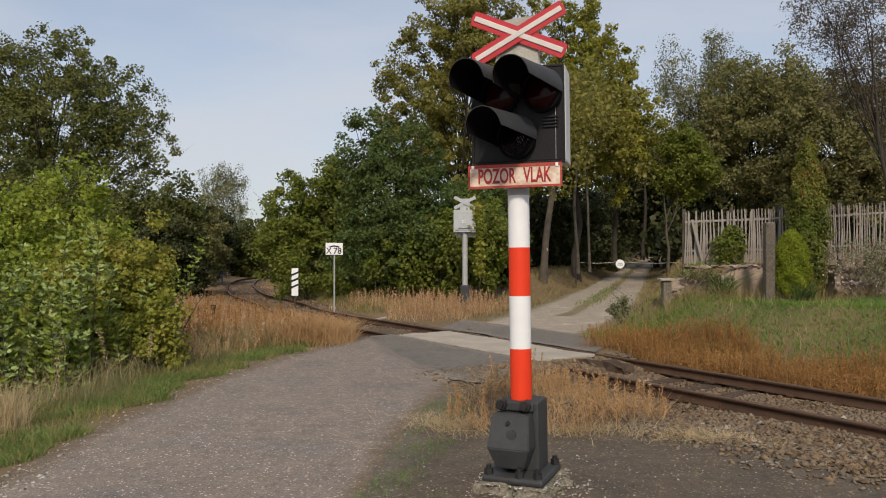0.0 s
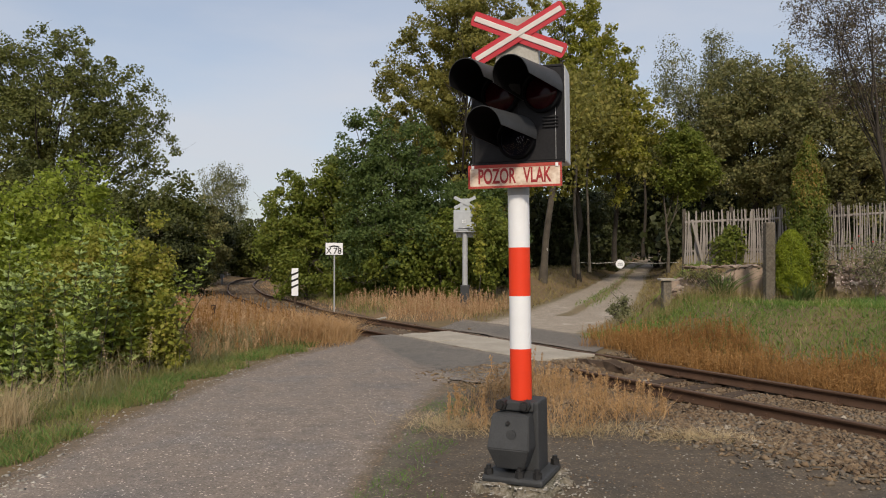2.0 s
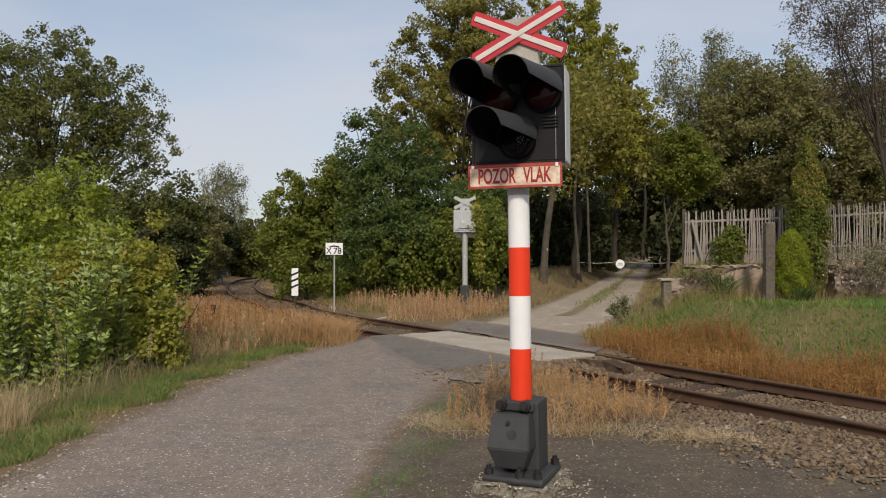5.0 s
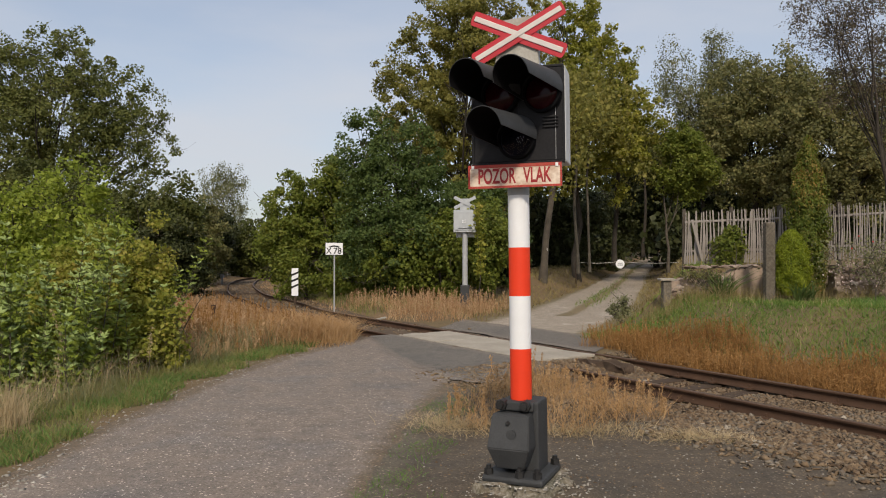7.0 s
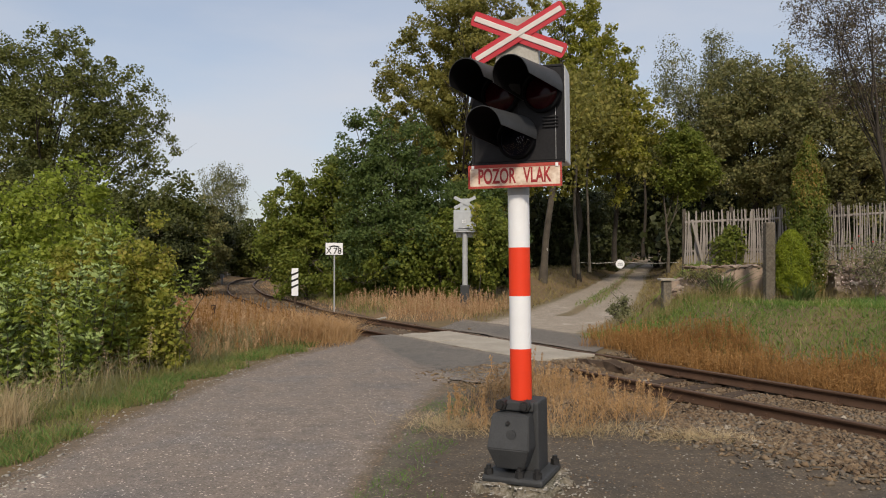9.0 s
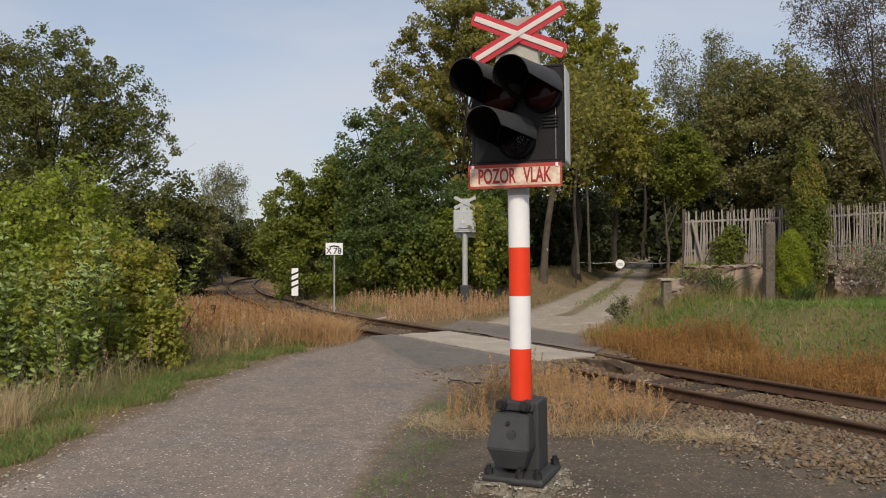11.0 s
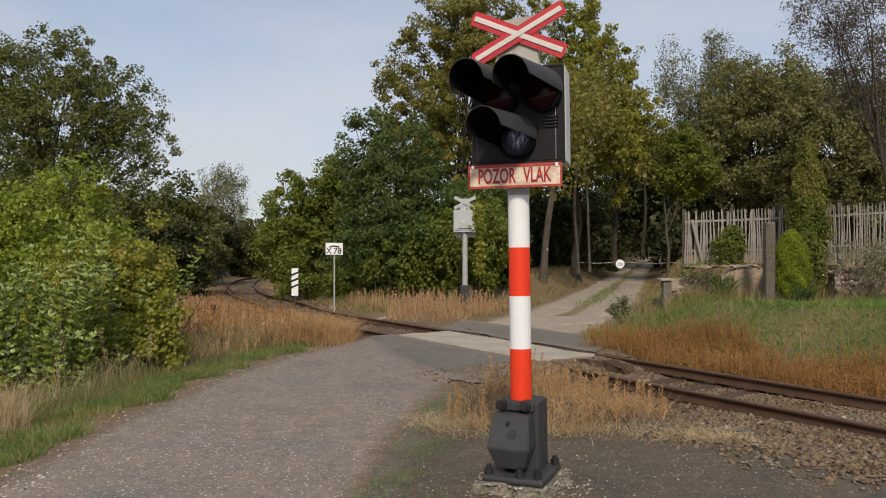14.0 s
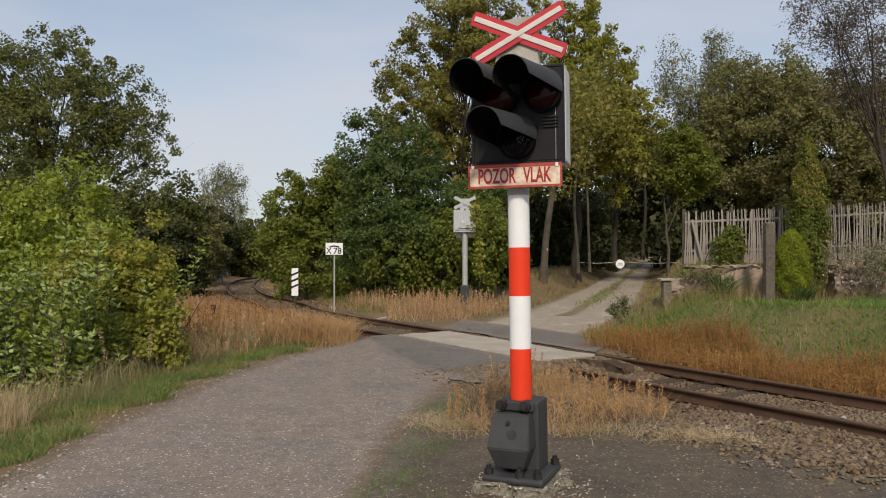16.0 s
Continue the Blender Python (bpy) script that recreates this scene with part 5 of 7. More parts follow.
D = 23.0
x, z = at(591.5, 439, D)
sign = tagged(new("track_sign"), "small white board on a thin pole reading X 78", "railway sign")
sign.matrix_basis = pose(x, D, z - 0.03, 0, 0, 4)
part("board", boxed(-0.268, 0.268, -0.012, 0.012, -0.185, 0.185, 0.006), M_WHITE, sign, "white board with a dark edge")
part("board_edge", boxed(-0.28, 0.28, -0.004, 0.014, -0.197, 0.197, 0.004), M_SIGNBLACK, sign)
letters("lettering", "X", 0.26, 0.002, M_SIGNBLACK, sign, pose(-0.165, -0.015, -0.07, 90, 0, 0), 0.85, "", 0.003)
letters("lettering", "78", 0.26, 0.002, M_SIGNBLACK, sign, pose(0.10, -0.015, -0.07, 90, 0, 0), 1.0, "", 0.003)
bm = bmesh.new()
arc = [(math.sin(a) * 0.36, math.cos(a) * 0.36 - 0.25) for a in np.linspace(-0.5, 0.5, 9)]
arc += [(math.sin(a) * 0.31, math.cos(a) * 0.31 - 0.245) for a in np.linspace(0.42, -0.42, 9)]
prism(bm, arc, -0.017, -0.012)
part("arc_mark", bm, M_SIGNBLACK, sign)
part("pole", rodded((0, 0.02, -0.2), (0, 0.02, -z - 0.2), 0.024, 0.024, 10), M_GREY, sign)

D = 25.5
x, z0 = at(522, 524, D)
_, z1 = at(522, 475, D)
hm = z1 - z0
mk = tagged(new("striped_marker"), "white marker board with black diagonal stripes", "railway sign")
mk.matrix_basis = pose(x, D, z0, 0, 0, 8)
part("board", boxed(-0.115, 0.115, -0.03, 0.03, 0.0, hm, 0.008), M_WHITE, mk)
for f in (0.34, 0.56, 0.78):
    bm = bmesh.new()
    c = hm * f
    prism(bm, [(-0.115, c - 0.065), (0.115, c + 0.035), (0.115, c + 0.105), (-0.115, c + 0.005)], -0.034, -0.029)
    part("stripe", bm, M_SIGNBLACK, mk)
part("stake", boxed(-0.03, 0.03, 0.0, 0.04, -0.5, 0.03, 0.006), M_SLEEPER, mk)

D = 40.0
x, z = at(1097.5, 467.5, D)
bar = tagged(new("chain_barrier"), "round white no-entry disc hung on a chain across the lane", "barrier")
bar.matrix_basis = pose(x, D, 0, 0, 0, 0)
bm = rodded((0, -0.01, z), (0, 0.01, z), 0.24, 0.24, 24)
disc = part("disc", bm, M_WHITE, bar, "weathered white disc")
part("bar_mark", boxed(-0.13, 0.13, -0.016, -0.011, z + 0.02, z + 0.06), M_GREY, disc)
part("bar_mark", boxed(-0.15, 0.15, -0.016, -0.011, z - 0.08, z - 0.03), M_GREY, disc)
q = np.linspace(-1, 1, 15)
for a, b in ((-2.4, -0.2), (0.2, 3.4)):
    xs = (a + b) / 2 + q * (b - a) / 2
    V, Fq = tube(np.column_stack([xs, 0 * xs, z + 0.12 + 0.10 * (q ** 2 - 1) * 0.8]), np.full(15, 0.016), 6)
    part("chain", np_mesh("chain", V, [Fq], [M_BOARD]), None, bar)
for a in (-2.4, 3.4):
    part("stake", rodded((a, 0, height(x + a, D) - 0.2), (a, 0, z + 0.22), 0.035, 0.03, 8), M_SLEEPER, bar)

# a short iron marker in the meadow
x, z = at(378, 548, 17.5)
mkr = tagged(new("iron_stake"), "short rusty iron stake in the meadow", "stake")
mkr.location = (x, 17.5, z - 0.45)
part("stake_shaft", boxed(-0.035, 0.035, -0.02, 0.02, -0.2, 0.5, 0.006), M_RAIL, mkr)
part("stake_cap", boxed(-0.05, 0.05, -0.03, 0.03, 0.46, 0.56, 0.008), M_RAIL, mkr)

# pale board dropped beside the far rail
brd = tagged(new("loose_board"), "pale weathered board lying beside the rail", "plank")
x, z = at(669, 555, 21.0)
brd.matrix_basis = pose(x, 21.0, height(x, 21.0) + 0.07, 3, -9, 28)
part("board", boxed(-0.25, 0.25, -0.05, 0.05, -0.015, 0.015, 0.004), M_BOARD, brd)
# grey post at the far end of the curve
gps = tagged(new("distance_post"), "small grey post beside the distant curve", "post")
x, z = at(393, 500, 50.0)
gps.location = (x, 50.0, height(x, 50.0))
part("post_shaft", boxed(-0.06, 0.06, -0.05, 0.05, -0.2, 0.75, 0.01), M_GREY, gps)
part("post_head", boxed(-0.13, 0.13, -0.03, 0.03, 0.5, 0.72, 0.008), M_GREY, gps)


# worn guard block at the end of the slabs
blk = tagged(new("timber_block"), "dark rotten timber block lying at the rail", "timber")
c = ts(8.6, 0.1)
blk.matrix_basis = pose(c[0], c[1], -0.06, 0, 0, -50)
bm = boxed(-0.46, 0.46, -0.15, 0.15, -0.08, 0.06, 0.03)
bmesh.ops.subdivide_edges(bm, edges=list(bm.edges), cuts=4, use_grid_fill=True)
for v in bm.verts:
    v.co += Vector(noise.noise_vector(v.co * 7)) * 0.09
part("timber", bm, M_SLEEPER, blk)


# ---- garden: wall, fence, plants ----
def gate_wall():
    w = tagged(new("garden_wall"), "low crumbling plastered retaining wall below the fence", "wall", kind="structure")
    rng = np.random.default_rng(5)
    for px0, px1, t0, t1, mat_ in ((1188, 1300, 497, 480, M_WALL), (1300, 1350, 476, 474, M_WALL), (1350, 1480, 478, 482, M_WALL), (1480, 1620, 470, 462, M_WALL)):
        D = 16.4 if px0 < 1480 else 15.6
        x0, z0 = at(px0, t0, D)
        x1, z1 = at(px1, t1, D)
        n = 14
        xs = np.linspace(x0, x1, n)
        top = np.linspace(z0, z1, n) + rng.normal(size=n) * 0.025
        bm = bmesh.new()
        lo = min(height(a, D - 0.2) for a in (x0, x1)) - 0.3
        pts = [(x0, lo)] + list(zip(xs, top)) + [(x1, lo)]
        prism(bm, pts, D + rng.uniform(0, 0.04), D + 0.35)
        part("wall_piece", bm, mat_, w)
    x0, z0 = at(1178, 497, 16.0)
    bm = boxed(x0 - 0.06, x0 + 0.12, 15.95, 16.15, height(x0, 16) - 0.1, z0, 0.02)
    part("wall_pier", bm, M_POST, w)
    part("pier_cap", boxed(x0 - 0.13, x0 + 0.18, 15.9, 16.2, z0, z0 + 0.05, 0.012), M_CONC, w)


gate_wall()


def rubble(px0, px1, top0, top1, bottom, d, n, seed, flat=False):
    """Single rough stones set proud in the face, or on the top, of the garden wall."""
    rng = np.random.default_rng(seed)
    w = bpy.data.objects["garden_wall"]
    for i in range(n):
        f = (i + rng.uniform(0.2, 0.8)) / n
        px = px0 + (px1 - px0) * f if flat else px0 + (px1 - px0) * rng.uniform()
        tp = top0 + (top1 - top0) * (px - px0) / (px1 - px0)
        x, z = at(px, tp if flat else tp + 6 + (bottom - tp - 6) * rng.uniform(), d)
        ob = new("wall_stone", RUBBLE[i % len(RUBBLE)])
        ob.parent = w
        k = rng.uniform(0.055, 0.10)
        ob.matrix_local = pose(x, d + (0.15 if flat else 0.012), z, rng.uniform(-15, 15), rng.uniform(-20, 20), rng.uniform(-20, 20)) @ Matrix.Diagonal((k * 1.3, k * (1.3 if flat else 0.5), k * (0.45 if flat else 0.8), 1))


RUBBLE = []
rng = np.random.default_rng(63)
for i in range(7):
    bm = bmesh.new()
    for q in unit(rng.normal(size=(14, 3))):
        bm.verts.new(q)
    hull = bmesh.ops.convex_hull(bm, input=list(bm.verts))
    bmesh.ops.delete(bm, geom=[g for g in hull["geom_interior"] if isinstance(g, bmesh.types.BMVert)], context="VERTS")
    bmesh.ops.recalc_face_normals(bm, faces=bm.faces)
    me = bpy.data.meshes.new("wall_stone")
    bm.to_mesh(me)
    bm.free()
    me.materials.append(M_RUBBLE)
    RUBBLE.append(me)
rubble(1192, 1296, 500, 482, 528, 16.38, 70, 64)
rubble(1480, 1566, 472, 466, 520, 15.58, 60, 65)
rubble(1215, 1348, 474, 471, 0, 16.3, 24, 66, True)

PIK, STICK = [], []
for h in (1.225, 1.24, 1.25, 1.26, 1.275, 1.21):
    for kind, wide in ((PIK, 0.018), (STICK, 0.0115)):
        bm = bmesh.new()
        box(bm, -wide, wide, -0.010, 0.010, 0, h * 0.5, 0.003)
        box(bm, -wide * 0.9, wide * 0.9, -0.010, 0.010, h * 0.5, h, 0.003)
        for v in bm.verts:
            v.co.x += math.sin(v.co.z * 3 + h * 40) * 0.014
            if v.co.z > h - 0.012:
                v.co.x *= 0.6
        me = bpy.data.meshes.new("picket")
        bm.to_mesh(me)
        bm.free()
        me.materials.append(M_FENCE)
        kind.append(me)


def fence(p0, p1, n, seed, label, meshes, gaps=0.0):
    rng = np.random.default_rng(seed)
    f = tagged(new("picket_fence"), label, "fence", "garden fences")
    a, b = np.array(p0), np.array(p1)
    ang = math.degrees(math.atan2(b[1] - a[1], b[0] - a[0]))
    for i in range(n):
        q = min(1.0, max(0.0, (i + rng.uniform(-0.2, 0.2)) / (n - 1)))
        if rng.uniform() < gaps:
            continue
        c = a + (b - a) * q
        ob = new("picket", meshes[rng.integers(6)])
        ob.parent = f
        ob.matrix_local = pose(c[0], c[1] + rng.uniform(-0.008, 0.008), c[2] - 0.03 + rng.normal() * 0.012, 0, rng.normal() * 1.2, ang + rng.uniform(-12, 12))
    for zz in (0.28, 0.98):
        bm = bmesh.new()
        rod(bm, a + np.array([0, 0.045, zz]), b + np.array([0, 0.045, zz]), 0.03, 0.03, 6)
        part("fence_rail", bm, M_FENCE, f)
    for q in (0.0, 0.5, 1.0):
        c = a + (b - a) * q
        part("fence_post", rodded((c[0], c[1] + 0.1, c[2] - 0.6), (c[0], c[1] + 0.1, c[2] + 1.3), 0.05, 0.045, 8), M_BARK, f)


def fp(px, py, d):
    x, z = at(px, py, d)
    return (x, d, z)


fence(fp(1213, 466, 17.6), fp(1385, 462, 17.0), 45, 1, "weathered grey picket fence with crooked slats on the wall", PIK)
fence(fp(1382, 463, 17.2), fp(1600, 452, 16.6), 60, 2, "weathered grey picket fence behind the roses", STICK, 0.06)
# braced leaning slats
lean = tagged(new("spare_slat"), "loose grey slat leaning on the fence", "plank")
lean.matrix_basis = pose(*fp(1243, 462, 17.4), 0, -14, 0)
part("slat", boxed(-0.03, 0.03, -0.012, 0.012, 0, 1.0, 0.004), M_FENCE, lean)

# concrete gate post wrapped in mesh
x, z = at(1361, 525, 15.2)
gp = tagged(new("concrete_post"), "mossy concrete post with a roll of wire mesh", "post")
gp.location = (x, 15.2, z - 0.15)
part("shaft", boxed(-0.095, 0.095, -0.08, 0.08, 0, 1.68, 0.02), M_POST, gp)
pieces = []
for k in range(9):
    for turn in (1, -1):
        zz = np.linspace(0.06, 1.64, 40)
        a = turn * zz * 7.5 + k * 2 * np.pi / 9
        pieces.append(tube(np.column_stack([0.128 * np.cos(a), 0.118 * np.sin(a), zz]), np.full(40, 0.0030), 3))
V, Fq = merged(pieces)
part("wire_mesh", np_mesh("wire_mesh", V, [Fq], [M_PALEBARK]), None, gp)


def conifer(name, x, y, z, h, r, material, label, seed, n=9000, power=0.7, leaf=0.10, egg=False):
    rng = np.random.default_rng(seed)
    t = tagged(new(name), label, "shrub")
    t.location = (x, y, z)
    part("trunk", rodded((0, 0, -0.1), (0, 0, h * 0.85), r * 0.14, 0.015, 8), M_BARK, t)
    u = rng.uniform(0.02, 1, n) ** 1.1
    prof = r * np.clip(np.sin(np.pi * np.clip(u * 0.82 + 0.18, 0, 1)) ** power, 0.03, None) 
    if egg:
        prof = r * np.sqrt(np.clip(1 - ((u - 0.40) / np.where(u < 0.40, 0.52, 0.61)) ** 2, 0.004, 1)) ** 1.15
    a = rng.uniform(0, 2 * np.pi, n)
    prof = prof * (1 + (0.3 if egg else 1.0) * (0.16 * np.sin(u * 23 + a * 3) + 0.13 * np.sin(u * 47 - a * 5) + rng.normal(size=n) * 0.06))
    rr = prof * rng.uniform(0.35, 1.06, n) ** 0.5 * (1 + 0.12 * np.sin(a * 5 + u * 13))
    out = np.column_stack([np.cos(a), np.sin(a), np.full(n, 0.2)])
    pos = np.column_stack([np.cos(a) * rr, np.sin(a) * rr, u * h])
    V, Fq = leaves(rng, pos, leaf, leaf * 0.45, out * 1.3, 0.1, -0.8)
    part("foliage", np_mesh("foliage", V, [Fq], [material]), None, t)


x, z = at(1426, 515, 16.0)
conifer("columnar_thuja", x, 15.9, z - 0.1, 3.45, 0.38, L_THUJA, "tall columnar thuja with browning tips in the garden", 31, 30000, 0.6, 0.062)
x, z = at(1400, 516, 15.3)
conifer("golden_thuja", x, 15.3, z - 0.1, 1.38, 0.36, L_GOLD, "round golden-green dwarf thuja", 32, 26000, 0.75, 0.034, True)


def yucca(px, py, d, r, seed):
    rng = np.random.default_rng(seed)
    x, z = at(px, py, d)
    t = tagged(new("sword_leaf_plant"), "clump of dark sword-shaped leaves below the wall", "plant")
    t.location = (x, d, z)
    n = 90
    V, Fq = blades(rng, rng.normal(size=(n, 2)) * 0.09, r, 0.016, 1.0, np.zeros(n))
    part("leaf_clump", np_mesh("leaf_clump", V, [Fq], [L_DARK]), None, t)


yucca(1275, 532, 15.7, 0.62, 41)
yucca(1420, 535, 14.9, 0.4, 42)


def shrub(name, px, py, d, lobes, material, label, seed, **k):
    x, z = at(px, py, d)
    opts = dict(clusters=60, per=60, csize=0.25, leaf=0.08, trunk_r=0.04, limbs=14, category="shrub", stems=3)
    opts.update(k)
    return tree(name, x, d, z, lobes, material, label, seed, **opts)


shrub("fence_shrub", 1292, 462, 17.2, [(0, 0, 0.3, 0.26, 0.15, 0.34), (0.1, 0, 0.6, 0.13, 0.1, 0.15)], L_MID, "green shrub growing through the fence", 51)
shrub("rose_bush", 1490, 500, 15.4, [(0, 0, 0.55, 0.5, 0.35, 0.5), (0.9, 0, 0.6, 0.6, 0.4, 0.55)], L_GREYG, "straggly rose bush with a few red blooms", 52, clusters=44, per=16, leaf=0.055, limbs=8, twigs=14, trunk_r=0.015)
shrub("rose_bush", 1555, 510, 15.0, [(0, 0, 0.45, 0.5, 0.3, 0.45)], L_GREYG, "straggly grey-green bush at the wall", 53, clusters=36, per=24, leaf=0.055, limbs=6, twigs=12, trunk_r=0.015)
shrub("wall_moss_shrub", 1240, 490, 16.2, [(0, 0, 0.05, 0.6, 0.2, 0.10)], L_BROWN, "brown creeping plant on the wall top", 54, clusters=22, per=34, csize=0.12, leaf=0.045)
for i, (px, py) in enumerate(((1520, 418), (1545, 428), (1508, 440))):
    x, z = at(px, py, 15.2)
    bm = bmesh.new()
    bmesh.ops.create_icosphere(bm, subdivisions=2, radius=0.018)
    for v in bm.verts:
        v.co *= 1 + 0.25 * noise.noise(v.co * 40)
    ob = part("rose_bloom", bm, L_FLOWER)
    ob.location = (x, 15.2, z)
    tagged(ob, "small red rose bloom on the bush", "flower", "rose blooms")
shrub("weed_bush", 1098, 566, 14.3, [(0, 0, 0.18, 0.22, 0.2, 0.26)], L_GREYG, "small grey-green weed at the lane edge", 55, clusters=30, per=34, csize=0.12, leaf=0.045, trunk_r=0.012, limbs=5, twigs=12, stems=1)

rng = np.random.default_rng(57)
C_ = np.array([fp(1520, 490, 15.25)]) + rng.normal(size=(190, 3)) * [0.42, 0.08, 0.22]
V, Fq = leaves(rng, C_, 0.035, 0.032)
stuff("aster_blooms", [(V, Fq)], L_PINK, "small pale pink asters before the garden wall", "flowers")

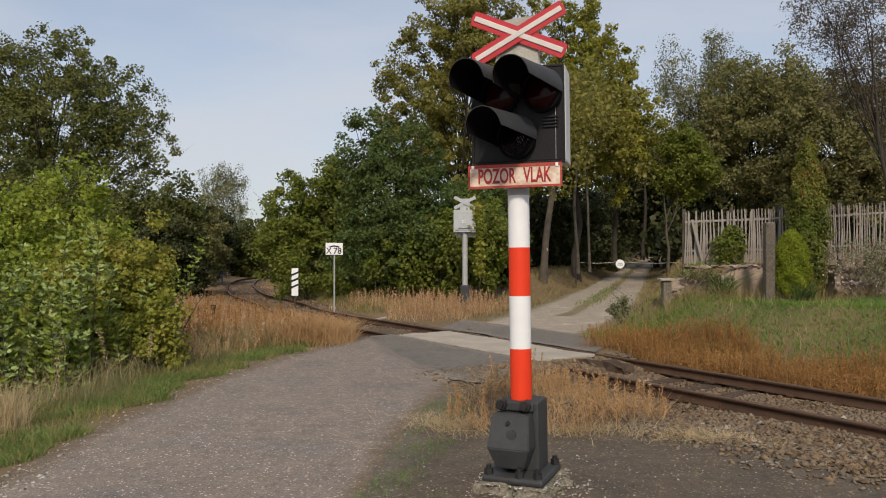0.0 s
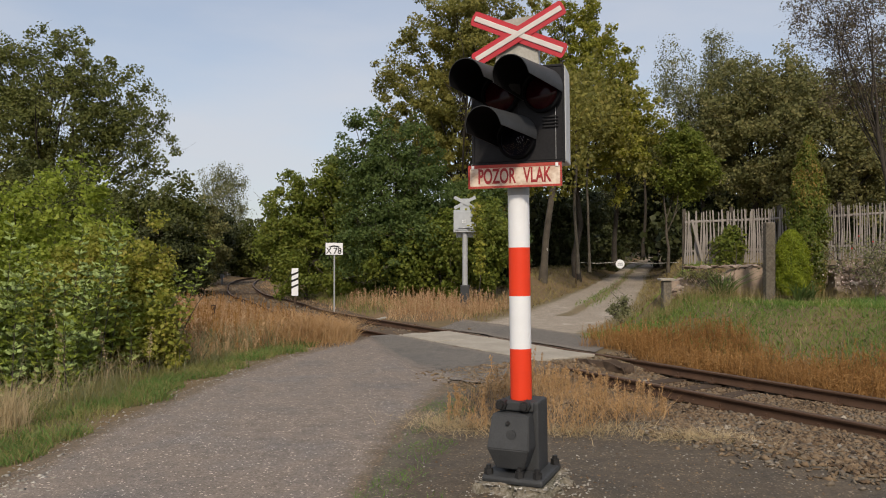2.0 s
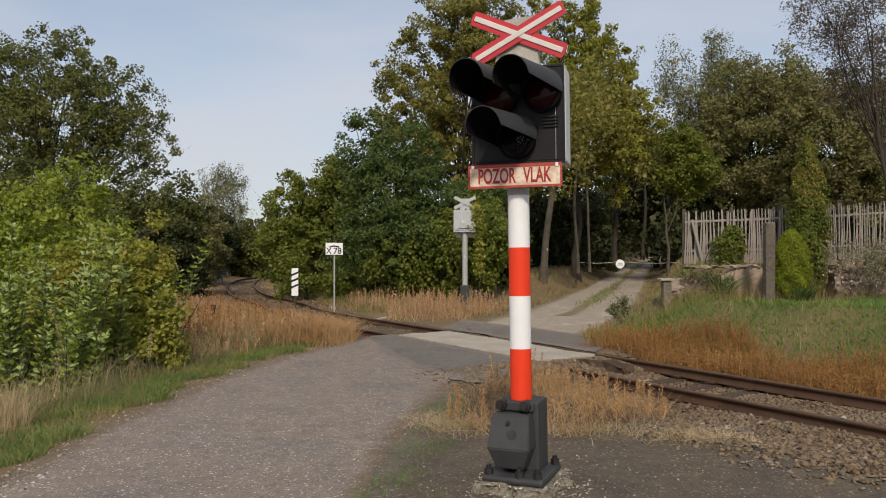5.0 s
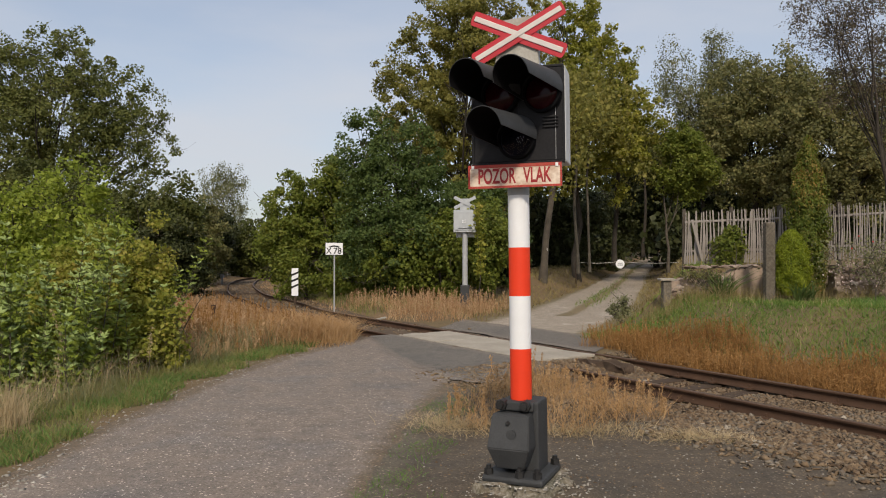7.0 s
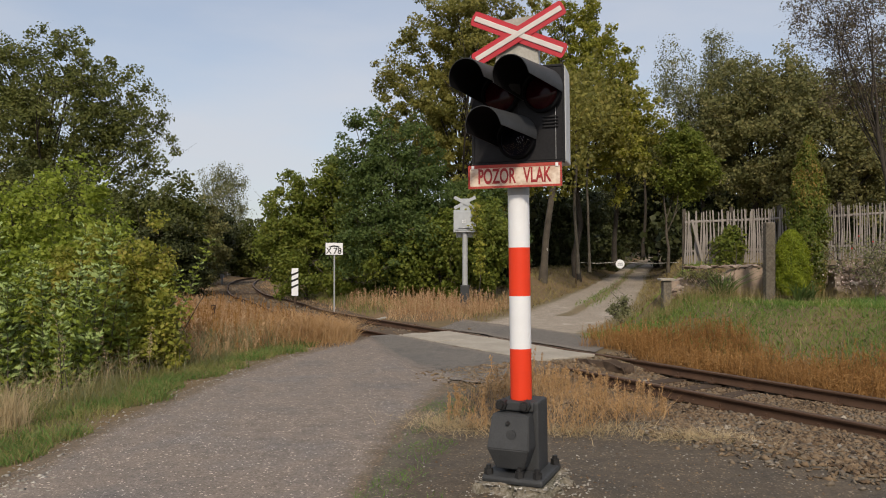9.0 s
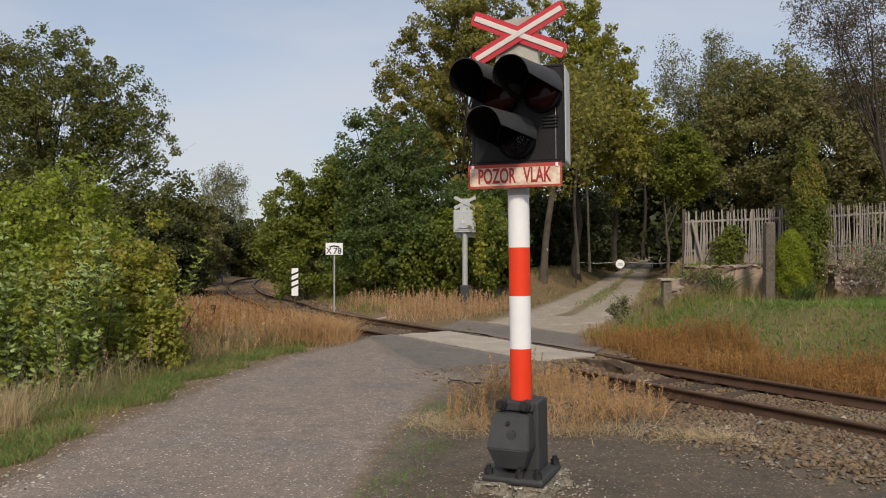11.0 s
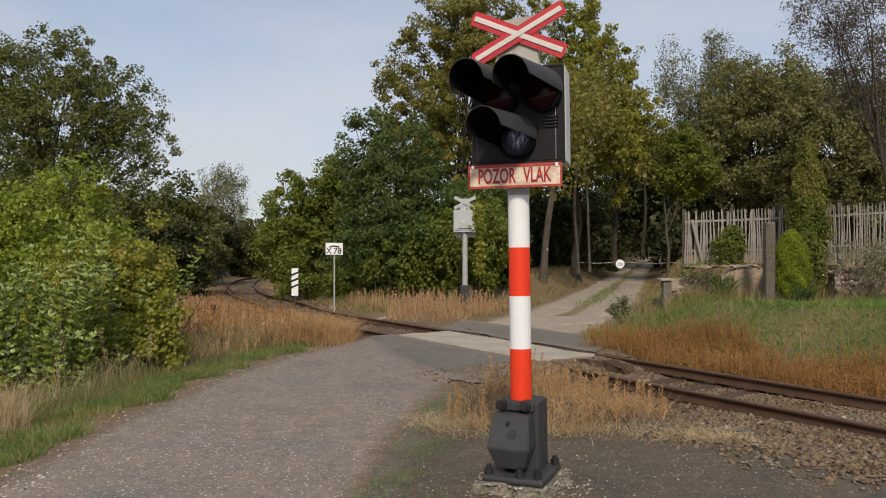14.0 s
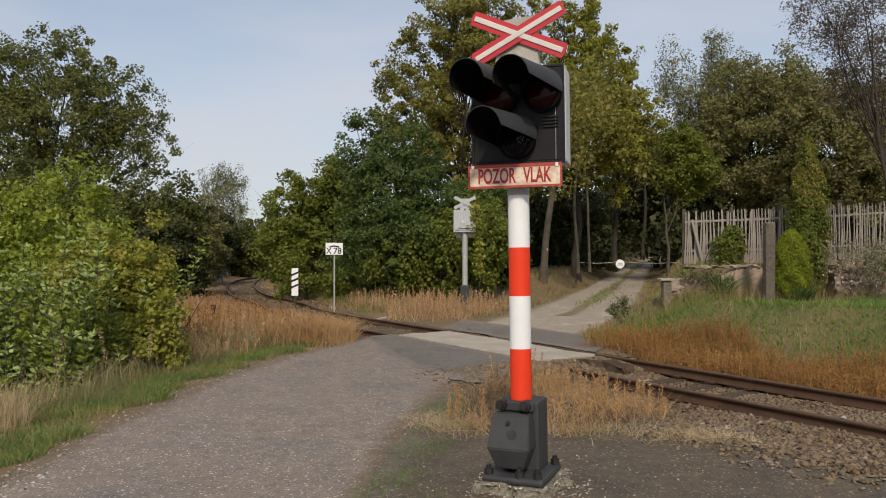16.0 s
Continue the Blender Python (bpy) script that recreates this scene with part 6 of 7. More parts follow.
# ---- trees and bushes ----
TREES = (
    # name, column, distance, base, lobes, leaves, label, options
    ("maple_tree", 1020, 42.0, 0.0, [(0, 0, 9.6, 4.4, 4, 4.8), (2.7, -0.5, 8.4, 2.0, 3, 3.6), (-2.2, 0, 8.0, 3.4, 3, 3.6), (-0.1, 0, 14.6, 2.2, 2.6, 3.8), (1.2, 0, 12.0, 2.6, 3, 2.6)], L_MAPLE,
     "tall yellowing maple at the edge of the wood", dict(clusters=700, per=100, csize=0.38, leaf=0.155, trunk_r=0.2, limbs=40, bark=M_TWIG, seed=101)),
    ("maple_tree", 815, 40.0, 0.0, [(0, 0, 9.5, 4.2, 4, 5.6), (-1.9, 0, 9.0, 3.2, 3, 3.4), (1.8, 0, 14.2, 3.0, 3, 3.4), (-0.4, 0, 13.4, 2.3, 2.6, 2.8)], L_OLIVE,
     "tall maple turning olive-brown", dict(clusters=640, per=105, csize=0.48, leaf=0.15, trunk_r=0.2, limbs=40, bark=M_TWIG, seed=102)),
    ("elm_tree", 688, 27.5, 0.0, [(0, 0, 3.8, 2.0, 1.8, 3.0), (-0.7, 0, 5.5, 1.15, 1.2, 1.7), (1.0, 0, 4.1, 1.5, 1.4, 2.2), (0.3, 0, 2.0, 2.4, 1.8, 1.7)], L_DARK,
     "dense dark green elm beside the track", dict(clusters=520, per=88, csize=0.38, leaf=0.112, trunk_r=0.12, limbs=30, seed=103)),
    ("hawthorn_bush", 575, 31.0, -0.1, [(0, 0, 2.6, 2.2, 1.8, 2.4), (0.5, 0, 4.4, 1.5, 1.4, 1.8), (-1.5, 0, 2.3, 1.2, 1.3, 2.2), (-1.9, 0, 2.2, 0.8, 1.2, 1.5), (-1.3, 0, 3.9, 1.2, 1.2, 1.5), (-0.2, -1.6, 0.9, 1.9, 0.9, 1.1), (1.9, -1.4, 0.9, 1.5, 0.9, 1.1)], L_MID,
     "rounded green hawthorn thicket", dict(clusters=500, per=84, csize=0.40, leaf=0.13, trunk_r=0.1, limbs=26, stems=3, seed=104)),
    ("hawthorn_bush", 800, 27.0, 0.0, [(0, 0, 1.8, 2.0, 1.5, 1.8), (-1.5, 0, 1.6, 1.5, 1.3, 1.6), (1.2, 0.5, 2.4, 1.1, 1.2, 1.8)], L_MID,
     "dense green thicket behind the far signal", dict(clusters=460, per=76, csize=0.38, leaf=0.13, trunk_r=0.1, limbs=26, stems=3, seed=105)),
    ("hawthorn_bush", 880, 31.0, 0.0, [(0, 0, 1.5, 1.5, 1.5, 1.7), (-1, 0.5, 3.4, 1.5, 1.5, 1.8)], L_DARK,
     "dark understorey bush at the wood's edge", dict(clusters=240, per=95, csize=0.42, leaf=0.14, trunk_r=0.1, limbs=20, stems=3, seed=106)),
    ("ash_tree", 105, 46.0, -0.8, [(0, 0, 10.4, 5.4, 4.5, 4.4), (3.9, 0, 9.3, 3.0, 3, 3.8), (-2.6, 0, 9, 3.4, 4, 4), (0.3, 0, 14.2, 3.8, 3.2, 2.7), (-2.8, 0, 13.6, 2.8, 3.0, 2.8), (3.3, 0, 11.8, 2.9, 2.5, 2.8)], L_LEFT,
     "broad dark ash tree with gaps in its crown", dict(clusters=780, per=66, csize=0.58, leaf=0.18, trunk_r=0.3, limbs=34, twigs=300, seed=107, bark=M_TWIG)),
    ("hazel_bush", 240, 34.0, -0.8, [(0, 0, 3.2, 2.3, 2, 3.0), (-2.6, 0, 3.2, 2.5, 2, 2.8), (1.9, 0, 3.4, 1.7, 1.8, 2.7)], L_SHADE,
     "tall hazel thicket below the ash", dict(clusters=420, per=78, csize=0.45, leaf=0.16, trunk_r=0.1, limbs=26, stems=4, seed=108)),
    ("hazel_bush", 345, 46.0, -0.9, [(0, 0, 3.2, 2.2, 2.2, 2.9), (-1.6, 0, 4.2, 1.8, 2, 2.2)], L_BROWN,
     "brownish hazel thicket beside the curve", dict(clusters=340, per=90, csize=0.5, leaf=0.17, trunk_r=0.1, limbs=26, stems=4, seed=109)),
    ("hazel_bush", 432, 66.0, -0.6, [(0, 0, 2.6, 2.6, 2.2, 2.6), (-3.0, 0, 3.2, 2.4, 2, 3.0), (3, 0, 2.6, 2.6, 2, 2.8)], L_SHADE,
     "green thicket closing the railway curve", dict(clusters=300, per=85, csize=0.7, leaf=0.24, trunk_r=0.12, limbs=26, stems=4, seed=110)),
    ("birch_tree", 400, 78.0, -0.6, [(0, 0, 7.2, 2.8, 2.2, 4.0), (-0.7, 0, 9.8, 1.8, 1.5, 2.1)], L_GREYG,
     "thin grey-green birch in the distance", dict(clusters=230, per=40, csize=0.7, leaf=0.17, trunk_r=0.12, limbs=18, twigs=180, flat=1.0, bark=M_TWIG, seed=111)),
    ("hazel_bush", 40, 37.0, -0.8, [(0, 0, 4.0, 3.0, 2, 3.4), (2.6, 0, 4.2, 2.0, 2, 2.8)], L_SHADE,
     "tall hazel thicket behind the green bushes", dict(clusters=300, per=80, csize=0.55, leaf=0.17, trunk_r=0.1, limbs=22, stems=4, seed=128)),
    # thickets added to fill shaded openings; their leaf colour carries the shade
    ("blackthorn_bush", 368, 62.0, -0.6, [(0, 0, 2.2, 2.2, 1.6, 2.8), (0.4, 0, 4.4, 2.0, 1.6, 1.6)], L_WOODSHADE,
     "dark thicket on the curve, its shade put into the colour", dict(clusters=240, per=80, csize=0.6, leaf=0.2, trunk_r=0.08, limbs=20, stems=4, seed=129)),
    ("blackthorn_bush", 1130, 96.0, 1.0, [(0, 0, 1.8, 5.0, 1.5, 2.4), (6.0, 0, 2.0, 4.0, 1.5, 2.6), (2.5, 0, 4.6, 5.5, 1.5, 2.0)], L_WOODSHADE,
     "dark low thicket added where the lane ends, shade put into its colour", dict(clusters=260, per=80, csize=1.0, leaf=0.42, trunk_r=0.08, limbs=14, stems=4, seed=130)),
    # crown added behind the thickets to keep the sun off the far lane
    ("beech_tree", 1150, 78.0, 0.8, [(0, 0, 8.0, 6.0, 5.0, 3.6), (-1.5, -4.0, 10.5, 4.5, 4.0, 3.0)], L_WOODSHADE,
     "dark beech crown added to shade the far lane", dict(clusters=230, per=70, csize=1.3, leaf=0.42, trunk_r=0.2, limbs=16, bark=M_TWIG, seed=132)),
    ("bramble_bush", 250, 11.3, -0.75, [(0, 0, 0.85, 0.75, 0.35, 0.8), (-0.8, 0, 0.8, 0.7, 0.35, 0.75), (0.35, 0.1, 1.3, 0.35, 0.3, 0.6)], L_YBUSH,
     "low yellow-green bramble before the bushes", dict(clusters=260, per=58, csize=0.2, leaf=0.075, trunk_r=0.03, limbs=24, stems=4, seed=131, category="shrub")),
    # dark fill for the shaded hollows: the shade is in the leaf colour
    ("blackthorn_bush", 318, 33.0, -0.7, [(0, 0, 1.6, 1.2, 1.6, 1.9), (-1.2, 0, 1.8, 1.4, 1.6, 2.2)], L_WOODSHADE,
     "dark blackthorn beside the cutting, its shade put into the colour", dict(clusters=260, per=85, csize=0.42, leaf=0.14, trunk_r=0.08, limbs=20, stems=4, seed=120)),
    ("blackthorn_bush", 352, 50.0, -0.8, [(0, 0, 1.9, 1.6, 2.0, 2.4), (-1.4, 0, 3.0, 1.6, 2.0, 2.2), (1.2, 0, 3.6, 1.5, 1.6, 1.4)], L_WOODSHADE,
     "dark thicket overhanging the railway curve, its shade put into the colour", dict(clusters=260, per=85, csize=0.55, leaf=0.18, trunk_r=0.08, limbs=20, stems=4, seed=121)),
    ("blackthorn_bush", 392, 84.0, -0.6, [(0, 0, 1.9, 3.0, 2.0, 2.6), (-2.4, 0, 2.5, 2.4, 2.0, 3.0), (2.4, 0, 2.2, 2.4, 2.0, 2.6)], L_WOODSHADE,
     "dark thicket behind the railway curve, its shade put into the colour", dict(clusters=240, per=90, csize=0.8, leaf=0.28, trunk_r=0.08, limbs=20, stems=4, seed=122)),
    ("blackthorn_bush", 1060, 57.0, 0.2, [(0, 0, 2.2, 2.4, 2.0, 2.6), (-2.6, 0, 2.4, 2.4, 2.0, 2.8), (1.0, 0, 4.6, 2.2, 2.0, 2.0)], L_WOODSHADE,
     "dark undergrowth added beside the lane, shade put into its colour", dict(clusters=220, per=62, csize=0.7, leaf=0.24, trunk_r=0.08, limbs=20, stems=4, seed=123)),
    ("blackthorn_bush", 1222, 60.0, 1.0, [(0, 0, 2.2, 2.2, 2.0, 2.6), (1.6, 0, 4.4, 2.6, 2.0, 2.6), (-1.2, 0, 5.2, 1.8, 1.8, 1.6)], L_WOODSHADE,
     "dark undergrowth added over the lane, shade put into its colour", dict(clusters=220, per=62, csize=0.7, leaf=0.24, trunk_r=0.08, limbs=20, stems=4, seed=124)),
    ("blackthorn_bush", 1190, 98.0, 1.2, [(0, 0, 3.2, 6.0, 2.0, 4.0), (0, 0, 7.2, 5.0, 2.0, 3.2)], L_WOODSHADE,
     "dark wood added at the lane's end, shade put into its colour", dict(clusters=240, per=70, csize=1.2, leaf=0.42, trunk_r=0.12, limbs=20, stems=4, seed=125)),
    ("blackthorn_bush", 985, 50.0, 0.0, [(0, 0, 2.4, 2.6, 2.0, 2.6), (1.6, 0, 4.4, 2.2, 2.0, 1.8), (-2.0, 0, 4.4, 2.2, 2.0, 2.2)], L_WOODSHADE,
     "dark undergrowth added below the maples, shade put into its colour", dict(clusters=220, per=80, csize=0.65, leaf=0.22, trunk_r=0.08, limbs=16, stems=4, seed=126)),
    ("willow_bush", 75, 14.5, -1.3, [(0, 0, 2.4, 1.9, 1.3, 2.45), (0.9, 0, 2.7, 1.3, 1.1, 1.7), (-1.2, 0, 2.4, 1.5, 1.2, 2.2), (0.6, -0.4, 1.2, 1.9, 1.2, 1.3)], L_BUSH,
     "leafy bright green bush below the lane", dict(clusters=560, per=90, csize=0.28, leaf=0.085, trunk_r=0.07, limbs=30, stems=4, seed=112)),
    ("yellowing_bush", 205, 12.4, -0.9, [(0, 0, 1.3, 0.95, 0.7, 1.4), (0.3, 0, 2.1, 0.55, 0.5, 0.85), (-0.7, 0, 1.9, 0.7, 0.6, 1.2), (0.62, -0.2, 1.2, 0.4, 0.5, 1.1), (-0.2, 0, 2.5, 0.3, 0.3, 0.6), (0.62, 0, 2.3, 0.35, 0.4, 0.9), (0.45, -0.5, 1.0, 0.6, 0.4, 0.9), (-0.5, -0.6, 0.95, 0.7, 0.4, 0.9)], L_YBUSH,
     "yellow-green bush with some reddish twigs", dict(clusters=600, per=72, csize=0.19, leaf=0.068, trunk_r=0.05, limbs=60, stems=5, seed=113)),
    ("robinia_tree", 1240, 50.0, 1.5, [(0.9, 0, 7.8, 3.0, 2.6, 4.2), (-2.1, 0, 12.6, 0.9, 1.2, 2.5), (-1.2, 0, 10.2, 1.7, 1.6, 2.2), (0.8, 0, 12.8, 1.3, 1.5, 2.4), (2.6, 0, 12.0, 1.4, 1.6, 1.9)], L_GREYG,
     "grey-green robinia with a thin top", dict(clusters=430, per=74, csize=0.62, leaf=0.135, trunk_r=0.2, limbs=22, twigs=380, flat=1.0, bark=M_TWIG, seed=114)),
    ("oak_tree", 1345, 47.0, 1.5, [(0, 0, 6.5, 4.2, 3.4, 4.4), (1.6, 0, 10.4, 2.4, 2.6, 2.7), (-1.4, 0, 10.4, 2.0, 2.4, 2.6), (-2.4, 0, 8.2, 2.0, 2.4, 2.6)], L_BROWN,
     "dull brown-green oak in the wood", dict(clusters=600, per=72, csize=0.56, leaf=0.19, trunk_r=0.24, limbs=24, twigs=160, flat=1.0, bark=M_TWIG, seed=115)),
    ("oak_tree", 1475, 44.0, 1.8, [(0, 0, 5.8, 4.4, 3.4, 4.6), (-1, 0, 8.4, 3.0, 2.6, 2.2), (3.2, 0, 7.0, 2.5, 2.4, 3.5)], L_BROWN,
     "dull brown-green oak behind the garden", dict(clusters=600, per=72, csize=0.56, leaf=0.19, trunk_r=0.24, limbs=24, twigs=160, flat=1.0, bark=M_TWIG, seed=116)),
    ("half_bare_tree", 1560, 33.0, 1.6, [(0, 0, 10.2, 3.0, 2.4, 3.8), (-2.4, 0, 11.2, 1.9, 1.8, 2.2), (-1.4, 0, 8.2, 1.8, 1.8, 2.4), (1.5, 0, 7.0, 2.4, 2.0, 4.0)], L_SERE,
     "half-bare tree with dark branches", dict(clusters=760, per=28, csize=0.5, leaf=0.095, trunk_r=0.17, limbs=16, twigs=800, flat=1.0, bark=M_TWIG, lean=(-0.05, 0), stems=2, seed=117)),
    ("beech_tree", 1165, 58.0, 0.6, [(0, 0, 5.0, 3.4, 3.0, 4.6), (2.0, 0, 6.5, 3.0, 3.0, 4.0)], L_WOODSHADE,
     "dark beech over the lane, its shade put into the colour", dict(clusters=320, per=85, csize=0.9, leaf=0.28, trunk_r=0.2, limbs=40, bark=M_TWIG, seed=118)),
    ("elder_bush", 1180, 40.0, 0.6, [(1.2, 0, 5.6, 1.7, 1.6, 1.7), (0.9, 0, 7.0, 1.1, 1.2, 1.2)], L_MID,
     "green elder beside the lane", dict(clusters=200, per=80, csize=0.5, leaf=0.16, trunk_r=0.1, limbs=6, twigs=110, stems=1, seed=119)),
)
SWAYING = []
for name, px, d, bz, lobes, mat_, label, o in TREES:
    made = tree(name, (px - 784) * d / 1305, d, bz, lobes, mat_, label, **o)
    if name in ("maple_tree", "elm_tree", "ash_tree", "willow_bush", "yellowing_bush", "bramble_bush", "hawthorn_bush"):
        SWAYING.append((made.children[1], 0.9 if "bush" in name else 0.35, o["seed"]))


# ---- young rowan by the lane: shoots with feathered leaves, pale below ----
def shoot_mesh(seed, high, count, leaflet=0.088, start=0.3):
    rng = np.random.default_rng(seed)
    h = np.linspace(0, 1, 8)
    go = rng.normal(size=2) * 0.16 * high
    sp = np.column_stack([go[0] * h ** 1.6, go[1] * h ** 1.6, h * high])
    stem = [tube(sp, 0.014 * (1.05 - h), 5)]
    pos, axs, nrs = [], [], []
    for i in range(count):
        q = start + (1 - start) * (i + 0.5) / count
        p = np.array([np.interp(q, h, sp[:, k]) for k in range(3)])
        a = i * 2.4 + rng.uniform(-0.4, 0.4)
        L = 0.27 * (1.1 - 0.55 * q) * rng.uniform(0.8, 1.2)
        flip = -1.0 if rng.uniform() < 0.38 else 1.0
        rise = rng.uniform(0.7, 1.6) + 0.5 * q
        d = unit(np.array([math.cos(a), math.sin(a), rise]))
        side = unit(np.cross(d, [0, 0, 1.0]))
        nn = np.cross(side, d)
        t = np.linspace(0, 1, 5)[:, None]
        path = p + d * L * t - np.array([0, 0, 1.0]) * (t ** 2) * L * 0.6
        stem.append(tube(path, np.linspace(0.004, 0.0015, 5), 3))
        for j in range(6):
            c = path[0] + (path[-1] - path[0]) * (0.25 + 0.13 * j) - np.array([0, 0, 1.0]) * ((0.25 + 0.13 * j) ** 2 - (0.25 + 0.13 * j)) * L * 0.6
            for sg in (-1, 1):
                ax = unit(side * sg + d * 0.55 + rng.normal(size=3) * 0.12)
                pos.append(c + ax * leaflet * 0.5)
                axs.append(ax)
                nrs.append(flip * unit(nn * 0.5 + rng.normal(size=3) * 0.3 + np.array([0, -0.9, 0.35])))
        pos.append(path[-1] + d * leaflet * 0.5)
        axs.append(d)
        nrs.append(flip * unit(nn * 0.5 + np.array([0, -0.9, 0.35])))
    pos, axs, nrs = np.array(pos), np.array(axs), np.array(nrs)
    sd = unit(np.cross(nrs, axs))
    s = rng.uniform(0.75, 1.2, (len(pos), 1)) * leaflet
    top = np.stack([pos - axs * s * 0.5, pos + sd * s * 0.16, pos + axs * s * 0.5, pos - sd * s * 0.16], 1)
    low = top - nrs[:, None] * 0.0015
    n = len(pos)
    V1, F1 = merged(stem)
    V = np.concatenate([V1, top.reshape(-1, 3), low.reshape(-1, 3)])
    Ft = np.arange(n * 4).reshape(-1, 4) + len(V1)
    return np_mesh("shoot", V, [F1, Ft, Ft[:, ::-1] + n * 4], [M_BARK, L_BUSH, L_PALE])


SHOOTS = []
rowan = tagged(new("young_rowan"), "young rowan with feathered leaves swaying by the lane", "shrub")
rowan.location = (-5.5, 10.2, -1.0)
rng = np.random.default_rng(301)
meshes = [shoot_mesh(310 + i, hh, 34) for i, hh in enumerate((3.15, 2.9, 2.6, 2.3, 2.0, 1.7))]
for i in range(46):
    fx, fy = rng.uniform(-1.2, 0.95), rng.uniform(-0.7, 0.9)
    k = int(rng.integers(0, 6)) if abs(fx) < 0.75 else int(rng.integers(2, 6))
    if fy < -0.1:
        k = max(k, 3)
    ob = part("shoot", meshes[k], None, rowan)
    turn = rng.uniform(-50, 50)
    SHOOTS.append((ob, fx, fy, 0.0, turn, 1.5 + rng.uniform(0, 1.2), 400 + i))
spray = tagged(new("tall_sapling"), "slender pale-leaved sapling bending in the wind", "shrub")
spray.location = (-4.62, 12.0, -0.75)
for i, (fx, fy, hh) in enumerate(((0.0, 0.0, 2.75), (-0.12, 0.1, 2.2), (-0.2, 0.15, 1.8))):
    ob = part("shoot", shoot_mesh(330 + i, hh, 40, 0.075, 0.25), None, spray)
    SHOOTS.append((ob, fx, fy, 0.0, 25.0 * i - 25.0, 1.3, 450 + i))

# grey seed spires and dead stems in front of the bushes
def spire(x, y, h, seed, mat_, label):
    rng = np.random.default_rng(seed)
    t = tagged(new("dead_weed"), label, "weed", "dead weeds by the lane")
    t.location = (x, y, height(x, y))
    hh = np.linspace(0, 1, 8)
    sp = np.column_stack([np.cumsum(rng.normal(size=8)) * 0.02 + rng.normal() * 0.15 * hh, np.cumsum(rng.normal(size=8)) * 0.02, hh * h - 0.03])
    V, Fq = tube(sp, 0.007 * (1.1 - hh), 5)
    part("stem", np_mesh("stem", V, [Fq], [M_BARK]), None, t)
    q = rng.uniform(0.4, 1.0, 130)
    pos = np.column_stack([np.interp(q, hh, sp[:, k]) for k in range(3)]) + rng.normal(size=(130, 3)) * np.array([0.018, 0.018, 0.01])
    V, Fq = leaves(rng, pos, 0.030, 0.011)
    tagged(part("seed_head", np_mesh("seed_head", V, [Fq], [mat_]), None, t), kind="stuff")


for i, (x, y, h) in enumerate(((-4.75, 9.4, 1.15), (-4.95, 9.6, 0.95), (-4.45, 9.9, 0.8), (-5.25, 9.0, 0.9), (-4.2, 10.5, 0.75), (-4.05, 11.3, 0.7), (-4.6, 8.6, 0.6), (-3.9, 11.8, 0.6))):
    spire(x, y, h, 500 + i, L_GREYG if i % 2 else L_STRAW, "grey dry seed spire" + (" beside the young rowan" if i < 4 else " at the edge of the meadow"))

# hop vine beside the far signal
vine = tagged(new("hop_vine"), "hop vine hanging beside the grey signal", "climbing plant")
vx, vz = at(846, 500, 23.2)
vine.location = (vx, 23.2, vz)
rng = np.random.default_rng(350)
V1, F1 = tube(np.column_stack([0.08 * np.sin(np.linspace(0, 5, 14)), np.zeros(14), np.linspace(-0.6, 2.4, 14)]), np.full(14, 0.012), 5)
part("stem", np_mesh("stem", V1, [F1], [M_BARK]), None, vine)
q = rng.uniform(0.1, 1, 420)
pos = np.column_stack([0.08 * np.sin(q * 5) + rng.normal(size=420) * 0.09, rng.normal(size=420) * 0.08, q * 2.5])
V2, F2 = leaves(rng, pos, 0.11, 0.09)
vine_leaves = tagged(part("leaf_spray", np_mesh("leaf_spray", V2, [F2], [L_YBUSH]), None, vine), kind="stuff")

# slim trunks of the wood
for i, (px, py, d, h, r, m_) in enumerate(((961, 486, 33.0, 6.5, 0.15, M_BARK), (1020, 470, 36.5, 8.0, 0.076, M_PALEBARK), (1041, 468, 39.0, 8.0, 0.065, M_PALEBARK),
                                           (1088, 458, 44.0, 7.0, 0.13, M_TWIG), (1136, 446, 55.0, 7.0, 0.11, M_TWIG))):
    x, z = at(px, py, d)
    rngt = np.random.default_rng(200 + i)
    sp = np.column_stack([np.cumsum(rngt.normal(size=8)) * 0.05, np.cumsum(rngt.normal(size=8)) * 0.05, np.linspace(-0.4, h, 8)])
    if i == 0:
        sp[:, 0] += 0.10 * sp[:, 2]
    V, Fq = tube(sp, r * np.array([1.5, 1.1, 1, 0.95, 0.9, 0.85, 0.8, 0.7]), 10)
    t = tagged(new("slim_tree"), "slim bare trunk at the edge of the wood", "tree", "slim trees")
    t.location = (x, d, z)
    part("trunk", np_mesh("trunk", V, [Fq], [m_]), None, t, smooth=True)
    if i == 0:
        part("blaze", boxed(0.10, 0.17, -0.18, -0.15, 1.03, 1.18, 0.01), M_WHITE, t, "white paint blaze")
    C = np.column_stack([sp[-1, 0] + rngt.normal(size=60) * 1.1, sp[-1, 1] + rngt.normal(size=60) * 1.1, h + rngt.normal(size=60) * 1.0])
    idx = np.repeat(np.arange(60), 50)
    V, Fq = leaves(rngt, C[idx] + rngt.normal(size=(3000, 3)) * 0.35, 0.2, 0.14)
    part("crown", np_mesh("crown", V, [Fq], [L_OLIVE]), None, t)

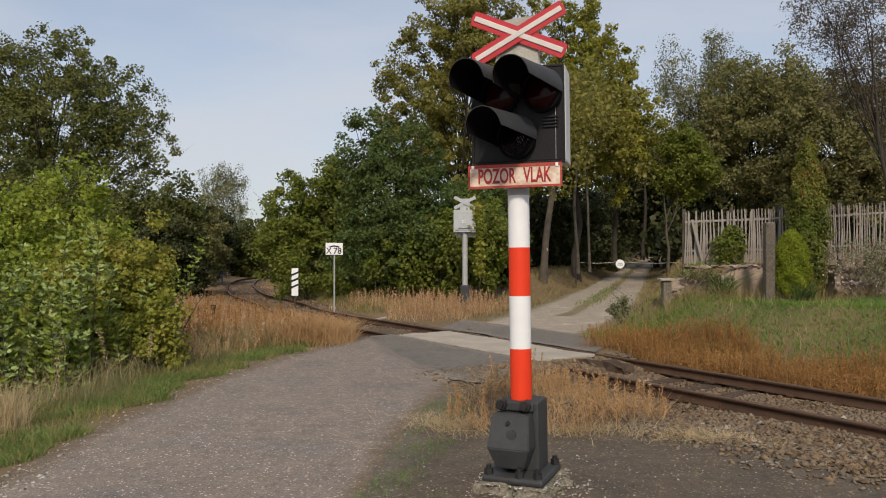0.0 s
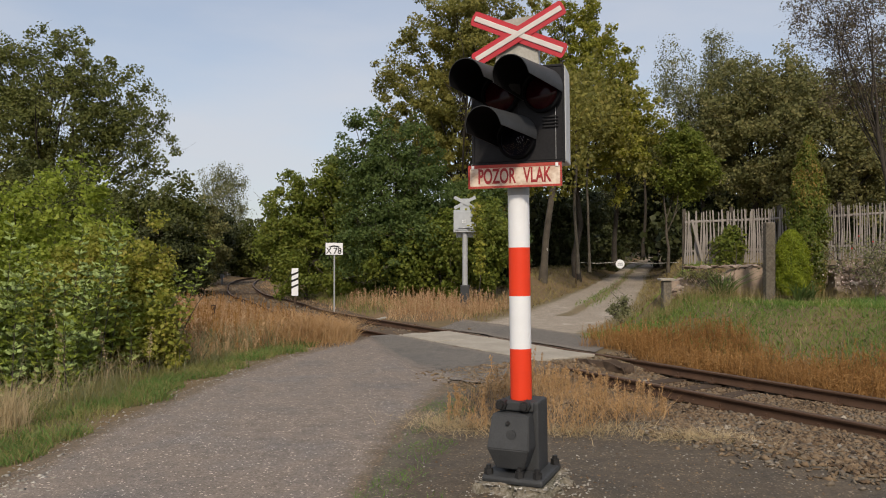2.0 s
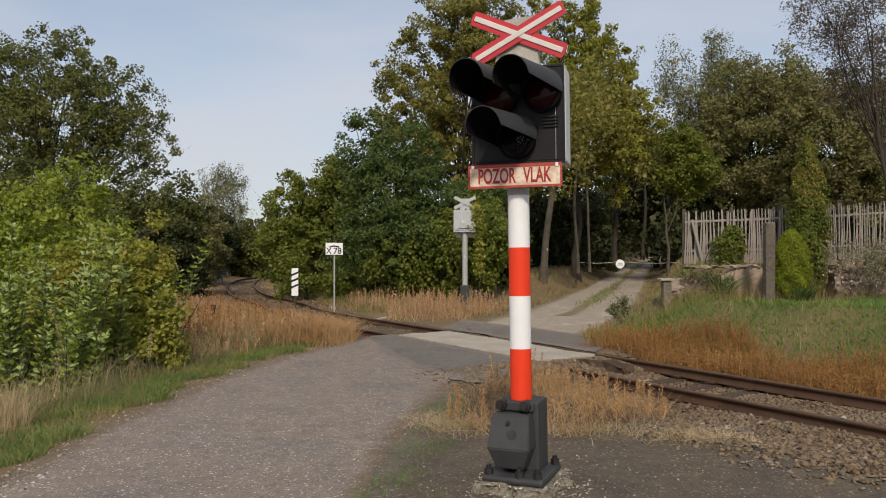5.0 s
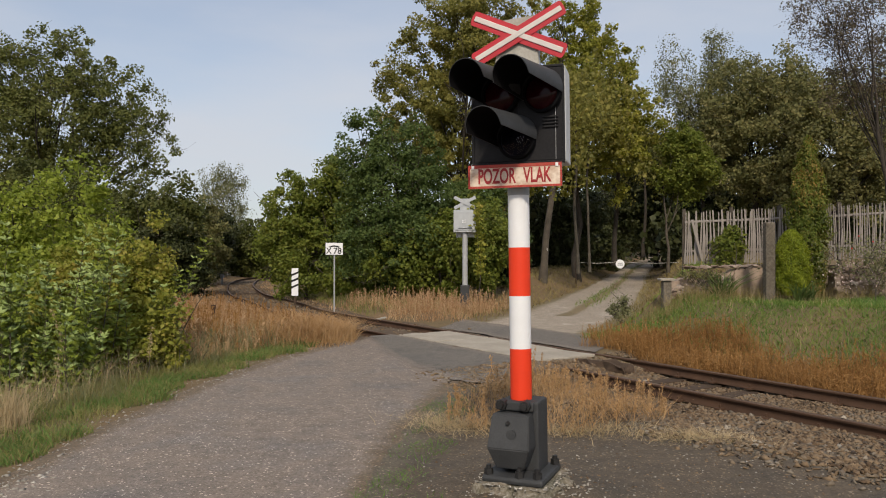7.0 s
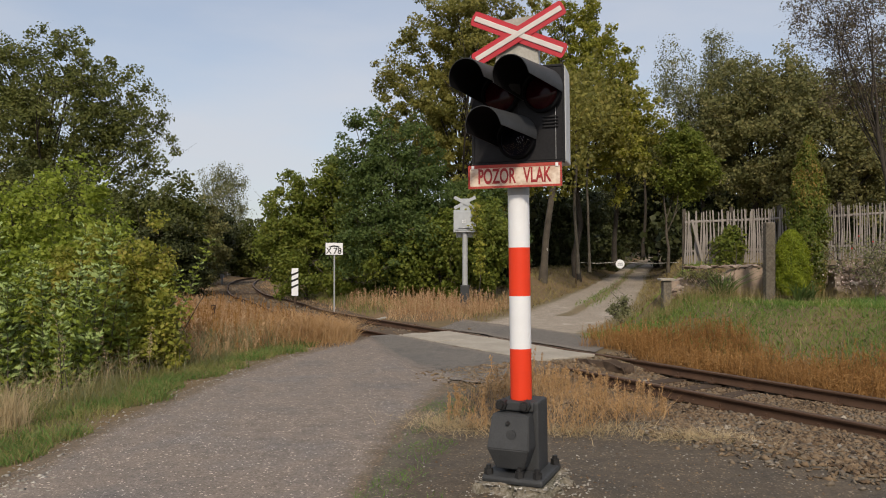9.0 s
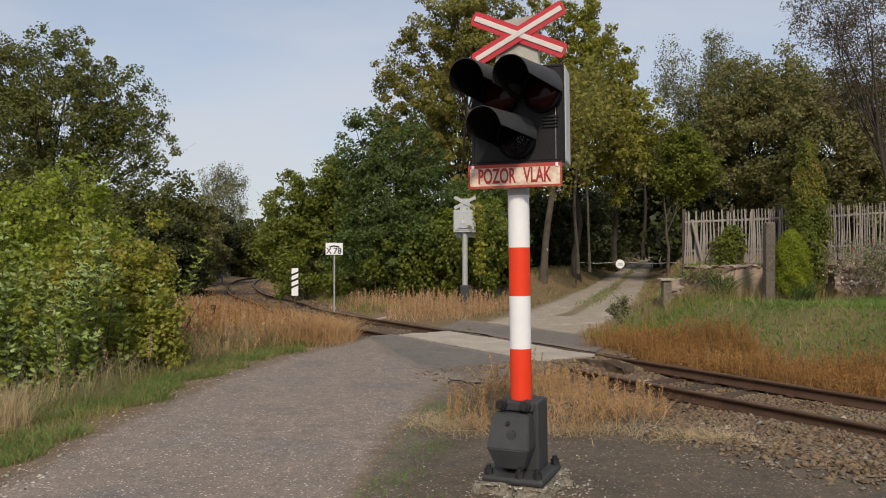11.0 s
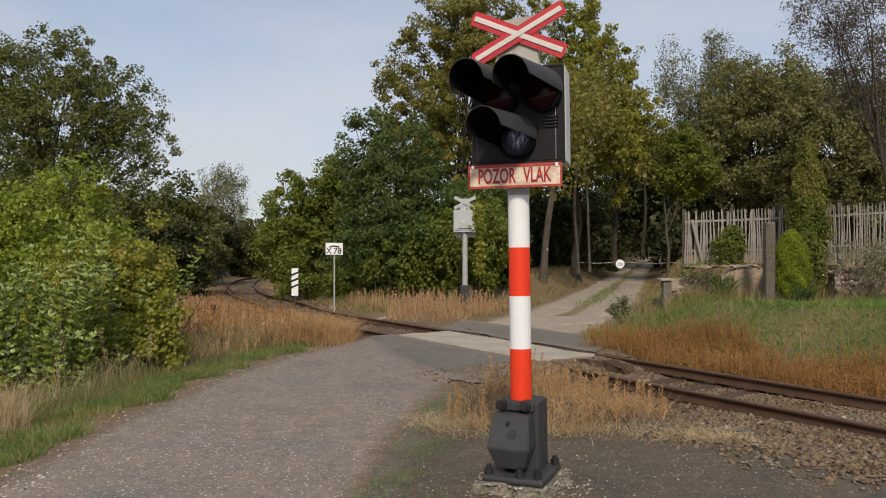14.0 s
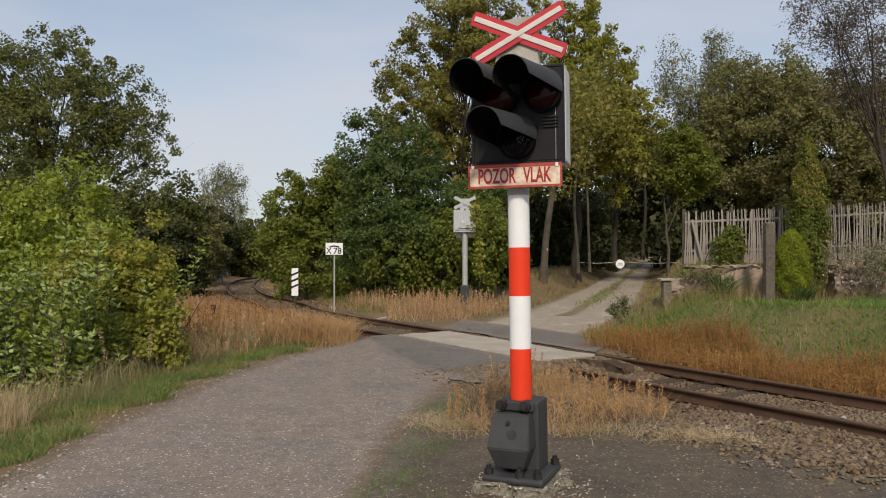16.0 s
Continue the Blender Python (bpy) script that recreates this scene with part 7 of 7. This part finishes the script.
# far woods closing the view
rng = np.random.default_rng(77)
pcs = []
for x0, x1, y0, y1, zt, n in ((-75, -24, 62, 85, 9, 8200), (-24, 14, 88, 108, 7.5, 8200), (10, 75, 66, 90, 11, 19000), (2, 22, 50, 60, 6, 5880), (20, 60, 48, 60, 9, 12600), (-12, 4, 42, 55, 4.5, 8400), (22, 75, 92, 112, 10, 8400), (9, 20, 64, 78, 6, 8400), (13, 30, 46, 56, 3.5, 6720), (12, 30, 104, 120, 11, 9000)):
    k = 420
    cx, cy = rng.uniform(x0, x1, k), rng.uniform(y0, y1, k)
    ok = line_dist(np.column_stack([cx, cy]), FAR_C[:-6]) > 2.6
    ok &= np.abs(track_at(np.column_stack([cx, cy]))[0]) > 3.5
    cx, cy = cx[ok], cy[ok]
    cz = rng.uniform(0.03, 1, len(cx)) ** 0.8 * zt * (0.85 + 0.15 * np.sin(cx * 0.6))
    n = int(n * 0.75)
    idx = rng.integers(0, len(cx), n)
    gz = terrain(np.column_stack([cx, cy]))
    pos = np.column_stack([cx, cy, cz + gz])[idx] + unit(rng.normal(size=(n, 3))) * rng.uniform(0.2, 1.7, (n, 1))
    pcs.append(leaves(rng, pos, 0.48, 0.37))
# the wood's inner shade is part of this leaf colour
stuff("far_woods", pcs, L_WOODSHADE, "dark mixed woodland closing the view", "woodland")


# ---- wind ----
def gust(t):
    """Weak at first, strong from about 1.2 to 9 s, then dying down."""
    up = min(1.0, max(0.0, (t - 0.5) / 1.1))
    down = min(1.0, max(0.0, (t - 8.5) / 4.0))
    return up - 0.75 * down


def motions():
    times = [i * 0.4 for i in range(41)]
    for ob, fx, fy, fz, turn, amp, seed in SHOOTS:
        r = random.Random(seed)
        p1, p2, w1, w2 = r.uniform(0, 6.28), r.uniform(0, 6.28), r.uniform(2.4, 3.6), r.uniform(4.2, 5.6)
        rows = []
        for t in times:
            g = gust(t)
            sway = amp * (1.6 * g + (0.35 + 0.5 * g) * (math.sin(w1 * t + p1) + 0.4 * math.sin(w2 * t + p2)))
            nod = amp * (-0.9 * g + 0.4 * math.sin(w2 * 0.7 * t + p2))
            rows.append((t, pose(fx, fy, fz, nod, sway, 0) @ pose(0, 0, 0, 0, 0, turn)))
        walk(ob, rows)
    for ob, amp, seed in SWAYING + [(vine_leaves, 1.6, 7)]:
        r = random.Random(seed)
        p1, w1 = r.uniform(0, 6.28), r.uniform(1.6, 2.6)
        walk(ob, [(t, pose(0, 0, 0, amp * 0.5 * math.cos(w1 * t + p1), amp * (0.5 * gust(t) + 0.6 * math.sin(w1 * t + p1) - 0.3), 0)) for t in times])
    # the white lamp flashes from 9.7 s on: its reflector turns its lit side outwards
    rows, turn = [(0.0, 0)], 0
    for k in range(5):
        a = 9.70 + 1.33 * k
        for t0 in (a, a + 0.48):
            rows.append((t0, turn))
            for i in (1, 2, 3):
                turn += 60
                rows.append((t0 + i / 30, turn))
    rows = [q for q in rows if q[0] < 15.95] + [(16.0, turn if rows[-1][0] < 15.95 else rows[-1][1])]
    walk(REFLECTOR, [(t, pose(*LAMP_AT, 0, 0, q)) for t, q in rows])


motions()
